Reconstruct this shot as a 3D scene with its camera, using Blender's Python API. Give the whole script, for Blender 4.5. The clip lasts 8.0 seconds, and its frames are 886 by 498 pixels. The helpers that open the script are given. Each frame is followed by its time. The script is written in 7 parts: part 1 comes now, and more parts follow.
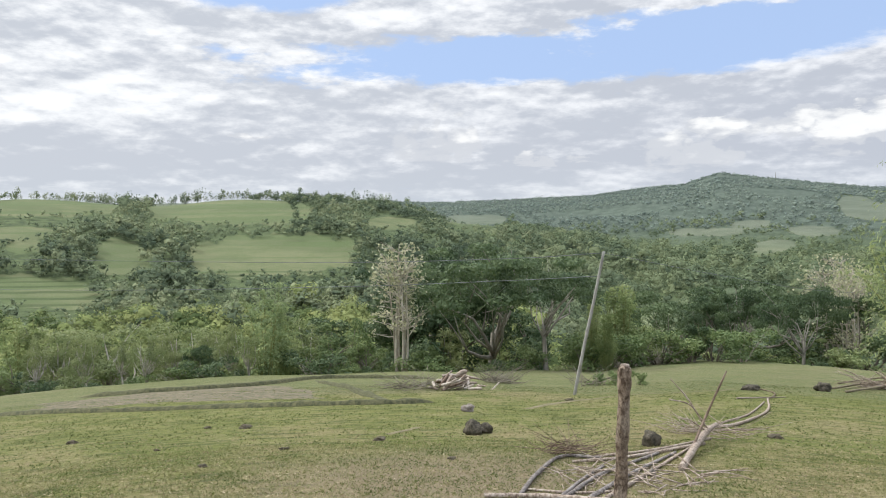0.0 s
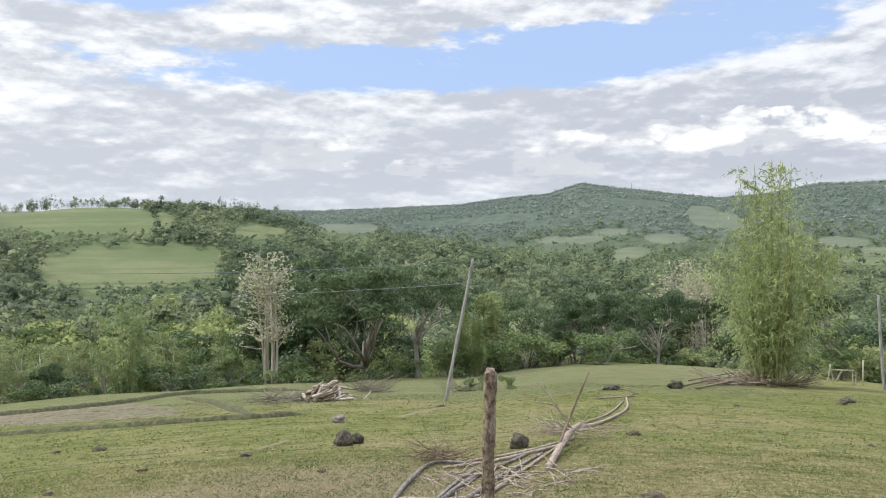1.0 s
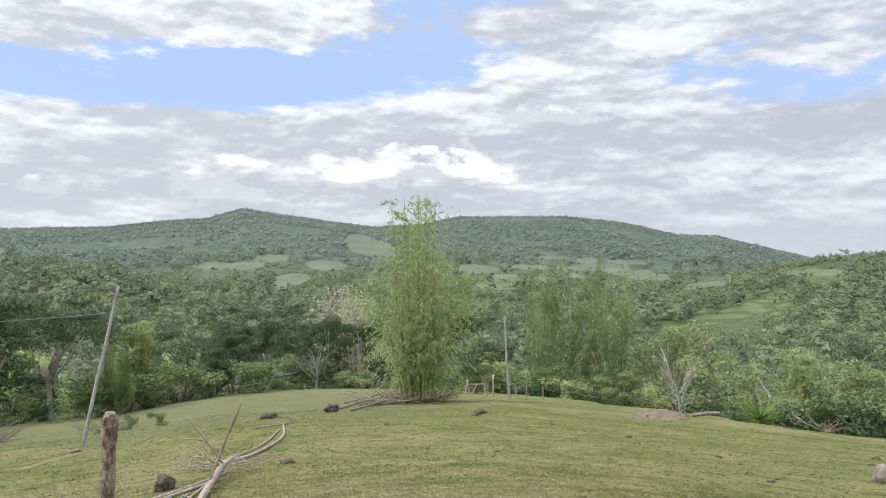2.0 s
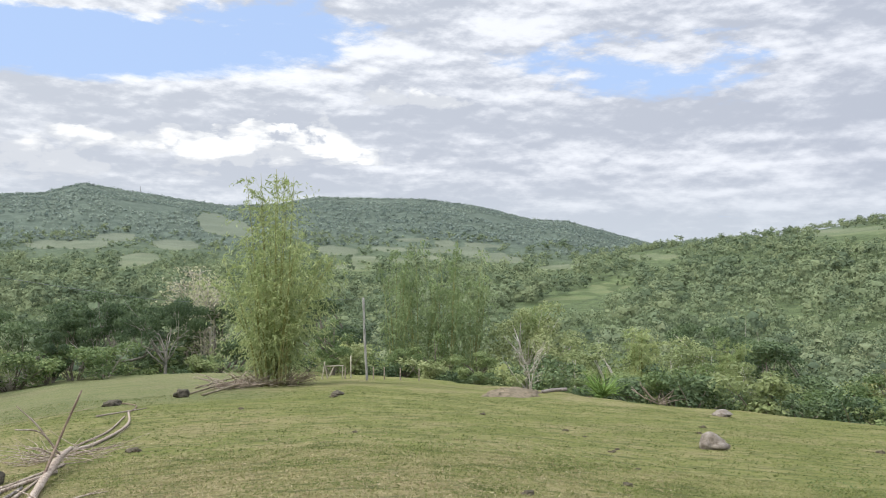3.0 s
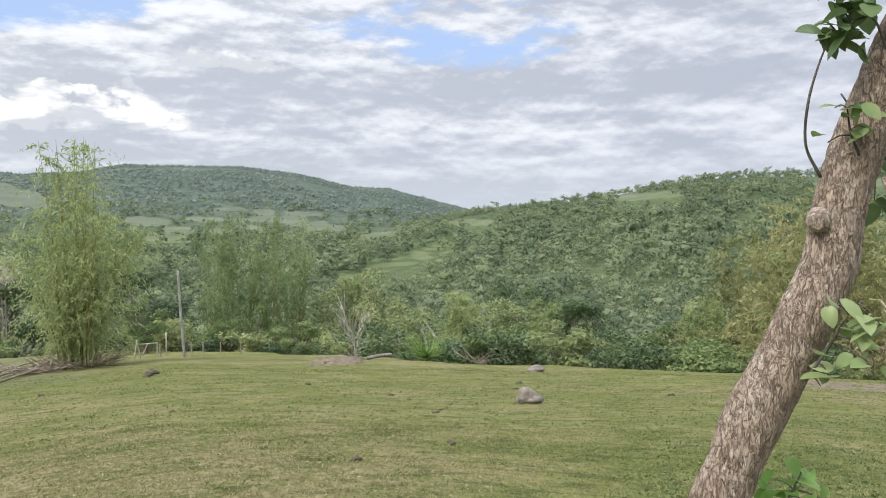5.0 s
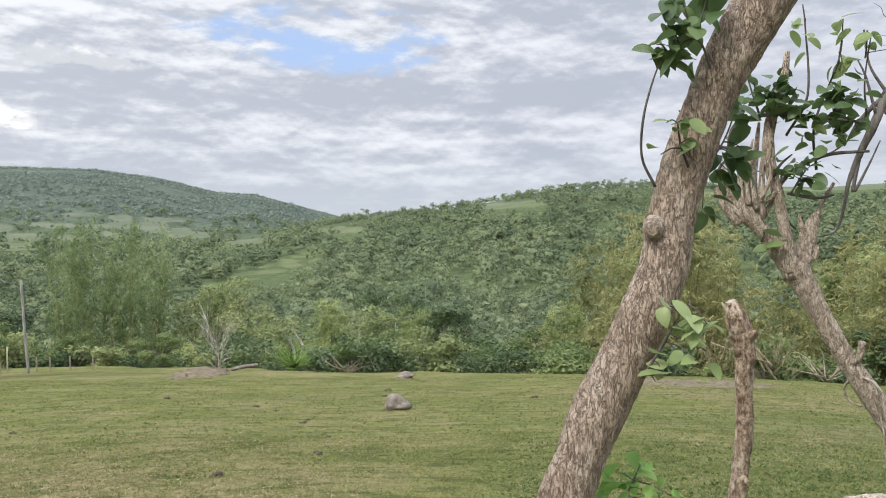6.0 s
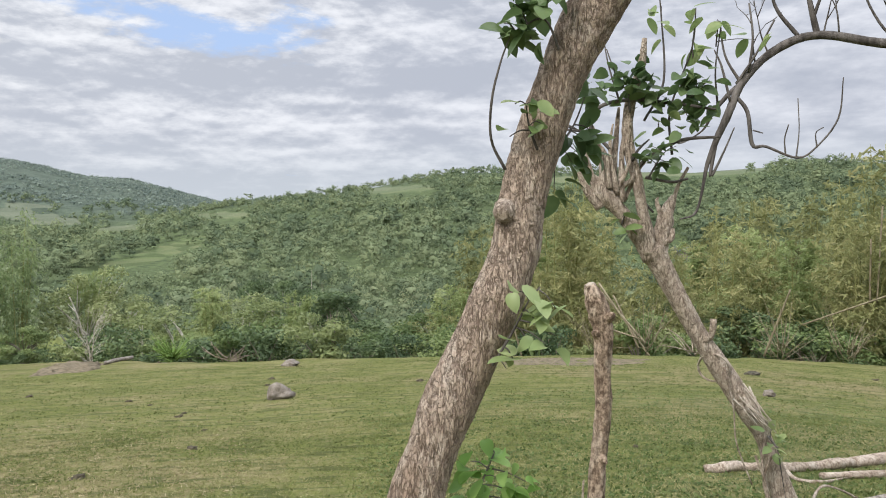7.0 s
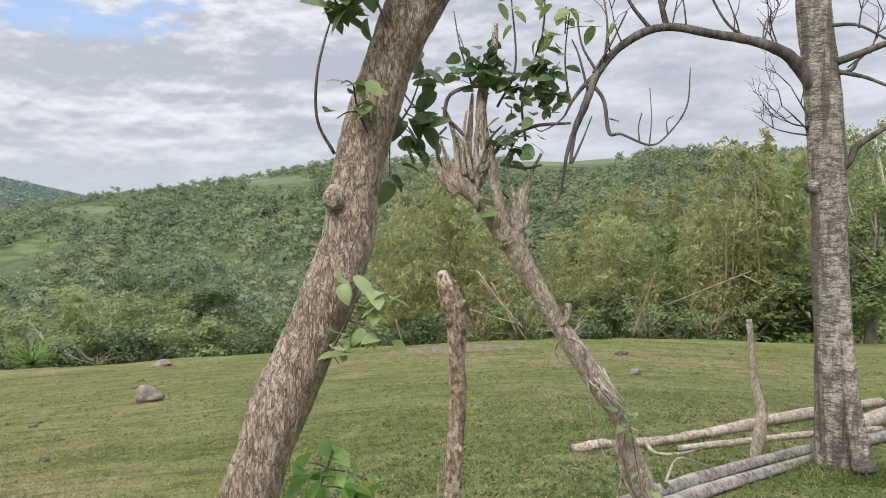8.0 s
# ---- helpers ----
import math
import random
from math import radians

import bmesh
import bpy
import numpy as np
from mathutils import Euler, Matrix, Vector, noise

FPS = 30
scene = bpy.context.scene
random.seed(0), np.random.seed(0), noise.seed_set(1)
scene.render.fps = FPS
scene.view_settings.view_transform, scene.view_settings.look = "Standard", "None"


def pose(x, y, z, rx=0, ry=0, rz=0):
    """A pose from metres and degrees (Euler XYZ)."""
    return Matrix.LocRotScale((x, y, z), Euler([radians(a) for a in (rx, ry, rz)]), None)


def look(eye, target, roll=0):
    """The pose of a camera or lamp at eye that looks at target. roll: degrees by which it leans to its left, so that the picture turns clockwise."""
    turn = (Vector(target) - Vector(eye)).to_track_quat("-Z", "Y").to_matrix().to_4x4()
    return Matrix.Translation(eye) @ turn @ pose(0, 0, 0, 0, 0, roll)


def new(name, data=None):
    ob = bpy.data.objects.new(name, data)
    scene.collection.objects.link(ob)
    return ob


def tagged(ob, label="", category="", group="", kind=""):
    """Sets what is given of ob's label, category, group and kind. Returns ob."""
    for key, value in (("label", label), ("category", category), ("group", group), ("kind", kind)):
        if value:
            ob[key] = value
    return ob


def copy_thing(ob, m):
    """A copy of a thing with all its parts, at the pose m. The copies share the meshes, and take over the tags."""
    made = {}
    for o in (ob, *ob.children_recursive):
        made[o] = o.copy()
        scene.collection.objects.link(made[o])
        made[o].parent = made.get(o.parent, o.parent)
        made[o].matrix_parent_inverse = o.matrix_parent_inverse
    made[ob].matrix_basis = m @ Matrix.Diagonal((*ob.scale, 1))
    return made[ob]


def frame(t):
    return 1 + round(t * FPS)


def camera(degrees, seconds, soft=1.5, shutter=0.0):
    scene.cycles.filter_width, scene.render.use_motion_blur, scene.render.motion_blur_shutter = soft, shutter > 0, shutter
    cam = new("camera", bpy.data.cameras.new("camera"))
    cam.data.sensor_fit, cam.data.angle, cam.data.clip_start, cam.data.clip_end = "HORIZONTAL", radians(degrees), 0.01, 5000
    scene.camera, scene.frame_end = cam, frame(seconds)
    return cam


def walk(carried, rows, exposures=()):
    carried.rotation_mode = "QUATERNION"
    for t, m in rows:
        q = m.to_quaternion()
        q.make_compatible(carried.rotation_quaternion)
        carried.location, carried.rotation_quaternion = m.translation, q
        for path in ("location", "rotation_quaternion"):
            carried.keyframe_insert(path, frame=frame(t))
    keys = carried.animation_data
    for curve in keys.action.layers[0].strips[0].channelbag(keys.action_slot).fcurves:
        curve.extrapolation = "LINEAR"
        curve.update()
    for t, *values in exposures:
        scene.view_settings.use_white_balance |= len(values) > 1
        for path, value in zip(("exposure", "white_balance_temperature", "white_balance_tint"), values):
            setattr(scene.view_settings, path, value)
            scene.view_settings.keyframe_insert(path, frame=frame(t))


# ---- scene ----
cam = camera(60.3, 8.0, 1.0)
# seconds, eye, target, roll
PATH = [
    (0, (0.022, -0.115, 1.605), (-0.012, 1.884, 1.573), -0.5),
    (0.5, (0.031, -0.087, 1.598), (0.076, 1.912, 1.552), -0.9),
    (1, (0.054, -0.057, 1.591), (0.355, 1.92, 1.578), -0.8),
    (1.5, (0.109, -0.004, 1.587), (0.84, 1.857, 1.617), -0.3),
    (1.8, (0.164, 0.008, 1.594), (1.144, 1.751, 1.637), -0.4),
    (2, (0.195, 0.028, 1.596), (1.304, 1.691, 1.642), -0.5),
    (2.2, (0.213, 0.036, 1.59), (1.422, 1.629, 1.637), -0.3),
    (3.3, (0.169, 0.056, 1.583), (1.590, 1.463, 1.559), -0.1),
    (3.5, (0.159, 0.070, 1.583), (1.595, 1.462, 1.546), -0.3),
    (4, (0.162, 0.088, 1.586), (1.666, 1.405, 1.519), -0.4),
    (5.3, (0.237, 0.072, 1.586), (1.976, 1.056, 1.504), -0.8),
    (5.5, (0.235, 0.064, 1.581), (2.009, 0.986, 1.507), -0.8),
    (6, (0.244, 0.042, 1.581), (2.087, 0.815, 1.507), -0.4),
    (6.5, (0.288, 0.015, 1.579), (2.177, 0.665, 1.496), -0.3),
    (7, (0.371, -0.032, 1.579), (2.306, 0.463, 1.462), -0.6),
    (7.5, (0.460, -0.084, 1.569), (2.426, 0.259, 1.44), -0.9),
    (8, (0.497, -0.144, 1.565), (2.483, 0.048, 1.418), -1.3),
]
walk(cam, [(t, look(eye, target, roll)) for t, eye, target, roll in PATH], ((0, 0.0, 6200, 10), (2.0, 0.10, 6200, 10), (4.0, 0.10, 6200, 10), (6.0, 0.05, 6250, 10), (8.0, 0.02, 6300, 10)))


# ---- world, sun ----
SUN_AZ, SUN_EL = -65.0, 42.0
world = bpy.data.worlds.new("sky")
scene.world = world
world.use_nodes = True
nt = world.node_tree
nt.nodes.clear()


def node(tree, kind, op=None, **inputs):
    """A node with its inputs set: a number or colour as a value, a socket as a link."""
    n = tree.nodes.new(kind)
    if op:
        n.operation = op
    for key, value in inputs.items():
        sock = n.inputs[int(key[1:])] if key[0] == "i" and key[1:].isdigit() else n.inputs[key.replace("_", " ")]
        if isinstance(value, bpy.types.NodeSocket):
            tree.links.new(value, sock)
        else:
            sock.default_value = value
    return n


def maths(tree, op, a, b=0.0, c=0.0):
    return node(tree, "ShaderNodeMath", op, i0=a, i1=b, i2=c).outputs[0]


def noise_of(tree, vec, scale, detail=4.0, rough=0.55, stretch=None):
    if stretch:
        vec = node(tree, "ShaderNodeVectorMath", "MULTIPLY", i0=vec, i1=stretch).outputs[0]
    return node(tree, "ShaderNodeTexNoise", Vector=vec, Scale=scale, Detail=detail, Roughness=rough).outputs[0]


def ramp(tree, fac, low, high):
    n = node(tree, "ShaderNodeMapRange", i0=fac, i1=low, i2=high)
    n.interpolation_type = "SMOOTHSTEP"
    return n.outputs[0]


def blend(tree, fac, a, b):
    n = tree.nodes.new("ShaderNodeMix")
    n.data_type = "RGBA"
    for sock, value in ((n.inputs[0], fac), (n.inputs[6], a), (n.inputs[7], b)):
        if isinstance(value, bpy.types.NodeSocket):
            tree.links.new(value, sock)
        else:
            sock.default_value = (*value, 1) if isinstance(value, tuple) and len(value) == 3 else value
    return n.outputs[2]


sky = nt.nodes.new("ShaderNodeTexSky")
sky.sky_type, sky.sun_disc = "NISHITA", False
sky.sun_elevation, sky.sun_rotation = radians(SUN_EL), radians(SUN_AZ)
way = node(nt, "ShaderNodeTexCoord").outputs["Generated"]
split = node(nt, "ShaderNodeSeparateXYZ", i0=way)
flat = maths(nt, "SQRT", maths(nt, "ADD", maths(nt, "MULTIPLY", split.outputs[0], split.outputs[0]), maths(nt, "MULTIPLY", split.outputs[1], split.outputs[1])))
bearing = maths(nt, "DEGREES", maths(nt, "ARCTAN2", split.outputs[0], split.outputs[1]))
rise = maths(nt, "DIVIDE", split.outputs[2], maths(nt, "MAXIMUM", flat, 0.02))
# the cloud sheet seen in perspective
lift = maths(nt, "ADD", maths(nt, "MAXIMUM", split.outputs[2], 0.0), 0.10)
sheet = node(nt, "ShaderNodeCombineXYZ", i0=maths(nt, "DIVIDE", split.outputs[0], lift), i1=maths(nt, "DIVIDE", split.outputs[1], lift)).outputs[0]
wisp = noise_of(nt, sheet, 1.9, 10.0, 0.60)
broad = noise_of(nt, sheet, 0.7, 3.0, 0.5)
puff = noise_of(nt, way, 8.0, 9.0, 0.60, (1, 1, 2.0))
fluff = noise_of(nt, way, 26.0, 6.0, 0.60, (1, 1, 1.7))
warp = maths(nt, "MULTIPLY", maths(nt, "SUBTRACT", wisp, 0.5), 0.07)


def patch(az, el, wide, high, tilt=0.0):
    """1 inside a soft oval of the sky, 0 outside."""
    u = maths(nt, "DIVIDE", maths(nt, "SUBTRACT", bearing, az), wide)
    e = maths(nt, "SUBTRACT", maths(nt, "ADD", rise, warp), el)
    v = maths(nt, "DIVIDE", maths(nt, "SUBTRACT", e, maths(nt, "MULTIPLY", u, tilt)), high)
    return maths(nt, "MAXIMUM", maths(nt, "SUBTRACT", 1.0, maths(nt, "ADD", maths(nt, "MULTIPLY", u, u), maths(nt, "MULTIPLY", v, v))), 0.0)


def total(parts):
    s = parts[0]
    for p in parts[1:]:
        s = maths(nt, "ADD", s, p)
    return s


gaps = total([patch(20, .245, 25, .058, .028), maths(nt, "MULTIPLY", patch(-6, .225, 16, .05, .01), .55), maths(nt, "MULTIPLY", patch(-15, .335, 13, .065, .0), .9),
              maths(nt, "MULTIPLY", patch(59, .225, 15, .060, -.02), .62), maths(nt, "MULTIPLY", patch(34, .345, 14, .05, .03), .4), patch(170, .5, 60, .4)])
ripple = maths(nt, "SUBTRACT", noise_of(nt, sheet, 5.2, 7.0, 0.62), 0.5)
aloft = ramp(nt, rise, 0.13, 0.24)
billow = maths(nt, "ADD", maths(nt, "MULTIPLY", maths(nt, "SUBTRACT", puff, 0.5), 1.1), maths(nt, "MULTIPLY", maths(nt, "SUBTRACT", fluff, 0.5), 0.5))
cover = maths(nt, "SUBTRACT", maths(nt, "ADD", maths(nt, "ADD", maths(nt, "MULTIPLY", wisp, 1.6), maths(nt, "MULTIPLY", broad, 0.6)), maths(nt, "ADD", maths(nt, "MULTIPLY", billow, 0.55), maths(nt, "MULTIPLY", ripple, 0.85))), maths(nt, "MULTIPLY", gaps, 1.12))
cloud = ramp(nt, cover, 0.36, 0.74)
# heaped clouds standing low over the hills
HEAPS = ((-1.0, 0.125, 5.0, .040), (7.0, 0.099, 3.6, .014), (17.5, 0.101, 6.0, .034), (27.4, 0.107, 4.4, .028), (33.4, 0.132, 4.4, .036), (37.5, 0.119, 4.4, .010), (40.5, 0.196, 3.6, .020), (44.9, 0.185, 3.0, .014), (24.4, 0.142, 3.0, .014), (27.4, 0.121, 4.0, .016), (30.3, 0.139, 3.2, .022), (33.4, 0.138, 3.0, .017), (18.8, 0.140, 3.0, .012), (22.6, 0.128, 4.0, .012), (36.5, 0.122, 3.0, .020), (-16.0, 0.128, 4.5, .008))
tuftlet = noise_of(nt, way, 52.0, 5.0, 0.62, (1, 1, 1.5))
cauli = node(nt, "ShaderNodeTexVoronoi", Vector=node(nt, "ShaderNodeVectorMath", "MULTIPLY", i0=way, i1=(1, 1, 1.25)).outputs[0], Scale=22.0, Detail=2.0, Roughness=0.55).outputs["Distance"]
domes = maths(nt, "SUBTRACT", 0.60, cauli)
edge = maths(nt, "ADD", maths(nt, "ADD", maths(nt, "ADD", maths(nt, "MULTIPLY", domes, 1.0), maths(nt, "MULTIPLY", maths(nt, "SUBTRACT", fluff, 0.5), 1.0)), maths(nt, "MULTIPLY", maths(nt, "SUBTRACT", puff, 0.5), 0.9)), maths(nt, "MULTIPLY", maths(nt, "SUBTRACT", tuftlet, 0.5), 1.0))
HEAPS = tuple((az, el, wide * 1.15, high * 1.3) for az, el, wide, high in HEAPS)
heap = ramp(nt, maths(nt, "ADD", maths(nt, "MINIMUM", total([patch(*h) for h in HEAPS]), 1.0), edge), 0.20, 0.50)
heap = maths(nt, "MULTIPLY", heap, ramp(nt, total([patch(h[0], h[1] + 0.55 * h[3], h[2] * 1.25, h[3] * 1.15) for h in HEAPS]), 0.0, 0.45))


def topside(scale, stretch, up):
    """Light on the upper side of cloud puffs, shade below them."""
    raised = node(nt, "ShaderNodeVectorMath", "ADD", i0=way, i1=(-0.3 * up, 0.1 * up, up)).outputs[0]
    return maths(nt, "SUBTRACT", noise_of(nt, way, scale, 6.0, 0.55, stretch), noise_of(nt, raised, scale, 6.0, 0.55, stretch))


swell, curl = topside(5.0, (1, 1, 3.2), 0.016), topside(21.0, (1, 1, 2.6), 0.006)
quiet = node(nt, "ShaderNodeMapRange", i0=bearing, i1=64.0, i2=100.0, i3=1.0, i4=0.38).outputs[0]
modelled = maths(nt, "MULTIPLY", quiet, maths(nt, "ADD", maths(nt, "MULTIPLY", swell, 0.85), maths(nt, "MULTIPLY", curl, 0.65)))
# the long grey undersides above the heaps
bellies = total([maths(nt, "MULTIPLY", patch(32, .168, 24, .034), 1.0), maths(nt, "MULTIPLY", patch(70, .165, 24, .036), 1.0), maths(nt, "MULTIPLY", patch(88, .30, 20, .10), .7), maths(nt, "MULTIPLY", patch(-22, .11, 16, .04), .5), maths(nt, "MULTIPLY", patch(4, .085, 16, .03), .6)])
crest = ramp(nt, maths(nt, "ADD", total([patch(h[0], h[1] + 0.4 * h[3], h[2], h[3] * 0.9) for h in HEAPS]), maths(nt, "ADD", maths(nt, "MULTIPLY", domes, 1.5), maths(nt, "MULTIPLY", modelled, 5.0))), 0.25, 1.6)
streak = noise_of(nt, node(nt, "ShaderNodeCombineXYZ", i0=bearing, i1=maths(nt, "MULTIPLY", rise, 190.0)).outputs[0], 0.085, 8.0, 0.62, (.5, 1, 1))
calm = node(nt, "ShaderNodeMapRange", i0=bearing, i1=38.0, i2=62.0, i3=0.46, i4=0.26).outputs[0]
light = maths(nt, "ADD", maths(nt, "ADD", maths(nt, "MULTIPLY", wisp, maths(nt, "MULTIPLY", calm, 1.2)), maths(nt, "MULTIPLY", streak, calm)), maths(nt, "ADD", maths(nt, "MULTIPLY", billow, 0.42), maths(nt, "MULTIPLY", maths(nt, "MULTIPLY", ripple, aloft), 0.75)))
light = maths(nt, "ADD", light, maths(nt, "SUBTRACT", maths(nt, "ADD", modelled, maths(nt, "MULTIPLY", maths(nt, "SUBTRACT", noise_of(nt, sheet, 0.9, 5.0, 0.6), 0.5), 0.55)), maths(nt, "ADD", maths(nt, "MULTIPLY", bellies, 0.17), maths(nt, "MULTIPLY", maths(nt, "MULTIPLY", ramp(nt, rise, 0.20, 0.12), ramp(nt, bearing, 70.0, 40.0)), 0.085))))
grey = blend(nt, ramp(nt, maths(nt, "ADD", light, maths(nt, "MULTIPLY", maths(nt, "SUBTRACT", 0.46, calm), 1.1)), 0.30, 0.76), (0.56, 0.585, 0.63), (0.95, 0.95, 0.945))
# brighter towards the hidden sun and overhead, duller away from it
glow = ramp(nt, bearing, 125.0, -45.0)
grey = blend(nt, glow, node(nt, "ShaderNodeVectorMath", "MULTIPLY", i0=grey, i1=(0.855, 0.865, 0.92)).outputs[0], node(nt, "ShaderNodeVectorMath", "MULTIPLY", i0=grey, i1=(1.12, 1.11, 1.09)).outputs[0])
haze = ramp(nt, rise, 0.115, 0.0)
grey = blend(nt, maths(nt, "MULTIPLY", haze, 0.72), grey, (0.62, 0.66, 0.70))
grey = blend(nt, maths(nt, "MULTIPLY", heap, 0.9), grey, blend(nt, crest, (0.70, 0.71, 0.73), (1.05, 1.03, 0.985)))
blue = node(nt, "ShaderNodeVectorMath", "SCALE", i0=sky.outputs[0], Scale=0.12).outputs[0]
veil = blend(nt, 0.8, blue, (0.51, 0.66, 0.955))
dome = blend(nt, maths(nt, "MAXIMUM", cloud, heap), veil, grey)
high = node(nt, "ShaderNodeMapRange", i0=rise, i1=0.42, i2=1.5, i3=1.0, i4=3.4).outputs[0]
bg = node(nt, "ShaderNodeBackground", Color=dome, Strength=high)
out = node(nt, "ShaderNodeOutputWorld", Surface=bg.outputs[0])

sun = new("sun", bpy.data.lights.new("sun", "SUN"))
sun.data.energy, sun.data.angle, sun.data.color = 2.8, radians(18), (1.0, 0.95, 0.86)
a, e = radians(SUN_AZ), radians(SUN_EL)
sun.matrix_world = look((0, 0, 60), (-60 * math.sin(a) * math.cos(e), -60 * math.cos(a) * math.cos(e), 60 - 60 * math.sin(e)))
tagged(sun, "soft low sun behind bright cloud", "sun", kind="structure")

# ---- materials ----


def material(name):
    m = bpy.data.materials.new(name)
    m.use_nodes = True
    t = m.node_tree
    return m, t, t.nodes["Principled BSDF"], node(t, "ShaderNodeNewGeometry").outputs["Position"]


def put(tree, bsdf, **inputs):
    for key, value in inputs.items():
        sock = bsdf.inputs[key.replace("_", " ")]
        if isinstance(value, bpy.types.NodeSocket):
            tree.links.new(value, sock)
        else:
            sock.default_value = value


def relief(tree, bsdf, height, strength, distance):
    tree.links.new(node(tree, "ShaderNodeBump", Height=height, Strength=strength, Distance=distance).outputs[0], bsdf.inputs["Normal"])


def leafy(name, dark, mid, pale, patch_scale=0.25, through_light=0.3, rough=0.55, mixed=False, mottle=0.9):
    """Foliage: three greens by clump, each leaf a little different, some light passing through."""
    m, t, b, pos = material(name)
    geo = node(t, "ShaderNodeNewGeometry")
    clump = noise_of(t, pos, patch_scale, 3.0, 0.6)
    one = geo.outputs["Random Per Island"]
    thing = node(t, "ShaderNodeObjectInfo").outputs["Random"]
    mix = maths(t, "ADD", maths(t, "ADD", clump, maths(t, "MULTIPLY", maths(t, "SUBTRACT", one, 0.5), 0.42)), maths(t, "MULTIPLY", maths(t, "SUBTRACT", thing, 0.5), 0.28))
    if mixed:
        kind_of = node(t, "ShaderNodeAttribute")
        kind_of.attribute_name = "species"
        mix = maths(t, "ADD", maths(t, "ADD", maths(t, "MULTIPLY", clump, 0.55), maths(t, "MULTIPLY", one, 0.10)), maths(t, "MULTIPLY", maths(t, "SUBTRACT", kind_of.outputs["Fac"], 0.10), 0.58))
        grove = noise_of(t, pos, patch_scale * 0.35, 2.0, 0.5)
        mix = maths(t, "ADD", mix, maths(t, "SUBTRACT", maths(t, "MULTIPLY", grove, 1.3), 0.72))
    col = blend(t, ramp(t, mix, 0.50, 0.78), blend(t, ramp(t, mix, 0.22, 0.52), dark, mid), pale)
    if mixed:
        # shaded gaps between leaf masses, put into the colour by noise
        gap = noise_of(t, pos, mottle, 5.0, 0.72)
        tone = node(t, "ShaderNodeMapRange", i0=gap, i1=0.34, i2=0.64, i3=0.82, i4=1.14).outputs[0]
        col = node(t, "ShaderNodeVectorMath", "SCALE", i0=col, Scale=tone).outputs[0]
        relief(t, b, gap, 0.4, 0.4 / mottle)
    put(t, b, Base_Color=col, Roughness=0.85 if mixed else rough, Specular_IOR_Level=0.06 if mixed else 0.25)
    tl = node(t, "ShaderNodeBsdfTranslucent", Color=col)
    mx = node(t, "ShaderNodeMixShader", i0=through_light, i1=b.outputs[0], i2=tl.outputs[0])
    t.links.new(mx.outputs[0], t.nodes["Material Output"].inputs[0])
    return m


def woody(name, dark, mid, pale, scale=14.0, stretch=(1, 1, 0.25), bump=0.6, depth=0.01, rough=0.85, plates=0.12, blotch=0.45):
    """Bark or weathered wood: furrows along or across, lichen and stains."""
    m, t, b, pos = material(name)
    obj = node(t, "ShaderNodeTexCoord").outputs["Object"]
    fur = noise_of(t, obj, scale, 8.0, 0.72, stretch)
    vein = maths(t, "ABSOLUTE", maths(t, "SUBTRACT", noise_of(t, obj, scale * 0.9, 5.0, 0.6, stretch), 0.5))
    split_at = ramp(t, vein, 0.0, 0.035)
    stain = noise_of(t, obj, scale * 0.25, 4.0, 0.6, stretch)
    fine = noise_of(t, obj, scale * 6, 4.0, 0.7)
    fleck = noise_of(t, obj, scale * 1.3, 6.0, 0.75)
    col = blend(t, ramp(t, maths(t, "ADD", maths(t, "MULTIPLY", fur, 0.8), maths(t, "MULTIPLY", fine, 0.25)), 0.42, 0.62), dark, mid)
    col = blend(t, maths(t, "MULTIPLY", ramp(t, stain, 0.45, 0.68), blotch), col, pale)
    col = blend(t, maths(t, "MULTIPLY", ramp(t, fleck, 0.54, 0.68), 0.5), col, dark)
    col = blend(t, maths(t, "MULTIPLY", maths(t, "SUBTRACT", 1.0, split_at), plates), col, dark)
    put(t, b, Base_Color=col, Roughness=rough, Specular_IOR_Level=0.2)
    relief(t, b, maths(t, "ADD", maths(t, "ADD", fur, maths(t, "MULTIPLY", fine, 0.35)), maths(t, "MULTIPLY", split_at, plates * 1.5)), bump, depth)
    return m


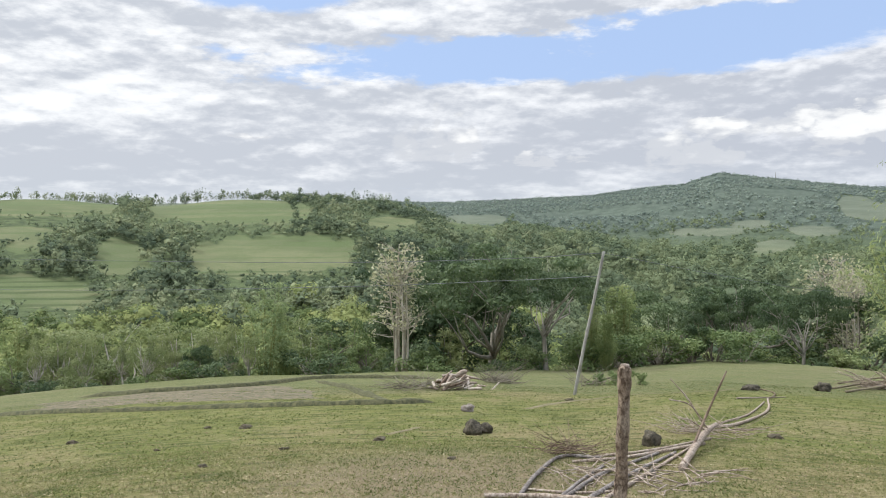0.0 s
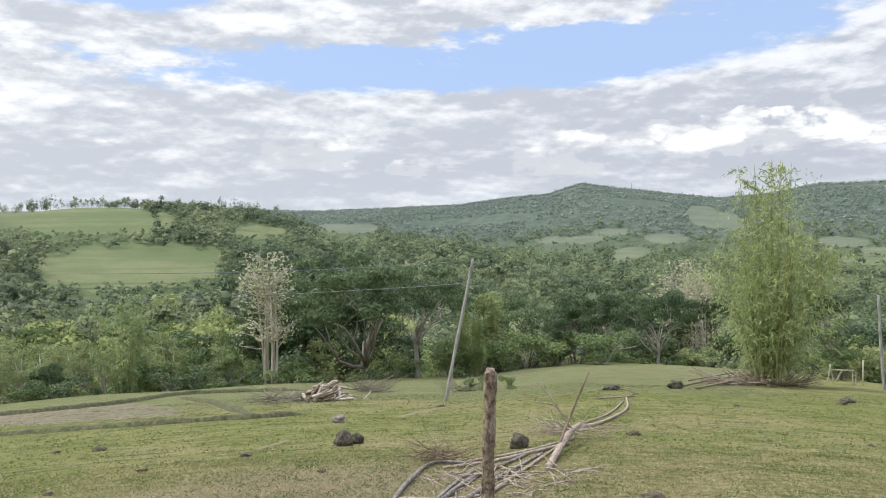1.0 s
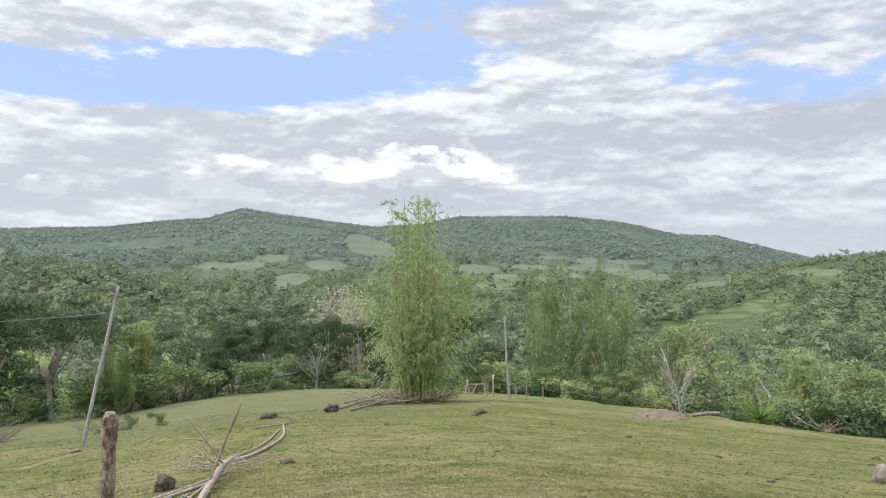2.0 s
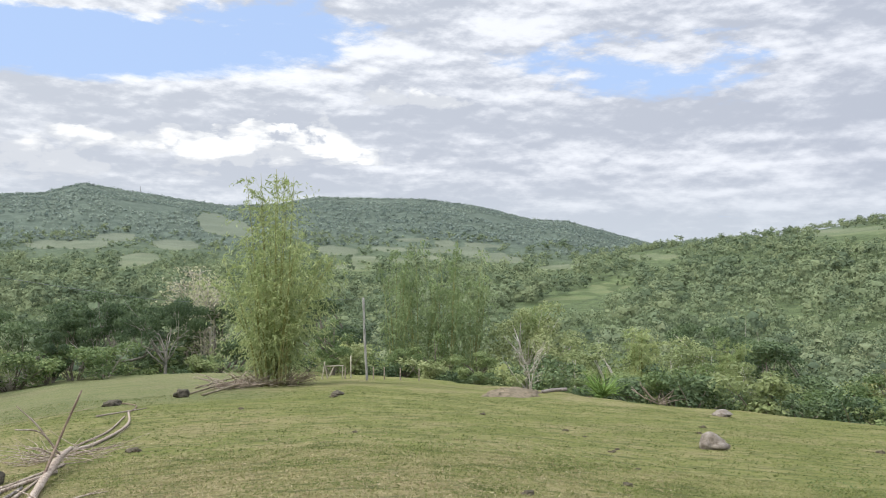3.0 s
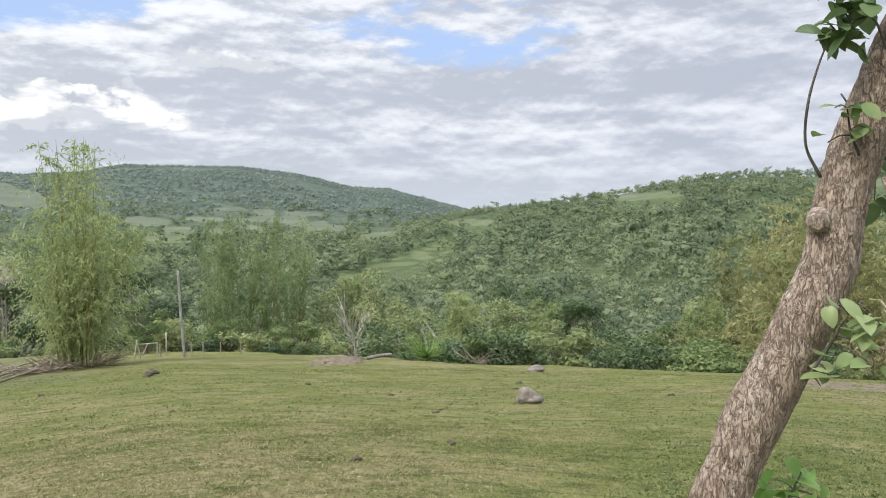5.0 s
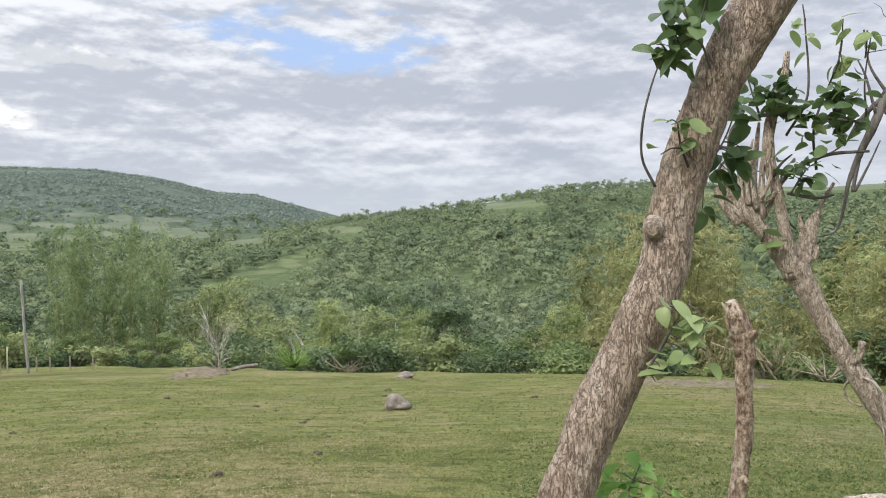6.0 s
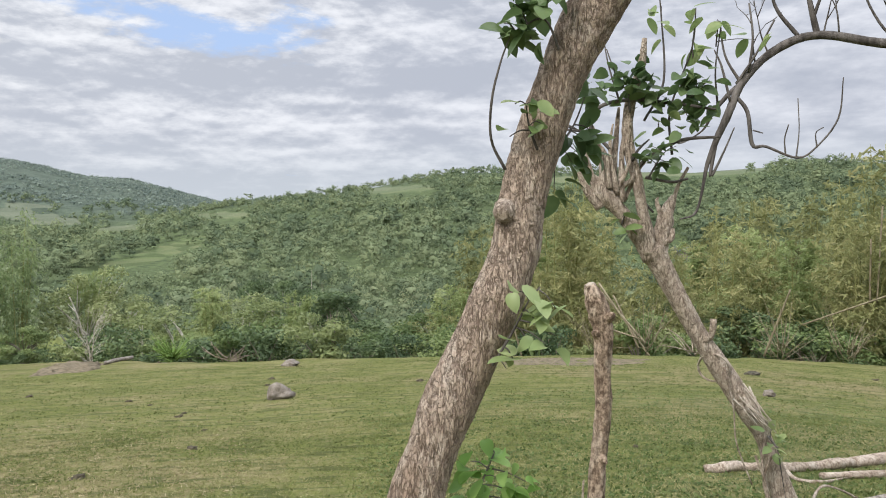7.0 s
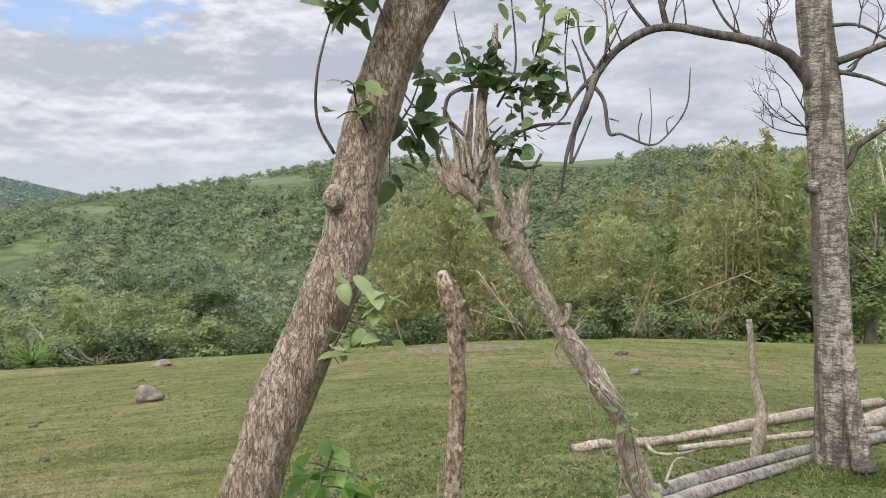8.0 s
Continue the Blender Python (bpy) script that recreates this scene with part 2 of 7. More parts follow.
def fissured_bark(name, crack, dark, mid, pale, scale, stretch, stain_at=0.5, wear=(0.30, 0.20, 0.13)):
    """Bark roughened by short upright cracks of two sizes, with worn brown patches and grey lichen."""
    m, t, b, pos = material(name)
    obj = node(t, "ShaderNodeTexCoord").outputs["Object"]
    grain, fine = noise_of(t, obj, scale * 1.2, 8.0, 0.75, stretch), noise_of(t, obj, scale * 5, 4.0, 0.7)
    clefts = []
    for k, wide in ((0.6, 0.06), (1.4, 0.075)):
        line = maths(t, "ABSOLUTE", maths(t, "SUBTRACT", noise_of(t, obj, scale * k, 3.0, 0.55, stretch), 0.5))
        broken = ramp(t, noise_of(t, obj, scale * k * 0.8, 2.0, 0.5), 0.30, 0.52)
        clefts.append(maths(t, "MULTIPLY", maths(t, "SUBTRACT", 1.0, ramp(t, line, 0.0, wide)), broken))
    cleft = maths(t, "MAXIMUM", clefts[0], maths(t, "MULTIPLY", clefts[1], 0.7))
    stain, lichen = noise_of(t, obj, 6.0, 6.0, 0.65, (1, 1, 0.5)), noise_of(t, obj, 14.0, 7.0, 0.72, (1, 1, 0.6))
    col = blend(t, ramp(t, maths(t, "ADD", maths(t, "MULTIPLY", grain, 0.8), maths(t, "MULTIPLY", fine, 0.25)), 0.36, 0.68), dark, mid)
    col = blend(t, maths(t, "MULTIPLY", ramp(t, lichen, 0.46, 0.68), 0.65), col, pale)
    col = blend(t, maths(t, "MULTIPLY", ramp(t, stain, stain_at, stain_at + 0.16), 0.7), col, wear)
    col = blend(t, maths(t, "MULTIPLY", cleft, 0.80), col, crack)
    put(t, b, Base_Color=col, Roughness=0.88, Specular_IOR_Level=0.2)
    relief(t, b, maths(t, "SUBTRACT", maths(t, "ADD", maths(t, "MULTIPLY", grain, 0.9), maths(t, "MULTIPLY", fine, 0.35)), maths(t, "MULTIPLY", cleft, 0.9)), 1.0, 0.010)
    return m


def ring_bark():
    """Grey bark broken by short dark cracks that run round the trunk, with dark upright streaks, part stain and part
    painted shade.
    """
    m, t, b, pos = material("ringed_bark")
    obj = node(t, "ShaderNodeTexCoord").outputs["Object"]
    ring = noise_of(t, obj, 1.0, 4.0, 0.62, (10, 10, 46))
    thin = noise_of(t, obj, 1.0, 4.0, 0.7, (24, 24, 60))
    tone, fine = noise_of(t, obj, 9.0, 7.0, 0.75), noise_of(t, obj, 60.0, 4.0, 0.7)
    streak = noise_of(t, obj, 1.0, 5.0, 0.65, (6, 6, 0.6))
    col = blend(t, ramp(t, maths(t, "ADD", maths(t, "MULTIPLY", tone, 0.7), maths(t, "MULTIPLY", fine, 0.3)), 0.38, 0.62), (0.120, 0.095, 0.080), (0.440, 0.388, 0.340))
    col = blend(t, maths(t, "MULTIPLY", ramp(t, ring, 0.54, 0.58), 0.75), col, (0.070, 0.055, 0.045))
    col = blend(t, maths(t, "MULTIPLY", ramp(t, thin, 0.55, 0.60), 0.7), col, (0.100, 0.080, 0.066))
    # dark streaks: stain, and the trunk's shaded side put into the colour
    col = blend(t, maths(t, "MULTIPLY", ramp(t, streak, 0.50, 0.60), 0.8), col, (0.085, 0.070, 0.060))
    put(t, b, Base_Color=col, Roughness=0.88, Specular_IOR_Level=0.2)
    relief(t, b, maths(t, "SUBTRACT", maths(t, "MULTIPLY", fine, 0.3), maths(t, "ADD", ring, thin)), 0.8, 0.02)
    return m


def pasture():
    """Short grazed turf, dry and muddy in places, with cattle terracettes along the slope."""
    m, t, b, pos = material("pasture")
    xyz = node(t, "ShaderNodeSeparateXYZ", i0=pos)
    reach = maths(t, "SQRT", maths(t, "ADD", maths(t, "MULTIPLY", xyz.outputs[0], xyz.outputs[0]), maths(t, "MULTIPLY", xyz.outputs[1], xyz.outputs[1])))
    turn = maths(t, "ARCTAN2", xyz.outputs[0], xyz.outputs[1])
    along = node(t, "ShaderNodeCombineXYZ", i0=maths(t, "MULTIPLY", turn, 7.0), i1=maths(t, "MULTIPLY", reach, 2.4)).outputs[0]
    terrace = maths(t, "MULTIPLY", noise_of(t, along, 1.5, 8.0, 0.68), ramp(t, reach, 1.5, 5.0))
    large, mid = noise_of(t, pos, 0.06, 3.0, 0.5), noise_of(t, pos, 0.45, 7.0, 0.68)
    tuft, fine, blade = noise_of(t, pos, 2.2, 6.0, 0.72), noise_of(t, pos, 8.0, 5.0, 0.75), noise_of(t, pos, 40.0, 3.0, 0.7)
    green = blend(t, ramp(t, mid, 0.35, 0.65), (0.139, 0.156, 0.043), (0.194, 0.200, 0.070))
    green = blend(t, maths(t, "MULTIPLY", ramp(t, tuft, 0.48, 0.62), 0.65), green, (0.087, 0.103, 0.030))
    green = blend(t, maths(t, "MULTIPLY", ramp(t, fine, 0.48, 0.62), 0.65), green, (0.218, 0.204, 0.096))
    dry = blend(t, ramp(t, fine, 0.35, 0.65), (0.160, 0.128, 0.064), (0.330, 0.272, 0.156))
    worn = maths(t, "ADD", maths(t, "MULTIPLY", mid, 0.65), maths(t, "ADD", maths(t, "MULTIPLY", large, 0.55), maths(t, "MULTIPLY", fine, 0.35)))
    near = maths(t, "MULTIPLY", maths(t, "MULTIPLY", ramp(t, reach, 17.0, 6.0), maths(t, "MULTIPLY", ramp(t, turn, 1.3, 0.7), ramp(t, turn, -3.0, -1.8))), 0.16)
    turf = blend(t, maths(t, "MULTIPLY", ramp(t, maths(t, "ADD", worn, near), 0.72, 0.95), 0.78), green, dry)
    # the shade of the terracettes' small steps, painted in as dark streaks
    turf = blend(t, maths(t, "MULTIPLY", ramp(t, terrace, 0.52, 0.60), 0.70), turf, (0.066, 0.080, 0.027))
    # the lower field beyond the brow, greyer
    lower = maths(t, "MULTIPLY", ramp(t, maths(t, "ADD", reach, maths(t, "MULTIPLY", mid, 5.0)), 30.0, 34.0), ramp(t, turn, 0.62, 0.50))
    turf = blend(t, maths(t, "MULTIPLY", lower, 0.55), turf, blend(t, ramp(t, fine, 0.40, 0.62), (0.095, 0.114, 0.054), (0.172, 0.180, 0.100)))
    # lusher, darker grass by the trees
    lush = maths(t, "MULTIPLY", maths(t, "MULTIPLY", ramp(t, turn, 1.15, 1.75), ramp(t, turn, 3.1, 2.3)), maths(t, "MULTIPLY", ramp(t, reach, 24.0, 9.0), ramp(t, tuft, 0.36, 0.56)))
    turf = blend(t, maths(t, "MULTIPLY", lush, 0.6), turf, (0.082, 0.106, 0.034))
    # trampled earth on the path by the fence
    spot_off = node(t, "ShaderNodeVectorMath", "DISTANCE", i0=pos, i1=(0.1, 9.0, -1.3)).outputs["Value"]
    trod = ramp(t, maths(t, "ADD", maths(t, "MULTIPLY", spot_off, 0.14), maths(t, "MULTIPLY", fine, 0.60)), 0.80, 0.42)
    turf = blend(t, maths(t, "MULTIPLY", trod, 0.8), turf, blend(t, blade, (0.126, 0.098, 0.060), (0.342, 0.278, 0.192)))
    # hill meadows, cut in long plots, among dark wood floor
    open_land = node(t, "ShaderNodeAttribute")
    open_land.attribute_name = "meadow"
    plot = noise_of(t, pos, 0.022, 4.0, 0.6, (1, 1, 6))
    meadow = blend(t, ramp(t, plot, 0.38, 0.62), (0.106, 0.124, 0.060), (0.146, 0.156, 0.080))
    meadow = blend(t, maths(t, "MULTIPLY", ramp(t, noise_of(t, pos, 0.25, 5.0, 0.65, (1, 1, 3)), 0.5, 0.75), 0.5), meadow, (0.100, 0.132, 0.052))
    # wood floor mottled like crowns, the shade between trees painted into it
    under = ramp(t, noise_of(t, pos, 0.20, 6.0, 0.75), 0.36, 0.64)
    far_mottle = ramp(t, noise_of(t, pos, 0.05, 6.0, 0.75), 0.38, 0.62)
    # beyond 650 m the floor turns greyer and bluer, haze put into the colour
    floor = blend(t, ramp(t, reach, 650.0, 1000.0), blend(t, under, (0.046, 0.064, 0.030), (0.100, 0.128, 0.056)), blend(t, far_mottle, (0.034, 0.048, 0.039), (0.104, 0.132, 0.102)))
    steps = noise_of(t, node(t, "ShaderNodeVectorMath", "MULTIPLY", i0=pos, i1=(0.006, 0.006, 0.55)).outputs[0], 1.0, 3.0, 0.6)
    meadow = blend(t, maths(t, "MULTIPLY", ramp(t, steps, 0.50, 0.56), 0.6), meadow, (0.090, 0.124, 0.050))
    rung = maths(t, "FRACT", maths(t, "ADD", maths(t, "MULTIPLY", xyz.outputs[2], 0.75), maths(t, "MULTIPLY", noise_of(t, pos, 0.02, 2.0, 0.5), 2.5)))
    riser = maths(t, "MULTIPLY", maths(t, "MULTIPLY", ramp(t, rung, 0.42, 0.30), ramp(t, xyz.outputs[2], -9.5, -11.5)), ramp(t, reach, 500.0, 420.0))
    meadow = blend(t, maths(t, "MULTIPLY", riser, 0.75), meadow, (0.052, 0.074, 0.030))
    blots = ramp(t, noise_of(t, pos, 0.11, 7.0, 0.72), 0.40, 0.66)
    meadow = blend(t, maths(t, "MULTIPLY", blots, 0.45), meadow, (0.086, 0.118, 0.046))
    # far meadows greyed by distance, haze painted in
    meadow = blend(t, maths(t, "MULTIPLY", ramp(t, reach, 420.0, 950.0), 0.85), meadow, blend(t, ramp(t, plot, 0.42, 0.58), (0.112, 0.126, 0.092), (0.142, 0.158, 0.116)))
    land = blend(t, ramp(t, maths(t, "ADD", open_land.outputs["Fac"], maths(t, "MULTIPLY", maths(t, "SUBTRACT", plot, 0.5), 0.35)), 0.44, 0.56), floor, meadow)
    # all distant land drawn towards one grey-green, again painted haze
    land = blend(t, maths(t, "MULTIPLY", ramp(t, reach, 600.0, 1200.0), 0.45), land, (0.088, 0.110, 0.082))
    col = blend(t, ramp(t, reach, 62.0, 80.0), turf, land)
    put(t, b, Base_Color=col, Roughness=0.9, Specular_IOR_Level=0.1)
    height = maths(t, "ADD", maths(t, "ADD", fine, maths(t, "MULTIPLY", blade, 0.5)), maths(t, "ADD", maths(t, "MULTIPLY", terrace, 1.6), tuft))
    relief(t, b, height, 0.85, 0.08)
    return m


def stony(name, dark, pale, scale=6.0):
    m, t, b, pos = material(name)
    obj = node(t, "ShaderNodeTexCoord").outputs["Object"]
    big, small = noise_of(t, obj, scale, 5.0, 0.65), noise_of(t, obj, scale * 6, 4.0, 0.7)
    col = blend(t, ramp(t, maths(t, "ADD", maths(t, "MULTIPLY", big, 0.7), maths(t, "MULTIPLY", small, 0.3)), 0.36, 0.66), dark, pale)
    put(t, b, Base_Color=col, Roughness=0.92, Specular_IOR_Level=0.2)
    relief(t, b, maths(t, "ADD", big, maths(t, "MULTIPLY", small, 0.5)), 0.7, 0.03)
    return m


PASTURE = pasture()
# far, hill and slope leaves carry haze as a blue-grey tint in their colour
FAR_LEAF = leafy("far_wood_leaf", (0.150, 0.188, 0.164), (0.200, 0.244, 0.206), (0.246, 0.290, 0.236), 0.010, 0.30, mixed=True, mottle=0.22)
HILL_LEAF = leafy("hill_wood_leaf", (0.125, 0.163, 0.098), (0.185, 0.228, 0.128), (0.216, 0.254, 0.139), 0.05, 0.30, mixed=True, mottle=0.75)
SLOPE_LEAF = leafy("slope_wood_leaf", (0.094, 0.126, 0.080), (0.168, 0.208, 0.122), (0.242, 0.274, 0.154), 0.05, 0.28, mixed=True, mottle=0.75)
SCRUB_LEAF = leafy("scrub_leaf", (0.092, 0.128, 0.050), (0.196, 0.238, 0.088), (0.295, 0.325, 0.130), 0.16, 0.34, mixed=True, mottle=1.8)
DARK_LEAF = leafy("dark_tree_leaf", (0.050, 0.082, 0.038), (0.088, 0.130, 0.056), (0.150, 0.200, 0.088), 0.35)
MID_LEAF = leafy("green_tree_leaf", (0.095, 0.142, 0.052), (0.155, 0.210, 0.078), (0.235, 0.285, 0.115), 0.30, 0.38)
PALE_LEAF = leafy("pale_tree_leaf", (0.165, 0.205, 0.085), (0.250, 0.290, 0.122), (0.340, 0.370, 0.175), 0.30, 0.4)
CREAM_LEAF = leafy("pale_tree_young_leaf", (0.30, 0.315, 0.175), (0.43, 0.43, 0.26), (0.55, 0.53, 0.36), 0.6, 0.4)
BAMBOO_LEAF = leafy("bamboo_leaf", (0.205, 0.262, 0.102), (0.315, 0.372, 0.158), (0.420, 0.462, 0.222), 0.45, 0.55)
PLUME_LEAF = leafy("plume_bamboo_leaf", (0.170, 0.228, 0.100), (0.250, 0.316, 0.144), (0.340, 0.400, 0.195), 0.45, 0.5)
GOLD_LEAF = leafy("golden_bamboo_leaf", (0.175, 0.192, 0.078), (0.268, 0.276, 0.116), (0.375, 0.355, 0.165), 0.40, 0.45)
SPROUT_LEAF = leafy("sprout_leaf", (0.115, 0.175, 0.060), (0.200, 0.270, 0.105), (0.340, 0.395, 0.180), 6.0, 0.42, 0.4)
YOUNG_LEAF = leafy("young_leaf", (0.200, 0.275, 0.110), (0.320, 0.395, 0.175), (0.450, 0.510, 0.270), 6.0, 0.45, 0.4)
LUSH_LEAF = leafy("lush_sprout_leaf", (0.140, 0.260, 0.060), (0.215, 0.360, 0.090), (0.330, 0.470, 0.150), 6.0, 0.45, 0.4)
DEEP_LEAF = leafy("deep_sprout_leaf", (0.052, 0.090, 0.036), (0.090, 0.142, 0.056), (0.165, 0.230, 0.095), 6.0, 0.38, 0.38)
TURF_BLADE = leafy("turf_blade", (0.070, 0.092, 0.024), (0.150, 0.168, 0.052), (0.330, 0.305, 0.150), 0.9, 0.3)
CLOVER = leafy("clover_leaf", (0.060, 0.092, 0.026), (0.100, 0.138, 0.040), (0.170, 0.200, 0.075), 1.5, 0.3)
STRAW = leafy("straw_leaf", (0.224, 0.179, 0.101), (0.381, 0.314, 0.190), (0.515, 0.448, 0.302), 3.0, 0.2)
TREE_BARK = woody("grey_tree_bark", (0.10, 0.085, 0.065), (0.22, 0.19, 0.15), (0.36, 0.33, 0.27), 2.0)
WHITE_BARK = woody("whitish_bark", (0.30, 0.27, 0.22), (0.50, 0.47, 0.40), (0.66, 0.63, 0.56), 2.0)
LIMB_BARK = woody("rain_tree_bark", (0.20, 0.178, 0.145), (0.37, 0.34, 0.29), (0.49, 0.455, 0.40), 2.0)
TORN_WOOD = woody("torn_white_wood", (0.30, 0.25, 0.20), (0.50, 0.44, 0.37), (0.62, 0.57, 0.50), 30.0, plates=0.1)
PALE_BARK = woody("pale_stem_bark", (0.32, 0.285, 0.22), (0.50, 0.46, 0.375), (0.62, 0.585, 0.50), 2.0)
NEAR_BARK = fissured_bark("furrowed_bark", (0.120, 0.082, 0.060), (0.290, 0.215, 0.162), (0.540, 0.425, 0.332), (0.640, 0.550, 0.460), 74.0, (1, 1, 0.30), 0.52, (0.245, 0.160, 0.110))
STUMP_BARK = fissured_bark("pruned_tree_bark", (0.180, 0.132, 0.100), (0.340, 0.268, 0.208), (0.560, 0.465, 0.375), (0.680, 0.595, 0.505), 55.0, (1, 1, 0.35), 0.58, (0.200, 0.140, 0.100))
POST_BARK = woody("post_bark", (0.090, 0.060, 0.042), (0.310, 0.238, 0.178), (0.500, 0.420, 0.340), 50.0, (1, 1, 0.6), 1.0, 0.006, plates=0.5, blotch=0.6)
STAKE_BARK = woody("stake_bark", (0.105, 0.070, 0.048), (0.390, 0.292, 0.212), (0.600, 0.500, 0.400), 50.0, (1, 1, 0.7), 1.0, 0.005, plates=0.5, blotch=0.6)
RING_BARK = ring_bark()
TWIG_BARK = woody("twig_bark", (0.050, 0.043, 0.038), (0.118, 0.104, 0.095), (0.200, 0.180, 0.165), 20.0)
DRY_WOOD = woody("bleached_wood", (0.150, 0.110, 0.080), (0.410, 0.340, 0.274), (0.540, 0.480, 0.415), 34.0, (1, 1, 0.8), 0.9, 0.006, plates=0.10)
BROWN_WOOD = woody("brown_wood", (0.080, 0.056, 0.038), (0.200, 0.144, 0.104), (0.288, 0.224, 0.176), 16.0)
GREY_WOOD = woody("grey_beam_wood", (0.085, 0.070, 0.060), (0.265, 0.236, 0.212), (0.400, 0.368, 0.338), 30.0, (0.7, 1, 0.9), 0.9, 0.008, plates=0.10)
POLE_WOOD = woody("pole_wood", (0.230, 0.222, 0.204), (0.360, 0.350, 0.322), (0.440, 0.430, 0.395), 5.0)
CULM = woody("bamboo_culm", (0.15, 0.16, 0.05), (0.30, 0.30, 0.12), (0.42, 0.38, 0.20), 3.0)
DARK_STONE = stony("dark_stone", (0.034, 0.031, 0.022), (0.135, 0.118, 0.088), 11.0)
PALE_STONE = stony("pale_stone", (0.130, 0.108, 0.086), (0.290, 0.258, 0.224))
EARTH = stony("bare_earth", (0.092, 0.076, 0.046), (0.225, 0.182, 0.128), 5.0)
DUNG = stony("dark_clod", (0.060, 0.052, 0.036), (0.140, 0.118, 0.082), 9.0)
LOG_WOOD = woody("peeled_log_wood", (0.170, 0.125, 0.092), (0.420, 0.345, 0.278), (0.560, 0.490, 0.420), 30.0, (1, 0.5, 1), 0.9, 0.008, plates=0.12, blotch=0.45)
BEAM_WOOD = woody("split_beam_wood", (0.130, 0.108, 0.092), (0.350, 0.312, 0.278), (0.470, 0.435, 0.395), 30.0, (1, 0.10, 1), 0.9, 0.008, plates=0.2, blotch=0.45)
STRAW_WOOD = woody("dry_culm_wood", (0.130, 0.108, 0.068), (0.250, 0.212, 0.142), (0.345, 0.302, 0.218), 8.0)
PALM = woody("sword_leaf", (0.10, 0.17, 0.04), (0.18, 0.27, 0.07), (0.26, 0.36, 0.11), 8.0)
ROOF = stony("roof_metal", (0.135, 0.149, 0.162), (0.216, 0.234, 0.252), 1.0)
WIRE = stony("cable_skin", (0.11, 0.12, 0.12), (0.20, 0.21, 0.21), 2.0)
BANK = stony("bank_turf", (0.044, 0.048, 0.024), (0.128, 0.124, 0.062), 7.0)
TRACK = stony("trodden_turf", (0.130, 0.118, 0.062), (0.225, 0.190, 0.118), 3.0)
SOIL = stony("tilled_soil", (0.078, 0.080, 0.040), (0.205, 0.165, 0.118), 3.4)


# ---- lie of the land ----
def smooth(x):
    x = np.clip(x, 0, 1)
    return x * x * (3 - 2 * x)


FAR_AZ = (-60, -8, -2, 3, 10, 14, 16.5, 19, 20.5, 24.2, 28.6, 32.0, 34.9, 42.9, 46.9, 50.9, 53.4, 59.9, 61.1, 62.5, 63.9, 67.9, 121)
FAR_EL = (.03, .045, .041, .043, .047, .055, .058, .070, .066, .057, .048, .051, .060, .058, .050, .034, .032, .003, .006, .010, .003, -.01, -.01)
RIGHT_AZ, RIGHT_EL = (47.9, 53.9, 58.9, 63.7, 66.9, 70.9, 75.9, 81.9, 93.9, 101.4, 105.9, 152), (-.03, -.016, -.003, .006, .012, .022, .034, .036, .034, .039, .035, .02)
LEFT_AZ, LEFT_EL = (-80, -30, -20, -10.5, -5.5, -1, 4, 10, 16), (.03, .046, .041, .043, .036, .024, .012, -.008, -.03)


def field_edge(az):
    """How far the pasture reaches along a bearing."""
    return np.interp(az, (-60, 0, 10, 20, 30.8, 39.6, 51.9, 59.9, 88.9, 111.9, 180), (52, 52, 62, 72, 62, 52, 46, 41.5, 37.5, 46, 58))


def ground_z(x, y):
    """Height of the ground: a grazed spur, a valley, and three ranges of hills."""
    x, y = np.asarray(x, float), np.asarray(y, float)
    r, az = np.hypot(x, y), np.degrees(np.arctan2(x, y))
    steep = np.interp(az, (-90, -20, 0, 10, 18, 37.5, 49.9, 61.9, 81.9, 111.9, 162), (.166, .163, .166, .168, .155, .152, .166, .176, .177, .178, .12))
    reach = field_edge(az)
    brow = np.interp(az, (71.9, 96.9), (1.5, 4.2))
    spur = -(steep - 0.00028 * np.minimum(r, 140)) * r * r / (r + brow)
    drop = np.interp(r - reach, (0, 14, 60, 150), (0, -4.5, -6, -6))
    z = np.maximum(spur + drop, -22)
    floor = -22.0
    for (azs, els, r0, rc, back) in ((FAR_AZ, FAR_EL, 500, 2300, 900), (RIGHT_AZ, RIGHT_EL, 140, 900, 700), (LEFT_AZ, LEFT_EL, 200, 560, 500)):
        top = np.interp(az, azs, els) * rc + 1.6 - floor
        k = (r - r0) / (rc - r0)
        up = np.where(k < 1, 0.35 * smooth(k * 2.2) + 0.65 * smooth((k - 0.1) / 0.9), 1 - 0.8 * smooth((r - rc) / back))
        side = smooth((az + 150) / 60) * smooth((170 - az) / 50)
        z = np.where(r > r0, np.maximum(z, floor + np.maximum(top, 0) * up * side), z)
    roll = np.clip((r - 90) / 400, 0, 1) * 2.6
    z = z + roll * (np.sin(x * .021 + 1) * np.sin(y * .017 + 2) + .5 * np.sin(x * .05 + y * .03)) * smooth((1500 - r) / 900 + .3)
    return z + 0.06 * np.sin(x * .55 + .7 * np.sin(y * .3)) * np.sin(y * .45 + 1) * smooth((r - 3) / 6) * smooth((80 - r) / 30)


def spot(az, r, up=0.0):
    x, y = r * math.sin(radians(az)), r * math.cos(radians(az))
    return Vector((x, y, float(ground_z(x, y)) + up))


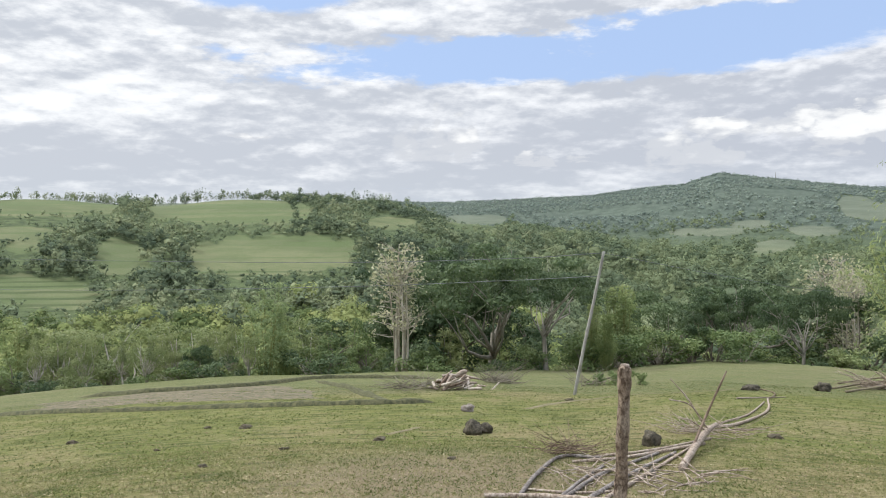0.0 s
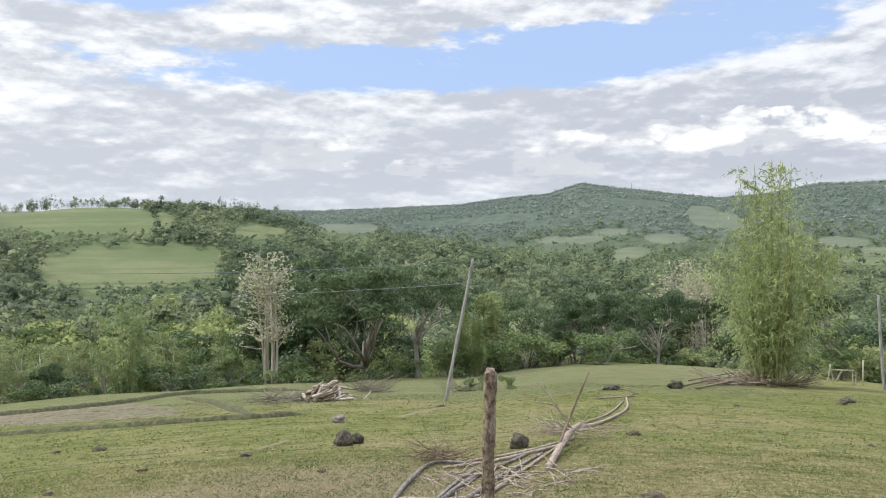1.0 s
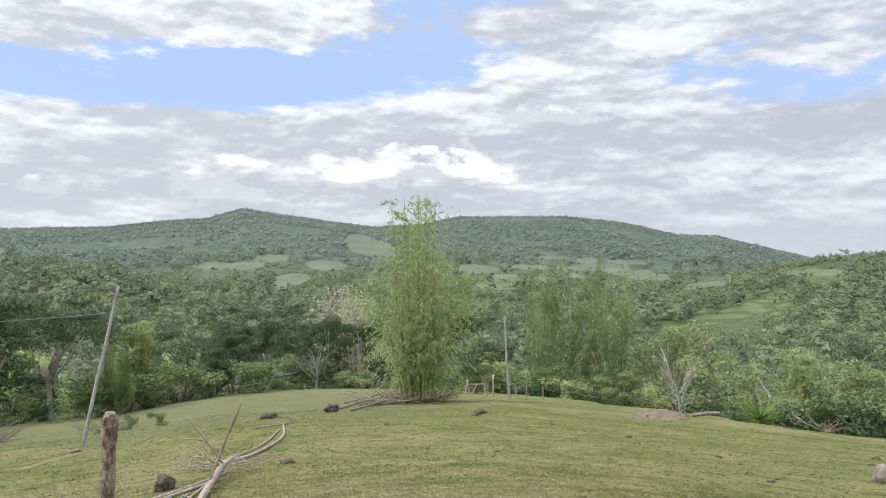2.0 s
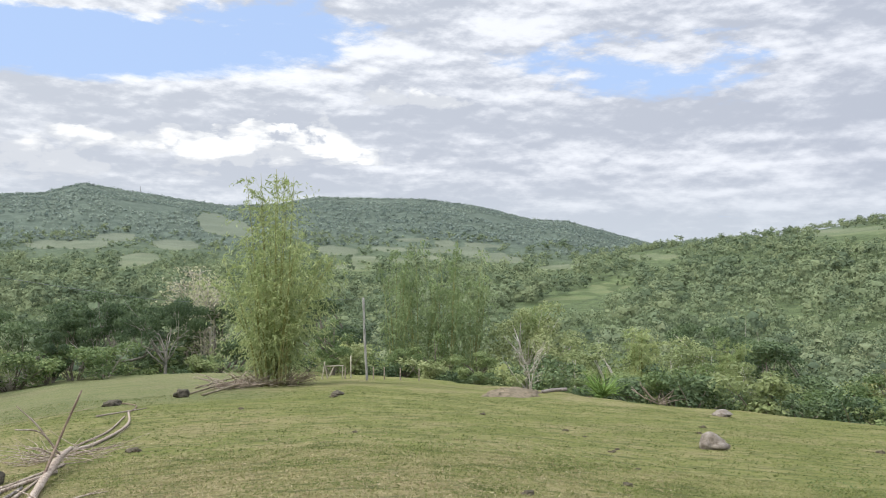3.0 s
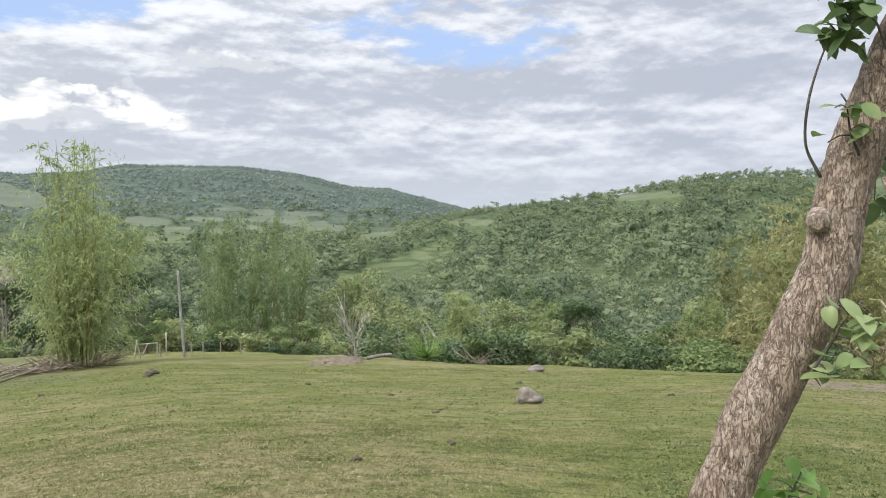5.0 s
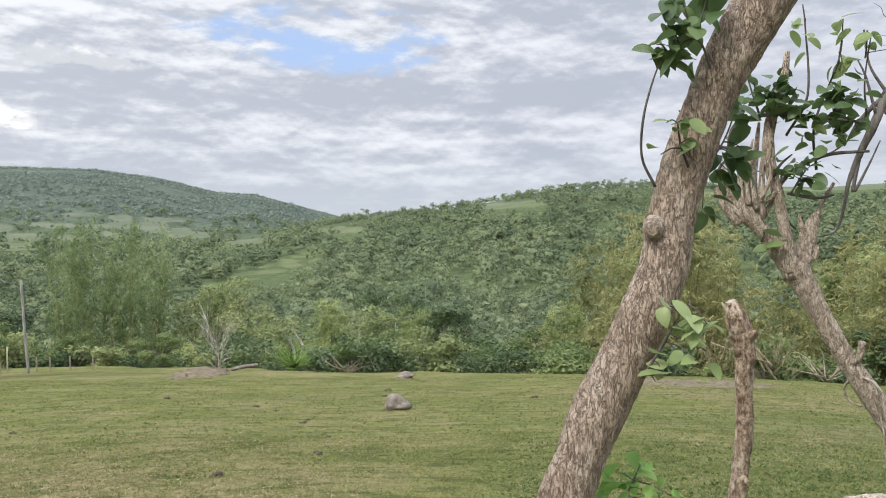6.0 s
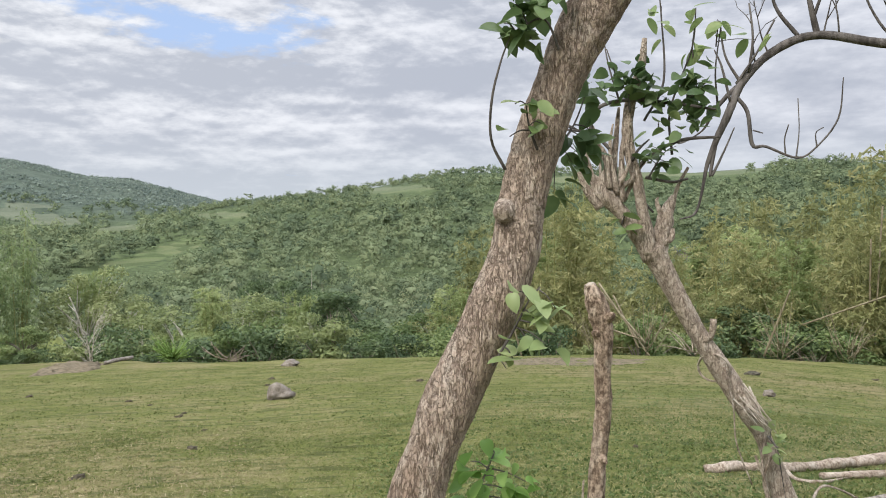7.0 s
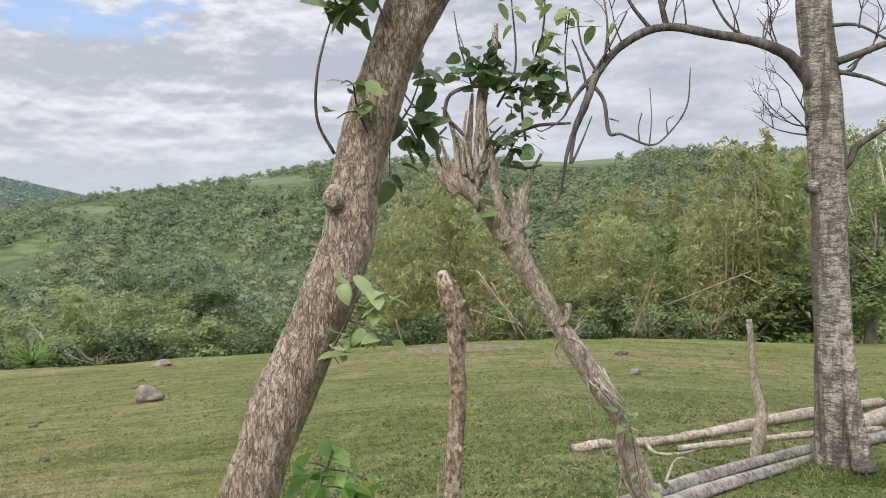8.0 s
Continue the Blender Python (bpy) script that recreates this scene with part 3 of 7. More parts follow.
def raw_mesh(name, verts, faces, material, smooth_faces=False, mat2=None):
    me = bpy.data.meshes.new(name)
    verts, faces = np.asarray(verts, np.float32), np.asarray(faces, np.int32)
    n, k = faces.shape
    me.vertices.add(len(verts))
    me.vertices.foreach_set("co", verts.ravel())
    me.loops.add(n * k)
    me.loops.foreach_set("vertex_index", faces.ravel())
    me.polygons.add(n)
    me.polygons.foreach_set("loop_start", np.arange(0, n * k, k, dtype=np.int32))
    me.polygons.foreach_set("loop_total", np.full(n, k, np.int32))
    me.update(calc_edges=True)
    me.validate()
    me.materials.append(material)
    if smooth_faces:
        me.polygons.foreach_set("use_smooth", np.ones(n, bool))
    return me


# meadows left clear of trees: bearing, rise, half width, half height, tilt in rise a degree
CLEARINGS = (
    (-28.2, 0.040, 4.2, .013, .0004), (-16.4, 0.034, 5.6, .017, -.0002), (-13.6, -0.022, 6.2, .026, .0005), (-29.0, -0.060, 4.6, .018, -.0026), (-23.9, -0.022, 2.0, .021, -.0008), (-29.8, -0.008, 1.2, .006, 0), (-4.9, 0.018, 2.0, .008, 0), (1.2, 0.022, 2.6, .006, 0), (-30.0, 0.008, 2.2, .008, 0),
    (18.1, 0.003, 3.0, .005, 0), (22.3, -0.017, 1.6, .009, .003), (25.0, 0.003, 1.8, .006, -.001), (28.2, 0.027, 2.0, .012, -.004), (21.0, 0.012, 1.2, .005, 0),
    (42.0, 0.010, 1.3, .003, -.0012), (44.6, 0.006, 1.2, .003, -.0012), (40.2, -0.002, 1.3, .0035, -.001), (42.9, -0.004, 1.0, .003, -.001), (45.6, -0.004, 2.0, .004, -.001), (38.6, -0.015, 1.5, .004, -.001), (41.2, -0.017, 0.9, .003, -.001), (43.4, -0.014, 1.2, .003, -.001), (47.2, 0.003, 1.6, .003, -.001), (47.5, -0.010, 1.6, .004, 0), (36.4, -0.004, 1.6, .006, -.001), (37.2, -0.026, 1.8, .005, 0), (49.0, -0.016, 1.6, .004, 0),
    (54.2, -0.062, 5.0, .008, .0052), (52.6, -0.026, 2.2, .004, .002), (59.9, -0.011, 2.0, .004, 0), (72.5, 0.020, 3.0, .004, .001), (93.6, 0.037, 5.0, .005, 0), (86.0, 0.030, 3.0, .004, 0), (58.1, -0.110, .9, .008, .003))


def clearing_depth(az, rise_of):
    """Above 0 inside a meadow, 1 at its middle."""
    best = np.full(np.shape(az), -9.0)
    sway = 0.10 * np.sin(az * 2.3 + 1.0) + 0.07 * np.sin(az * 5.1 + rise_of * 90)
    for a, e, wa, we, tilt in CLEARINGS:
        u, v = np.abs(az - a) / wa, np.abs(rise_of - e - tilt * (az - a)) / we
        best = np.maximum(best, 1 + sway - (u ** 2.6 + v ** 2.6) ** (1 / 2.6))
    return best


def in_clearing(az, rise_of, loose):
    return clearing_depth(az, rise_of) > 1 - loose


def build_ground():
    azs = np.concatenate([np.arange(-180, -36, 6), np.arange(-36, 116, 0.5), np.arange(116, 180, 6)])
    rs = np.concatenate([[0.3], np.geomspace(0.8, 60, 90), np.geomspace(62, 1000, 130), np.geomspace(1015, 2600, 70), np.geomspace(2700, 4700, 8)])
    A, R = np.meshgrid(np.radians(azs), rs)
    X, Y = R * np.sin(A), R * np.cos(A)
    v = np.stack([X, Y, ground_z(X, Y)], -1).reshape(-1, 3)
    na, nr = len(azs), len(rs)
    i, j = np.meshgrid(np.arange(nr - 1), np.arange(na), indexing="ij")
    j2 = (j + 1) % na
    f = np.stack([i * na + j, i * na + j2, (i + 1) * na + j2, (i + 1) * na + j], -1).reshape(-1, 4)
    # the innermost ring is drawn in to a point under the start
    v[:na] = (0, 0, float(ground_z(0, 0)))
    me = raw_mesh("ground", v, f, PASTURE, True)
    az, rise_of = np.degrees(np.arctan2(v[:, 0], v[:, 1])), (v[:, 2] - 1.6) / np.maximum(np.hypot(v[:, 0], v[:, 1]), 1)
    clear = 0.5 + 1.6 * clearing_depth(az, rise_of)
    me.attributes.new("meadow", "FLOAT", "POINT").data.foreach_set("value", np.clip(clear, 0, 1).astype(np.float32))
    ob = new("ground", me)
    return tagged(ob, "grazed green pasture falling away to wooded hills", "ground", kind="structure")


ground = build_ground()

# ---- shapes ----


def part(name, mesh, parent, label=""):
    """One mesh object under a thing or a part."""
    ob = new(name, mesh)
    ob.parent = parent
    return tagged(ob, label) if label else ob


def base(name, place, label, category, group="", turn=0.0, size=1.0):
    """A thing: an empty at its foot, to which its parts belong."""
    ob = new(name)
    ob.empty_display_size = 0.2
    ob.matrix_world = Matrix.Translation(place) @ pose(0, 0, 0, 0, 0, turn) @ Matrix.Scale(size, 4)
    return tagged(ob, label, category, group)


def smooth_path(points, steps):
    """A rounded line through (x, y, z, radius) points."""
    p = np.asarray(points, float)
    if len(p) == 2:
        return np.array([p[0] + (p[1] - p[0]) * k for k in np.linspace(0, 1, steps + 1)])
    q = np.vstack([2 * p[0] - p[1], p, 2 * p[-1] - p[-2]])
    rows = []
    for i in range(1, len(q) - 2):
        for k in np.arange(steps) / steps:
            a, b, c, d = q[i - 1], q[i], q[i + 1], q[i + 2]
            rows.append(0.5 * (2 * b + (c - a) * k + (2 * a - 5 * b + 4 * c - d) * k * k + (3 * b - a - 3 * c + d) * k ** 3))
    rows.append(p[-1])
    out_rows = np.array(rows)
    out_rows[:, 3] = np.maximum(out_rows[:, 3], p[:, 3].min())
    return out_rows


def tube(points, segs=8, steps=4, lump=0.0, rng=None, ridges=0.0, square=0.0):
    """A tapering limb along points of (x, y, z, radius), lumpy where asked, closed at both ends."""
    path = smooth_path(points, steps)
    n = len(path)
    d = np.gradient(path[:, :3], axis=0)
    d /= np.maximum(np.linalg.norm(d, axis=1, keepdims=True), 1e-9)
    ref = np.array([0.31, 0.95, 0.05])
    rings = []
    ang = np.arange(segs) * 2 * np.pi / segs
    seed = rng.random() * 50 if rng else 3.0
    for i in range(n):
        a = ref - d[i] * (ref @ d[i])
        a /= np.linalg.norm(a)
        b = np.cross(d[i], a)
        ref = a
        rad = np.full(segs, path[i, 3])
        if lump:
            rad = rad * (1 + lump * (np.sin(ang * 2 + seed + i * 0.55) * np.sin(i * 0.9 + seed) + 0.6 * np.sin(ang * 3 - i * 0.8 + seed * 2)))
        if ridges:
            rad = rad * (1 + ridges * np.sin(ang * 7 + 0.5 * np.sin(i * 0.35 + seed)) * (0.6 + 0.4 * np.sin(i * 0.5)))
        if square:
            rad = rad * (np.abs(np.cos(ang + 0.4)) ** 5 + np.abs(np.sin(ang + 0.4)) ** 5) ** -0.2 * square
        rings.append(path[i, :3] + rad[:, None] * (np.cos(ang)[:, None] * a + np.sin(ang)[:, None] * b))
    rings.insert(0, path[0, :3] + (rings[0] - path[0, :3]) * 0.02)
    rings.append(path[-1, :3] + d[-1] * path[-1, 3] * 0.25 + (rings[-1] - path[-1, :3]) * 0.02)
    v = np.concatenate(rings)
    i, j = np.meshgrid(np.arange(len(rings) - 1), np.arange(segs), indexing="ij")
    k = (j + 1) % segs
    f = np.stack([i * segs + j, i * segs + k, (i + 1) * segs + k, (i + 1) * segs + j], -1).reshape(-1, 4)
    return v, f


def joined(pieces):
    vs, fs, at = [], [], 0
    for v, f in pieces:
        vs.append(v)
        fs.append(np.asarray(f) + at)
        at += len(v)
    return np.concatenate(vs), np.concatenate(fs)


def tube_mesh(name, points, mat, **kw):
    return raw_mesh(name, *tube(points, **kw), mat, True)


def leaves(centres, out_dirs, rng, length, width, droop=0.2, spread=0.5, corners=4, hang=False):
    """Pointed leaf blades, one at each centre."""
    n = len(centres)
    if hang:
        d = out_dirs * (1 - spread) + rng.normal(size=(n, 3)) * spread
        d[:, 2] -= droop
        d /= np.maximum(np.linalg.norm(d, axis=1, keepdims=True), 1e-6)
        side = np.cross(d, rng.normal(size=(n, 3)))
        side /= np.maximum(np.linalg.norm(side, axis=1, keepdims=True), 1e-6)
    else:
        lie = out_dirs * (1 - spread) + rng.normal(size=(n, 3)) * spread * 0.6 + np.array([0, 0, 0.15])
        lie /= np.maximum(np.linalg.norm(lie, axis=1, keepdims=True), 1e-6)
        d = rng.normal(size=(n, 3)) + np.array([0, 0, -droop])
        d -= lie * (d * lie).sum(1, keepdims=True)
        d /= np.maximum(np.linalg.norm(d, axis=1, keepdims=True), 1e-6)
        side = np.cross(lie, d)
    ln = (length * rng.uniform(0.6, 1.3, n))[:, None]
    wd = (width * rng.uniform(0.6, 1.3, n))[:, None]
    up = np.cross(d, side)
    face = np.where((up * (out_dirs + np.array([0, 0, 0.35]))).sum(1) < 0, -1.0, 1.0)[:, None]
    side, up = side * face, up * face
    bend = up * ln * 0.16
    a, c = centres - d * ln * 0.5 - bend, centres + d * ln * 0.5 - bend
    if corners == 3:
        v = np.stack([a - side * wd * 0.5, c, a + side * wd * 0.5], 1).reshape(-1, 3)
    else:
        v = np.stack([a, centres - side * wd * 0.5, c, centres + side * wd * 0.5], 1).reshape(-1, 3)
    return v, np.arange(corners * n).reshape(n, corners)


def lobes_of(rng, count, wide, low, high, flat=1.0, size=0.3, hollow=0.0):
    """Centres and radii of the clumps of a crown."""
    rows = []
    while len(rows) < count:
        x, y, k = rng.uniform(-1, 1), rng.uniform(-1, 1), rng.random()
        lim = math.sin(math.pi * (0.18 + 0.74 * k)) if flat >= 1 else 1.0
        if x * x + y * y < lim * lim and x * x + y * y > hollow * hollow * lim:
            rows.append((x * wide / 2 * 0.8, y * wide / 2 * 0.8, low + (high - low) * k, wide * size * rng.uniform(0.6, 1.15)))
    return np.array(rows)


def crown(rng, lobes, count, length, width, flat=0.75, droop=0.25, corners=4, inner=0.35, outer=1.08):
    w = lobes[:, 3] ** 2
    pick = rng.choice(len(lobes), count, p=w / w.sum())
    d = rng.normal(size=(count, 3))
    d[:, 2] = np.abs(d[:, 2]) * np.where(rng.random(count) < 0.75, 1, -1)
    d /= np.linalg.norm(d, axis=1, keepdims=True)
    k = rng.uniform(inner, outer, count) ** 0.6
    c = lobes[pick, :3] + d * (lobes[pick, 3] * k)[:, None] * np.array([1, 1, flat])
    return leaves(c, d, rng, length, width, droop, 0.5, corners)


def limbs(rng, lobes, fork, rad, segs=4, bend=0.12):
    """Limbs from the fork of a trunk out to the clumps."""
    got = []
    for lx, ly, lz, lr in lobes:
        tip = np.array([lx, ly, lz])
        start = np.array(fork) * np.array([1, 1, rng.uniform(0.6, 1.0)])
        mid = start * 0.5 + tip * 0.5 + rng.normal(size=3) * bend * np.linalg.norm(tip - start)
        r = rad * rng.uniform(0.35, 0.6)
        got.append(tube([(*start, r), (*mid, r * 0.6), (*tip, r * 0.18)], segs, 2))
        for _ in range(1):
            t2 = tip + rng.normal(size=3) * lr * 0.7
            got.append(tube([(*mid, r * 0.4), (*((mid + t2) / 2 + rng.normal(size=3) * 0.1 * lr), r * 0.25), (*t2, r * 0.08)], 4, 2))
    return got


# ---- kinds of trees, each ten metres high ----
def broad_tree(rng, leaf, bark, label, category="tree", count=3200, wide=8.0, low=2.6, umbrella=False, sparse=1.0, name="broadleaf_tree", leaf_len=0.42):
    ob = base(name, (0, 0, 0), label, category)
    if umbrella:
        lobes = lobes_of(rng, 36, wide, 6.4, 9.5, 0.5, 0.085)
        lobes[:, 2] -= 0.16 * np.hypot(lobes[:, 0], lobes[:, 1])
        flat = 0.42
    else:
        lobes = lobes_of(rng, 19, wide, low, 9.0, 1.0, 0.155)
        flat = 0.8
    lean = rng.normal(size=2) * 0.25
    fork = (lean[0], lean[1], 3.4 if not umbrella else 4.0)
    stem = [tube([(0, 0, -0.6, 0.36), (0.03, 0.02, 0.6, 0.27), (lean[0] * 0.5, lean[1] * 0.6, 1.9, 0.24), (*fork, 0.20)], 8, 4, 0.06, random.Random(int(rng.integers(99))))]
    part("trunk", raw_mesh("trunk", *joined(stem + limbs(rng, lobes[:11] if umbrella else lobes, fork, 0.22)), bark, True), ob)
    part("crown", raw_mesh("crown", *crown(rng, lobes, int(count * sparse * 2.3), leaf_len * 0.62, leaf_len * 0.42, flat, 0.25, 3), leaf), ob)
    return ob


def bare_tree(rng, bark, label, leaf=None, count=260, name="bare_tree", stems=2, category="tree", upright=0.95, stray=0.40):
    """A near-leafless tree: crooked stems that fork again and again."""
    ob = base(name, (0, 0, 0), label, category)
    got, tips = [], []

    def grow(p, d, length, r, depth):
        q = p + d * length
        m = (p + q) / 2 + rng.normal(size=3) * length * 0.08
        got.append(tube([(*p, r), (*m, r * 0.85), (*q, r * 0.68)], 5 if depth < 2 else 3, 2))
        tips.append(q)
        if depth >= 4:
            return
        for _ in range(3 if depth else 4):
            e = d * upright + rng.normal(size=3) * stray
            e[2] = abs(e[2]) * 0.8 + 0.12
            grow(q if rng.random() < 0.6 else m, e / np.linalg.norm(e), length * rng.uniform(0.55, 0.8), r * 0.55, depth + 1)
    for s in range(stems):
        d = np.array([rng.normal() * 0.11, rng.normal() * 0.11, 1.0])
        grow(np.array([rng.normal() * 0.15, rng.normal() * 0.15, -0.4]), d / np.linalg.norm(d), 3.6, 0.135, 0)
    part("trunk", raw_mesh("trunk", *joined(got), bark, True), ob)
    if leaf:
        c = np.array(tips)[rng.integers(len(tips), size=count)] + rng.normal(size=(count, 3)) * 0.35
        part("crown", raw_mesh("crown", *leaves(c, rng.normal(size=(count, 3)), rng, 0.40, 0.24), leaf), ob)
    return ob


def pale_tree(rng, bark, leaf, label):
    """Tall whitish stems side by side with short branches and thin clusters of yellowish leaves."""
    ob = base("pale_tree", (0, 0, 0), label, "tree")
    spots = []
    for s in range(6):
        x0, y0, top = rng.normal() * 0.45, rng.normal() * 0.45, rng.uniform(7.6, 10.0) if s else 10.0
        x1, y1 = x0 * 1.9 + rng.normal() * 0.3, y0 * 1.9 + rng.normal() * 0.3
        row = [(x0 * 0.6, y0 * 0.6, -0.4, 0.10), (x0 + rng.normal() * 0.1, y0, top * 0.35, 0.075), ((x0 + x1) / 2 + rng.normal() * 0.16, (y0 + y1) / 2, top * 0.7, 0.05), (x1, y1, top, 0.018)]
        part("trunk", raw_mesh("trunk", *tube(row, 6, 5, 0.04, random.Random(s)), bark, True), ob)
        line, got = smooth_path(row, 5), []
        for _ in range(20):
            p = line[int(len(line) * rng.uniform(0.42, 0.99))]
            d = rng.normal(size=3) * np.array([1, 1, 0.3]) + np.array([0, 0, 0.55])
            d /= np.linalg.norm(d)
            ln = rng.uniform(0.6, 1.9) * (1.25 - p[2] / 14)
            q = p[:3] + d * ln
            got.append(tube([(*p[:3], 0.04), (*((p[:3] + q) / 2 + rng.normal(size=3) * 0.08), 0.03), (*q, 0.012)], 4, 2))
            for _ in range(2):
                e = q + (d * 0.4 + rng.normal(size=3) * 0.4) * ln * 0.6
                got.append(tube([(*((p[:3] + q) / 2), 0.02), (*e, 0.008)], 3, 2))
                spots.append(e)
            spots.append(q)
        tagged(part("branch_work", raw_mesh("branch_work", *joined(got), bark, True), ob), kind="stuff")
    n = 1000
    c = np.array(spots)[rng.integers(len(spots), size=n)] + rng.normal(size=(n, 3)) * 0.20
    part("crown", raw_mesh("crown", *leaves(c, rng.normal(size=(n, 3)), rng, 0.22, 0.16), leaf), ob)
    return ob


def bamboo(rng, leaf, label, count=5200, culms=22, wide=4.2, name="bamboo_clump", spray=0.42, blade=0.40, tall_share=0.17, corners=4, fan=False, bare=0.0):
    """A clump of arching culms with drooping sprays of narrow leaves."""
    ob = base(name, (0, 0, 0), label, "bamboo")
    heads = []
    for k in range(culms):
        a, tall = rng.uniform(0, 2 * math.pi), k < culms * tall_share
        reach = rng.uniform(0.05, 0.28) * wide / 2 if tall else rng.uniform(0.15, 1.0) * wide / 2
        h = 10.0 * (rng.uniform(0.86, 1.0) if tall else rng.uniform(0.50, 0.80) * (1.0 - 0.18 * reach / (wide / 2)))
        if fan:
            reach, h = wide / 2 * (0.25 + 0.9 * rng.random()), 10.0 * rng.uniform(0.5, 1.0)
        c, s = math.cos(a), math.sin(a)
        pts = [(c * reach * (0.25 * f + 0.75 * f ** 1.8), s * reach * (0.25 * f + 0.75 * f ** 1.8), h * (f - 0.9 * max(0, f - 0.7) ** 2 * reach / wide) - 0.2, 0.045 * (1.05 - f * 0.92)) for f in (0, 0.25, 0.5, 0.75, 1.0)]
        root = wide * rng.uniform(0.03, 0.13)
        pts = [(x + c * root, y + s * root, z, r) for x, y, z, r in pts]
        part("culm", raw_mesh("culm", *tube(pts, 4, 3), CULM, True), ob)
        heads.append(smooth_path(pts, 8)[:, :3])
    # sprays: each a drooping side shoot with a row of leaves
    n = count // 9
    pick, f = rng.integers(culms, size=n), bare + (1 - bare) * rng.random(n) ** 0.8
    c = np.array([heads[p][int((0.12 + 0.88 * k) * (len(heads[p]) - 1))] for p, k in zip(pick, f)])
    way = rng.normal(size=(n, 3)) * np.array([1, 1, 0.45]) + np.array([0, 0, 0.15])
    way /= np.linalg.norm(way, axis=1, keepdims=True)
    run = (spray * rng.uniform(0.5, 2.1, n) * (0.6 + 0.9 * np.sin(f * math.pi)))[:, None] * wide / 4.2
    along = rng.random((9, n, 1)) ** 0.7
    spots = c + way * run * along - np.array([0, 0, 0.35]) * (along * along) * run
    spots = spots.reshape(-1, 3) + rng.normal(size=(9 * n, 3)) * 0.05
    spots[:, 2] = np.maximum(spots[:, 2], 0.35)
    dirs = np.tile(way, (9, 1))
    part("foliage", raw_mesh("foliage", *leaves(spots, dirs, rng, blade, blade * (0.2 if corners == 4 else 0.25), 0.6, 0.5, corners, True), leaf), ob)
    return ob


def shrub(rng, leaf, label, count=640, name="shrub"):
    """A bush three metres high."""
    ob = base(name, (0, 0, 0), label, "shrub")
    lobes = np.array([(rng.normal() * 1.0, rng.normal() * 1.0, rng.uniform(0.5, 2.3), rng.uniform(0.5, 0.95)) for _ in range(9)])
    stems = [tube([(lx * 0.1, ly * 0.1, -0.3, 0.05), (lx * 0.5, ly * 0.5, lz * 0.5, 0.035), (lx, ly, lz, 0.012)], 4, 3) for lx, ly, lz, lr in lobes]
    part("wood", raw_mesh("wood", *joined(stems), TREE_BARK, True), ob)
    part("foliage", raw_mesh("foliage", *crown(rng, lobes, count * 2, 0.22, 0.16, 0.8, 0.25, 3), leaf), ob)
    return ob


STOCK = {}


def stock(kind):
    """The first tree of each kind; further ones share its meshes."""
    rng = np.random.default_rng(sum(ord(c) * (i + 3) for i, c in enumerate(kind)))
    name = kind.rstrip("0123456789")
    if name == "dark":
        return broad_tree(rng, DARK_LEAF, TREE_BARK, "tall dark green tree with a dense rounded crown", wide=7.5, low=1.6, count=3400, leaf_len=0.38)
    if name == "green":
        return broad_tree(rng, MID_LEAF, TREE_BARK, "leafy mid-green tree at the pasture's edge", wide=6.8, low=1.8, count=2800, leaf_len=0.36)
    if name == "light":
        return broad_tree(rng, PALE_LEAF, WHITE_BARK, "pale yellow-green tree with thin airy foliage", wide=6.2, low=2.4, count=2300, leaf_len=0.30)
    if name == "acacia":
        return broad_tree(rng, DARK_LEAF, LIMB_BARK, "spreading dark rain tree with bare grey limbs", wide=15.0, umbrella=True, count=4200, name="rain_tree", leaf_len=0.38)
    if name == "pale":
        return pale_tree(rng, PALE_BARK, CREAM_LEAF, "tall whitish tree with sparse pale leaves")
    if name == "bare":
        return bare_tree(rng, WHITE_BARK, "small leafless tree with whitish forked branches", PALE_LEAF, 120, "bare_tree", 2)
    if name == "bamboo":
        return bamboo(rng, BAMBOO_LEAF, "feathery light green bamboo clump", 8200, 24, 4.2, blade=0.31, tall_share=0.5, corners=3)
    if name == "plume":
        return bamboo(rng, PLUME_LEAF, "arching mid-green bamboo clump with feathery tops", 3600, 11, 3.0, blade=0.29, spray=0.80, tall_share=1.0, corners=3, fan=True)
    if name == "gold":
        return bamboo(rng, GOLD_LEAF, "yellowish bamboo thicket with tall bare culms", 7600, 18, 5.5, blade=0.30, tall_share=0.3, corners=3)
    if name == "bush":
        return shrub(rng, MID_LEAF, "dense green bush at the field edge")
    if name == "darkbush":
        return shrub(rng, DARK_LEAF, "dark green bush in the hedgerow")
    return shrub(rng, PALE_LEAF, "dry yellowish green bush at the field edge")


def plant(kind, az, r, el_top=None, wide=1.0, height=None, turn=None, group=""):
    """Sets a tree at a bearing and distance, as high as the rise of its top asks."""
    p = spot(az, r)
    full = 3.0 if kind.rstrip("0123456789").endswith("bush") else 10.0
    h = height if height else ((1.6 + el_top * r) - p.z) * (1.15 if kind[:4] == "gold" else 1.28 if kind[:5] == "plume" else 1.0)
    m = Matrix.Translation(p - Vector((0, 0, 0.1))) @ pose(0, 0, 0, 0, 0, (az * 37 + r * 11) % 360 if turn is None else turn) @ Matrix.Diagonal((h / full * wide, h / full * wide, h / full, 1))
    if kind not in STOCK:
        STOCK[kind] = ob = stock(kind)
        ob.matrix_world = m
    else:
        src = STOCK[kind]
        ob = copy_thing(src, Matrix.Identity(4))
        ob.matrix_world = m
    if group:
        ob["group"] = group
    return ob


# ---- woods on the hills ----
PHI = (1 + 5 ** 0.5) / 2
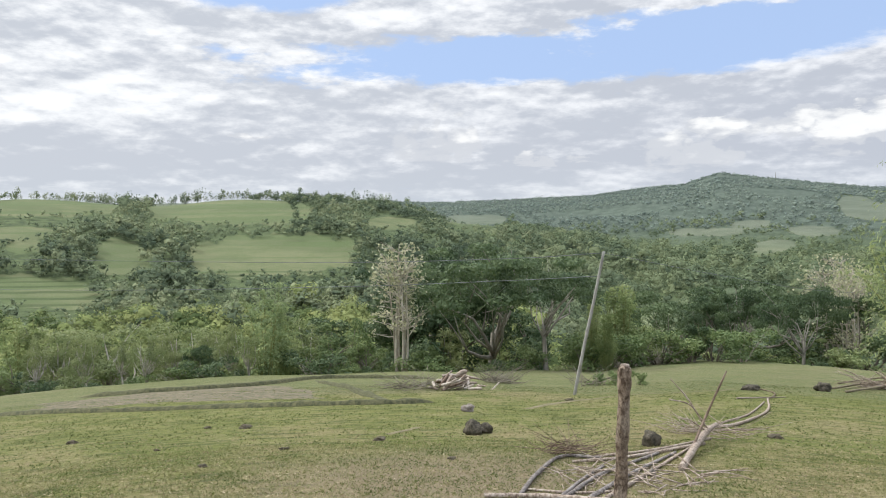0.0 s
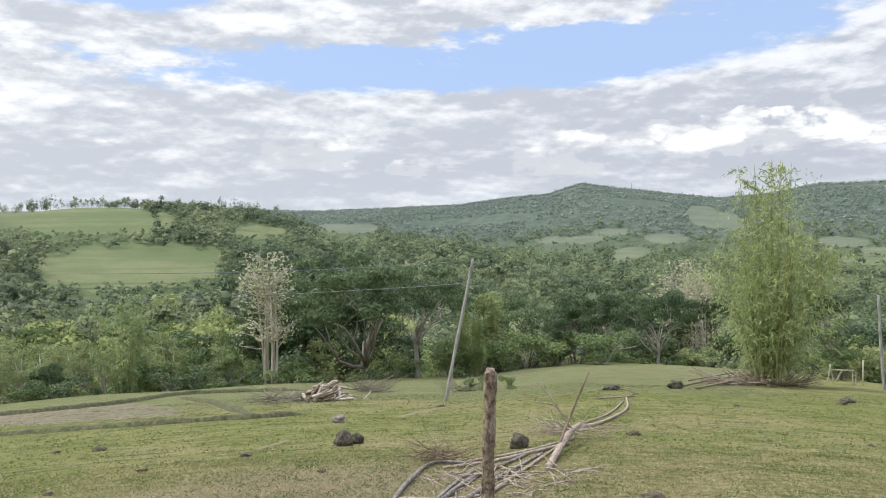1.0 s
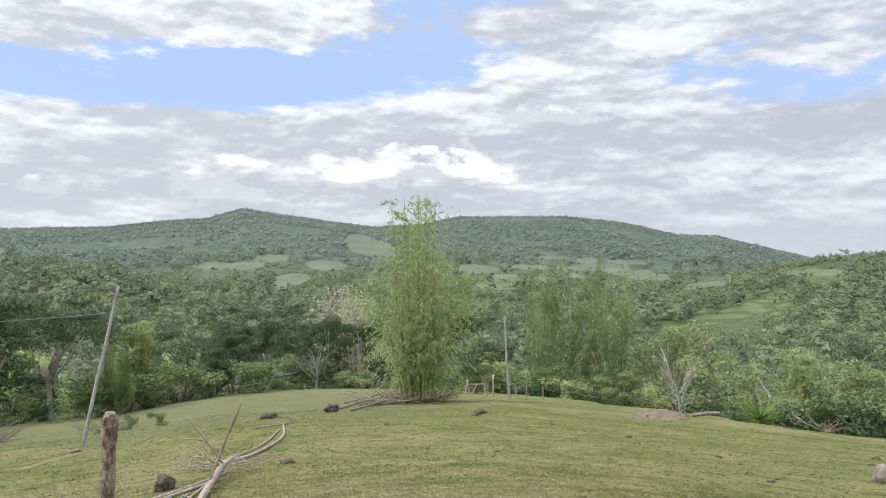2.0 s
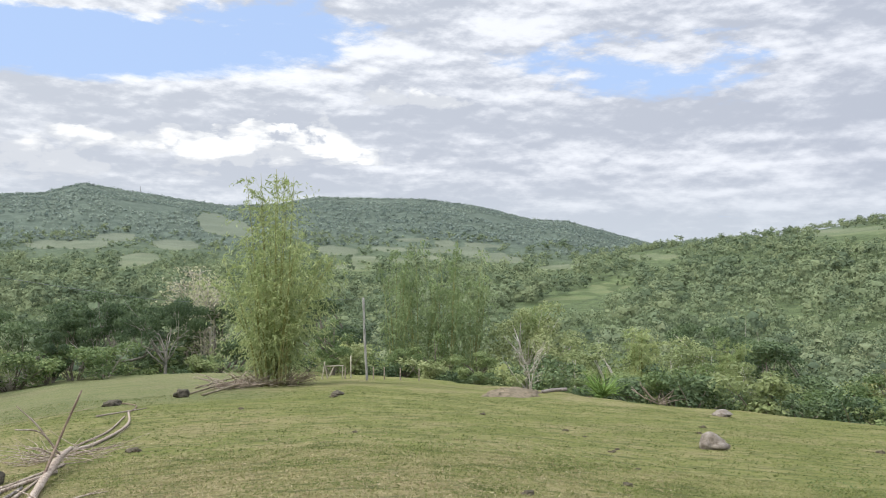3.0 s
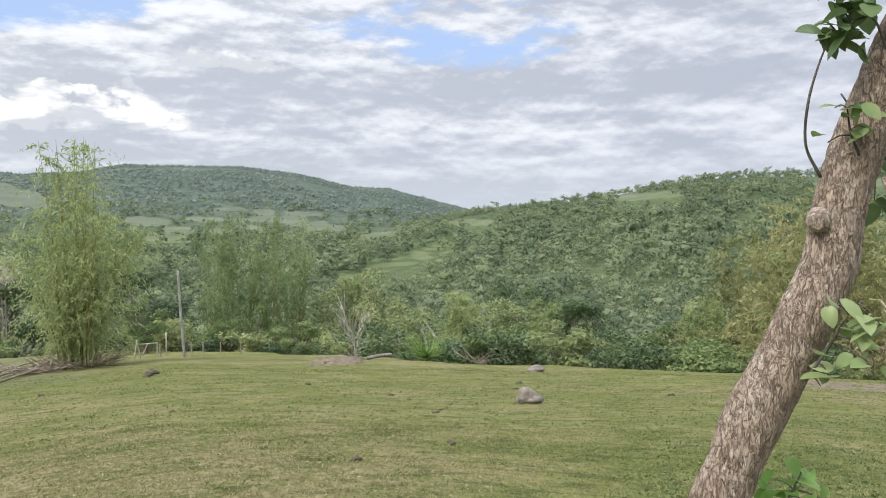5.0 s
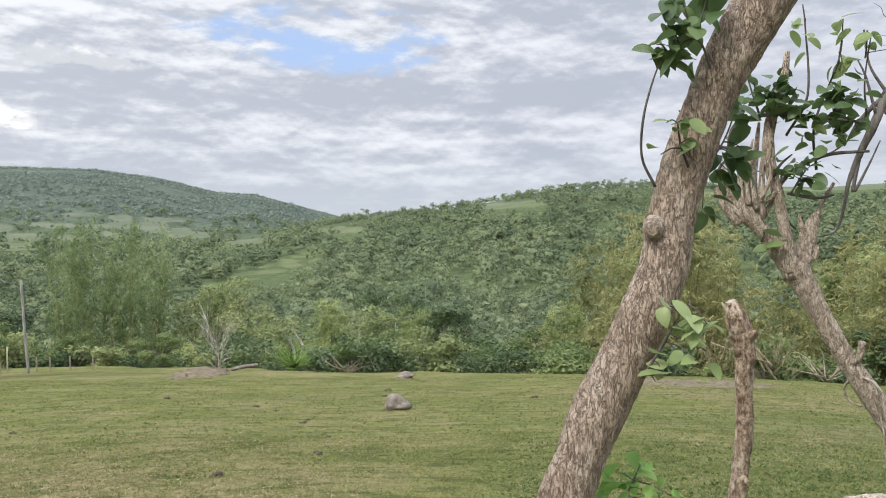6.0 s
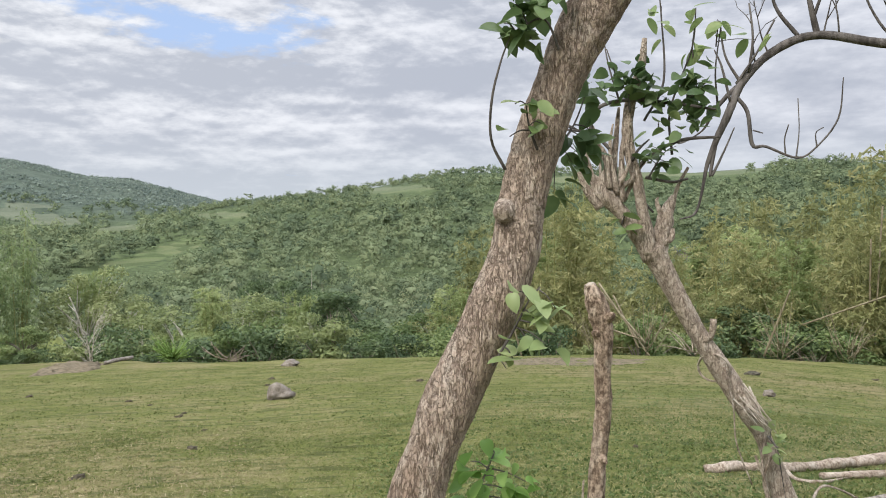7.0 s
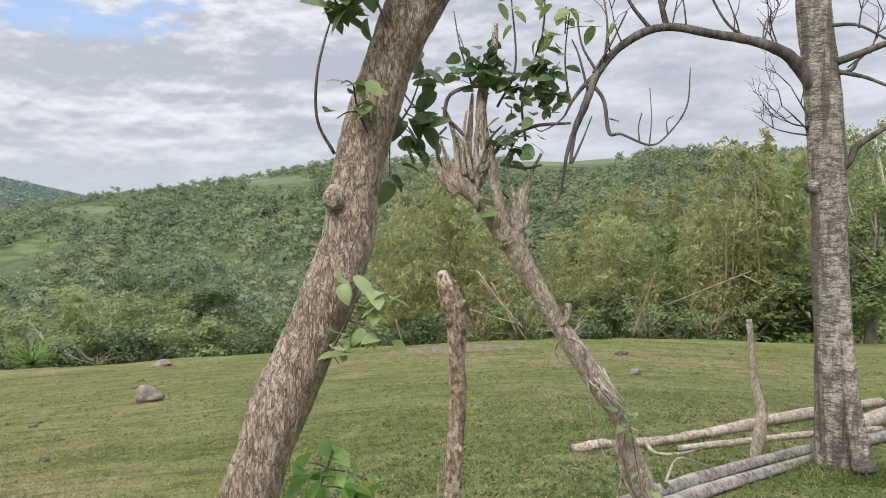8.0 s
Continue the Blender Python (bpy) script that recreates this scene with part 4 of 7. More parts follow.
ICO_V = np.array([(-1, PHI, 0), (1, PHI, 0), (-1, -PHI, 0), (1, -PHI, 0), (0, -1, PHI), (0, 1, PHI), (0, -1, -PHI), (0, 1, -PHI), (PHI, 0, -1), (PHI, 0, 1), (-PHI, 0, -1), (-PHI, 0, 1)]) / math.sqrt(1 + PHI * PHI)
ICO_F = np.array([(0, 11, 5), (0, 5, 1), (0, 1, 7), (0, 7, 10), (0, 10, 11), (1, 5, 9), (5, 11, 4), (11, 10, 2), (10, 7, 6), (7, 1, 8), (3, 9, 4), (3, 4, 2), (3, 2, 6), (3, 6, 8), (3, 8, 9), (4, 9, 5), (2, 4, 11), (6, 2, 10), (8, 6, 7), (9, 8, 1)])


def clump(rng, k, form, masses=5, grain=0.8, core=0.62):
    """A unit tree crown as seen from afar: uneven leaf masses with k loose sprays on them, and which way each vertex faces."""
    wide, tall = form
    lobes = []
    for i in range(masses):
        turn, up = i * 2.4 + rng.uniform(-0.5, 0.5), (i + 0.5 + rng.uniform(-0.3, 0.3)) / masses
        out_r = 0.30 * wide * math.sqrt(max(0.0, 1 - up ** 2.2)) * rng.uniform(0.7, 1.15)
        lobes.append((math.cos(turn) * out_r, math.sin(turn) * out_r, 0.30 + 0.46 * tall * up, rng.uniform(0.13, 0.25) * (0.55 + 0.45 * wide) * (5 / (masses + 1)) ** 0.3))
    lobes = np.array(lobes)
    if masses <= 2:
        lobes = np.array([(0, 0, 0.40, 0.34 * wide), (rng.normal() * 0.14, rng.normal() * 0.14, 0.55 * tall, 0.26)])[:masses]
    solid, facing = [], []
    cv, cf = ICO_V, ICO_F[ICO_V[ICO_F].mean(1)[:, 2] > -0.45]
    for lx, ly, lz, lr in lobes:
        wob = 1 + rng.normal(size=(len(cv), 1)) * 0.24
        solid.append((cv * wob * lr * core * np.array([1, 1, 0.85]) + np.array([lx, ly, lz]), cf))
        facing.append(cv * 0.5 + np.array([lx, ly, lz - 0.28]) * 2.0 + np.array([0, 0, 0.25]) + rng.normal(size=cv.shape) * 0.15)
    size = grain / math.sqrt(k + 6)
    w = lobes[:, 3] ** 2
    pick = rng.choice(masses, k, p=w / w.sum())
    d = rng.normal(size=(k, 3)) + np.array([0, 0, 0.35])
    d /= np.linalg.norm(d, axis=1, keepdims=True)
    c = lobes[pick, :3] + d * (lobes[pick, 3] * rng.uniform(0.5, 1.22, k) ** 0.8)[:, None] * np.array([1, 1, 0.9])
    v, f = leaves(c, d, rng, size, size * 0.8, 0.1, 0.45, 3)
    facing.append((d * 0.45 + (c - np.array([0, 0, 0.28])) * 2.0 + rng.normal(size=d.shape) * 0.15 + np.array([0, 0, 0.3])).repeat(3, 0) + rng.normal(size=v.shape) * 0.06)
    n = np.concatenate(facing)
    if core < 0.3:
        stem = np.array([(0.016, 0, 0), (-0.008, 0.014, 0), (-0.008, -0.014, 0), (0.008, 0, 0.6), (-0.004, 0.007, 0.6), (-0.004, -0.007, 0.6)])
        solid.append((stem, np.array([(0, 1, 4), (0, 4, 3), (1, 2, 5), (1, 5, 4), (2, 0, 3), (2, 3, 5)])))
        n = np.concatenate([n[:masses * len(ICO_V)], stem * np.array([40, 40, 0]) + 0.01, n[masses * len(ICO_V):]])
    v, f = joined(solid + [(v, f)])
    return v, f, n / np.linalg.norm(n, axis=1, keepdims=True)


def sight_rise(az):
    """The rise of the land seen from the camera's start along a bearing, with the highest so far."""
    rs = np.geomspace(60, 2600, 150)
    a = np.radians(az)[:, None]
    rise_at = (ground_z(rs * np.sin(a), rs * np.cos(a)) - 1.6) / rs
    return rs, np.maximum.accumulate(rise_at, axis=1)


FORMS = ((1.15, 0.9), (0.75, 1.1), (1.0, 1.0), (1.5, 0.62), (0.6, 1.15), (1.1, 0.8), (0.85, 1.0), (1.35, 0.7))


def woods(name, label, mat, count, r_low, r_high, k, size, seed, near_bias=1.0, az_range=(-36, 114), gap=0.0, masses=4, grain=0.8, core=0.62):
    rng = np.random.default_rng(seed)
    forms = [clump(rng, k, form, masses, grain, core) for form in FORMS]
    az = rng.uniform(*az_range, count)
    r = r_low * (r_high / r_low) ** (rng.random(count) ** near_bias)
    x, y = r * np.sin(np.radians(az)), r * np.cos(np.radians(az))
    z = ground_z(x, y)
    h = size * rng.uniform(0.55, 1.2, count) * np.where(rng.random(count) < 0.10, 1.4, 1.0)
    keep = np.ones(count, bool)
    # none on the meadows, nor where crowns would hide them from the camera
    if "hedge" in name:
        depth = clearing_depth(az, (z - 1.6) / r)
        keep &= (depth > -0.22) & (depth < 0.03)
    for up in (0.0, 0.35, 0.7) if "woods" in name or "trees" in name and "ridge" not in name else ():
        keep &= ~in_clearing(az, (z + up * h - 1.6) / r, rng.uniform(0.85, 1.06, count))
    if gap:
        keep &= np.array([noise.noise((float(px) * gap, float(py) * gap, 3.0)) for px, py in zip(x, y)]) > -0.30
    # none on the pasture
    keep &= r > field_edge(az) + 12
    # none that the land hides from the camera
    rs, highest = sight_rise(az)
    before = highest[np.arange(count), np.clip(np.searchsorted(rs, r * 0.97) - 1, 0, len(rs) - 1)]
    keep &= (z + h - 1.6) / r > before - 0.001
    idx = np.flatnonzero(keep)
    wd = h * rng.uniform(0.9, 1.35, count) * (0.62 if "ridge" in name else 1.0)
    turn = rng.uniform(0, 2 * np.pi, count)
    vs, fs, ns, at = [], [], [], 0
    for i in idx:
        v, f, nrm = forms[i % len(forms)]
        c, s = math.cos(turn[i]), math.sin(turn[i])
        w = np.stack([(v[:, 0] * c - v[:, 1] * s) * wd[i] + x[i], (v[:, 0] * s + v[:, 1] * c) * wd[i] + y[i], v[:, 2] * h[i] + z[i] - 0.12 * h[i]], 1)
        vs.append(w)
        ns.append(np.stack([nrm[:, 0] * c - nrm[:, 1] * s, nrm[:, 0] * s + nrm[:, 1] * c, nrm[:, 2]], 1))
        fs.append(f + at)
        at += len(v)
    me = raw_mesh(name, np.concatenate(vs), np.concatenate(fs), mat, True)
    me.normals_split_custom_set_from_vertices(np.concatenate(ns))
    each = len(forms[0][0])
    me.attributes.new("species", "FLOAT", "POINT").data.foreach_set("value", np.repeat(rng.random(len(idx)), each).astype(np.float32))
    ob = new(name, me)
    return tagged(ob, label, "woods", kind="stuff")


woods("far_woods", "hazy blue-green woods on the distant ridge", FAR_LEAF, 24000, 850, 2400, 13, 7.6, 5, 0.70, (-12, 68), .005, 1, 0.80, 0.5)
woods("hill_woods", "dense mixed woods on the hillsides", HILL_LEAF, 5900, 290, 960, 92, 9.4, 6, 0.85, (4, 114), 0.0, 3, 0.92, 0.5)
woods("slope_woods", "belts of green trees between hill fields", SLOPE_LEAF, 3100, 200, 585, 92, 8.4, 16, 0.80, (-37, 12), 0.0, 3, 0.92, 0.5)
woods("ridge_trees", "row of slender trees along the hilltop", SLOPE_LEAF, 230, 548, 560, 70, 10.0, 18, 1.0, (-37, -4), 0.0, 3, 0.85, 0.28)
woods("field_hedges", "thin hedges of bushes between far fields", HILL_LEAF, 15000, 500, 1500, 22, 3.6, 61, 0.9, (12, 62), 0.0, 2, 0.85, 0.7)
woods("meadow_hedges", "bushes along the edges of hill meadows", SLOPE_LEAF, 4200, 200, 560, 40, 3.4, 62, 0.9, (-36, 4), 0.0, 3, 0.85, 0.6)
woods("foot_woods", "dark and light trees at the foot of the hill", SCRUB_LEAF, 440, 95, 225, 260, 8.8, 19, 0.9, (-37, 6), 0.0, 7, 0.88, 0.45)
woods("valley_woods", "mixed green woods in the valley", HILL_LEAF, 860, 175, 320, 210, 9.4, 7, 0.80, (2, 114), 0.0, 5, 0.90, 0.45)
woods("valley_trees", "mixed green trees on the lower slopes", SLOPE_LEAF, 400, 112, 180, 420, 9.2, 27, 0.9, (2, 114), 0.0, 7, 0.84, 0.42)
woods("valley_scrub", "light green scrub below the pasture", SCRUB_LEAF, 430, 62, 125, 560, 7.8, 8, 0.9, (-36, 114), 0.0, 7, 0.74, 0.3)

# ---- trees and bushes along the field edge ----
TREES = (
    ("acacia1", 2.3, 0.006, 62, .95), ("dark1", -0.3, -0.008, 72, 1.0), ("dark2", 3.9, -0.034, 76, 1.0), ("acacia2", 6.7, -0.020, 58, 0.8), ("pale1", -4.4, -0.007, 56, 1.15), ("bamboo1", 12.2, -0.053, 66, 1.9), ("plume1", -14.1, -0.075, 55, 1.7),
    ("acacia1", 21.4, -0.043, 84, 0.95), ("acacia2", 15.8, -0.060, 88, 0.8), ("pale1", 26.1, -0.024, 86, 1.1), ("dark1", 18.6, -0.066, 80, 1.1), ("light1", -22.3, -0.108, 55, .9), ("light2", -27.2, -0.090, 62, .9),
    ("green1", -9.2, -0.095, 58, 1.3), ("green2", -6.7, -0.118, 56, 1.2), ("light2", -0.3, -0.101, 68, 0.8), ("dark2", 24.9, -0.058, 88, 1.2), ("dark1", 28.3, -0.056, 80, 1.2), ("light1", -18.1, -0.097, 62, 1.3), ("bamboo1", -30.2, -0.080, 64, 1.6), ("green1", -30.6, -0.125, 56, 1.5), ("light2", -25.1, -0.085, 68, 1.5),
    ("dark2", -10.4, -0.072, 76, 1.2), ("dark1", -4.6, -0.059, 74, 1.2), ("green2", -19.6, -0.117, 58, 1.4), ("acacia2", -19.1, -0.125, 58, .6), ("light1", 14.2, -0.103, 82, 1.2), ("acacia1", -2.0, -0.000, 80, .8),
    ("plume1", 40.8, -0.032, 58, 0.85), ("plume2", 42.6, -0.030, 60, 0.9), ("green1", 36.2, -0.082, 52, 1.3), ("green2", 46.8, -0.118, 50, 1.5), ("light1", 51.4, -0.048, 62, 1.1), ("dark1", 35.6, -0.046, 90, 1.3), ("light2", 55.4, -0.106, 58, 1.5),
    ("bamboo2", 59.1, -0.091, 60, 1.8), ("green1", 62.2, -0.125, 54, 1.5), ("green2", 57.0, -0.135, 52, 1.6), ("light1", 66.5, -0.123, 56, 1.5), ("dark2", 68.3, -0.159, 50, 1.6), ("green1", 71.8, -0.139, 52, 1.5), ("light2", 63.0, -0.093, 70, 1.4),
    ("dark1", 67.8, -0.097, 76, 1.5), ("acacia2", 65.3, -0.081, 84, .8), ("green2", 71.6, -0.137, 52, 1.5), ("dark2", 68.2, -0.160, 46, 1.6), ("light1", 61.5, -0.110, 66, 1.5), ("green1", 74.9, -0.126, 56, 1.4),
    ("gold1", 84.0, 0.012, 46, 1.25), ("gold2", 81.0, -0.042, 48, 1.2), ("gold1", 88.6, -0.030, 52, 1.3), ("gold2", 106.5, 0.046, 50, 1.35), ("gold1", 102.8, -0.013, 54, 1.4), ("bamboo2", 97.7, -0.018, 58, 1.6), ("bamboo3", 108.5, 0.060, 52, 1.0), ("light2", 113.8, 0.117, 50, .7), ("green1", 113.9, 0.016, 46, 1.3),
    ("green2", 93.6, -0.083, 54, 1.5), ("dark2", 99.3, -0.098, 50, 1.8), ("dark1", 91.9, -0.105, 50, 1.5), ("green1", 105.1, -0.083, 52, 1.6), ("bamboo1", 76.2, -0.091, 54, 1.6), ("green2", 110.8, -0.062, 48, 1.8),
    ("gold2", 86.5, -0.044, 45, 1.3), ("gold1", 95.7, -0.047, 49, 1.3), ("bamboo3", 100.9, -0.034, 52, 1.4), ("gold1", 109.0, -0.002, 50, 1.4), ("gold2", 105.1, -0.035, 47, 1.3), ("bamboo2", 82.7, -0.028, 50, 1.4), ("gold2", 91.9, -0.068, 46, 1.4),
    ("plume3", 44.7, -0.026, 59, 0.9), ("plume2", 46.4, -0.034, 61, 0.85), ("light1", -20.4, -0.088, 64, 1.4), ("light2", -28.2, -0.079, 66, 1.4), ("light1", -11.3, -0.090, 62, 0.9),
    ("light1", -29.3, -0.104, 54, .75), ("light2", -26.2, -0.101, 55, .8), ("light1", -23.9, -0.113, 53, .7), ("light2", -20.8, -0.102, 56, .8), ("light1", -16.5, -0.095, 57, .8), ("light2", -15.3, -0.113, 54, .8), ("bamboo3", -12.9, -0.078, 57, 1.3), ("green1", -7.9, -0.088, 62, .8), ("dark2", -2.4, 0.003, 70, .9), ("green2", -2.1, -0.126, 55, .8),
    ("bamboo1", 10.2, -0.075, 60, 1.2), ("bamboo2", 11.2, -0.093, 58, 1.0), ("acacia1", 19.9, -0.059, 76, .7), ("acacia2", 24.3, -0.051, 74, .7), ("pale1", 27.0, -0.037, 80, .8), ("dark1", 17.3, -0.091, 66, 1.0),
    ("green1", 43.6, -0.100, 55, 1.2), ("green2", 41.6, -0.115, 54, 1.2), ("bamboo1", 51.0, -0.062, 64, 1.1), ("bamboo2", 64.9, -0.103, 62, 1.4),
    ("gold1", 80.6, -0.005, 62, 1.3), ("gold2", 84.8, -0.003, 66, 1.3), ("gold1", 96.5, -0.018, 64, 1.4), ("gold2", 99.7, -0.012, 68, 1.4), ("gold1", 103.9, 0.001, 66, 1.4), ("gold2", 106.5, -0.007, 62, 1.3), ("gold1", 108.7, 0.019, 64, 1.3), ("gold2", 78.4, -0.041, 58, 1.3), ("bamboo3", 93.6, -0.039, 66, 1.4), ("gold1", 101.7, -0.048, 58, 1.4), ("gold2", 97.7, -0.062, 55, 1.4))
for kind, az, el, r, wide in TREES:
    plant(kind, az, r, el, wide)

rng_edge = np.random.default_rng(21)
for k in range(120):
    az = -35 + k * 147 / 120 + rng_edge.uniform(-0.5, 0.5)
    edge = float(field_edge(az))
    kind = ("bush1", "bush2", "darkbush1", "dry_bush", "darkbush3", "darkbush2")[int(rng_edge.integers(6))]
    plant(kind, az, edge + rng_edge.uniform(0.5, 5.5), None, rng_edge.uniform(1.0, 1.5), rng_edge.uniform(1.2, 2.4 if az < 30 else 3.2), group="hedgerow bushes")
for x_az, r in zip((9.6, 11.2, 13.0, 14.9, 16.8, 18.6, 20.4), (60, 61, 62, 64, 65, 66, 68)):
    plant("bush1", x_az, r, None, 1.35, 3.0, group="hedgerow bushes")

# ---- near the fence: trunks, stakes, sprouts ----


def rough_tube(points, rng, segs=26, steps=9, amp=0.1, scale=9.0, fine=0.05, square=0.0):
    """A trunk whose skin is swollen and furrowed."""
    v, f = tube(points, segs, steps, 0.05 if steps < 10 else 0.012, rng, 0.0, square)
    path = smooth_path(points, steps)
    mid = np.concatenate([path[:1], path, path[-1:]])[:, :3].repeat(segs, 0)
    out_v = v.copy()
    for i, (p, c) in enumerate(zip(v, mid)):
        q = Vector(p)
        k = amp * noise.noise(q * scale * 0.45) + fine * noise.noise(Vector((q.x * scale * 6, q.y * scale * 6, q.z * scale * 1.3))) + fine * 0.6 * noise.noise(q * scale * 5)
        out_v[i] = c + (p - c) * (1 + k)
    return out_v, f


def slim(points, k):
    return [(p[0], p[1], p[2], p[3] * k) for p in points]


def shifted(points, ob):
    o = ob.location
    return [(p[0] - o.x, p[1] - o.y, p[2] - o.z, *p[3:]) for p in points]


def leaf_mesh(name, mat, length, width, fold=0.25, droop=0.35):
    """A single rounded leaf with a folded midrib and a drooping tip."""
    n, v, f = 7, [], []
    for i in range(n):
        k = i / (n - 1)
        w = width * 0.5 * math.sin(math.pi * min(1, 0.06 + k * 0.94)) ** 0.62 * (1 - 0.25 * k)
        x, z = length * k, -droop * length * k * k
        v += [(x, -w, z + w * fold), (x, 0, z), (x, w, z + w * fold)]
    for i in range(n - 1):
        a = i * 3
        f += [(a, a + 3, a + 4, a + 1), (a + 1, a + 4, a + 5, a + 2)]
    return raw_mesh(name, v, f, mat, True)


LEAF_FORMS = {}


def sprig(parent, points, spots, mat, size, rng, name="sprig", spread=0.04):
    """A thin shoot with single leaves round the given spots: (x, y, z, count)."""
    line = smooth_path(shifted(points, parent), 5)
    got = [tube(shifted(points, parent), 5, 5)]
    for x, y, z, count in spots:
        tip = np.array([x, y, z]) - np.array(parent.location)
        near = line[np.argmin(((line[:, :3] - tip) ** 2).sum(1))]
        got.append(tube([(*near[:3], 0.0025), (*((near[:3] + tip) / 2 + np.array([0, 0, 0.008])), 0.002), (*tip, 0.0014)], 4, 3))
    stem = part(name, raw_mesh(name, *joined(got), TWIG_BARK, True), parent)
    size *= 1.14
    key = (mat.name, round(size, 3))
    if key not in LEAF_FORMS:
        LEAF_FORMS[key] = [leaf_mesh("leaf", mat, size * k, size * w, fo, dr) for k, w, fo, dr in ((1.0, 0.78, 0.2, 0.3), (0.75, 0.66, 0.35, 0.5), (1.15, 0.76, 0.1, 0.2))]
    for x, y, z, count in spots:
        for i in range(int(round(count * 1.45))):
            yaw, dip = rng.uniform(0, 360), rng.uniform(-25, 50)
            ob = part("leaf", LEAF_FORMS[key][rng.randrange(3)], stem)
            place = Vector((x, y, z)) - parent.location + Vector([rng.gauss(0, spread) for _ in range(3)])
            ob.matrix_local = Matrix.Translation(place) @ pose(0, 0, 0, 0, 0, yaw) @ pose(0, 0, 0, 0, dip, 0) @ pose(0, 0, 0, rng.uniform(-50, 50))
    return stem


def twigs(rng, start, d, length, r, depth, got, lift=0.25):
    q = start + d * length
    m = (start + q) / 2 + Vector([rng.gauss(0, length * 0.07) for _ in range(3)])
    got.append(tube([(*start, r), (*m, r * 0.8), (*q, r * 0.45)], 5, 4))
    if depth:
        for _ in range(rng.randrange(2, 4)):
            e = (d + Vector((rng.gauss(0, 0.55), rng.gauss(0, 0.55), rng.gauss(lift, 0.35)))).normalized()
            twigs(rng, m if rng.random() < 0.5 else q, e, length * rng.uniform(0.5, 0.85), r * 0.6, depth - 1, got, lift)


def leaning_tree():
    rng = random.Random(4)
    foot = spot(math.degrees(math.atan2(2.441, 0.644)), 2.52)
    ob = base("leaning_tree", foot, "leaning tree with furrowed brown bark and leafy sprouts", "tree")
    pts = [(foot.x + 0.02, foot.y + 0.03, foot.z - 0.15, 0.13), (2.366, 0.623, 0.420, 0.097), (2.356, 0.594, 0.642, 0.086), (2.360, 0.556, 0.789, 0.080), (2.375, 0.514, 0.906, 0.075), (2.398, 0.478, 1.016, 0.082), (2.429, 0.412, 1.161, 0.075), (2.455, 0.352, 1.306, 0.073), (2.486, 0.303, 1.445, 0.071), (2.499, 0.288, 1.565, 0.071), (2.516, 0.259, 1.689, 0.072), (2.524, 0.220, 1.811, 0.070), (2.523, 0.179, 1.927, 0.071), (2.533, 0.124, 2.044, 0.077), (2.545, 0.052, 2.174, 0.082), (2.567, -0.050, 2.348, 0.078), (2.592, -0.160, 2.551, 0.068), (2.612, -0.240, 2.769, 0.054)]
    part("trunk", raw_mesh("trunk", *rough_tube(slim(shifted(pts, ob), 0.96), rng, 64, 18, 0.11, 9.0, 0.03), NEAR_BARK, True), ob)
    knob = shifted([(2.468, 0.318, 1.561, 0.040), (2.424, 0.322, 1.556, 0.028), (2.402, 0.324, 1.553, 0.020), (2.397, 0.324, 1.552, 0.008)], ob)
    part("knot", raw_mesh("knot", *rough_tube(knob, rng, 12, 4, 0.1, 30.0), STUMP_BARK, True), ob, "pale cut branch stub")
    part("twig", tube_mesh("twig", shifted([(2.443, 0.320, 1.672, 0.005), (2.404, 0.351, 1.752, 0.004), (2.385, 0.345, 1.855, 0.004), (2.390, 0.322, 1.952, 0.003), (2.397, 0.297, 2.021, 0.002)], ob), TWIG_BARK, segs=6, steps=6), ob)
    sprig(ob, [(2.472, 0.171, 1.976, 0.004), (2.415, 0.209, 2.063, 0.003), (2.380, 0.281, 2.030, 0.002)], [(*(2.373, 0.310, 2.050), 3), (*(2.381, 0.275, 2.045), 3), (*(2.398, 0.241, 2.010), 2), (*(2.412, 0.224, 2.060), 3), (*(2.390, 0.281, 2.101), 4), (*(2.425, 0.205, 2.110), 5), (*(2.432, 0.185, 2.175), 5), (*(2.405, 0.245, 2.165), 4)], DEEP_LEAF, 0.066, rng, spread=0.022)
    sprig(ob, [(2.441, 0.232, 1.723, 0.004), (2.417, 0.251, 1.786, 0.003), (2.405, 0.257, 1.841, 0.002)], [(*(2.389, 0.284, 1.842), 2), (*(2.409, 0.237, 1.838), 3), (*(2.423, 0.219, 1.792), 2), (*(2.396, 0.300, 1.757), 1)], SPROUT_LEAF, 0.046, rng, spread=0.014)
    sprig(ob, [(2.619, 0.203, 1.728, 0.005), (2.677, 0.153, 1.811, 0.003), (2.702, 0.113, 1.924, 0.002)], [(*(2.679, 0.134, 1.945), 3), (*(2.704, 0.094, 1.900), 3), (*(2.655, 0.166, 1.801), 3), (*(2.681, 0.122, 1.754), 3), (*(2.676, 0.156, 1.695), 4), (*(2.682, 0.116, 1.695), 3), (*(2.618, 0.206, 1.610), 2), (*(2.704, 0.097, 1.787), 2)], DEEP_LEAF, 0.064, rng, spread=0.02)
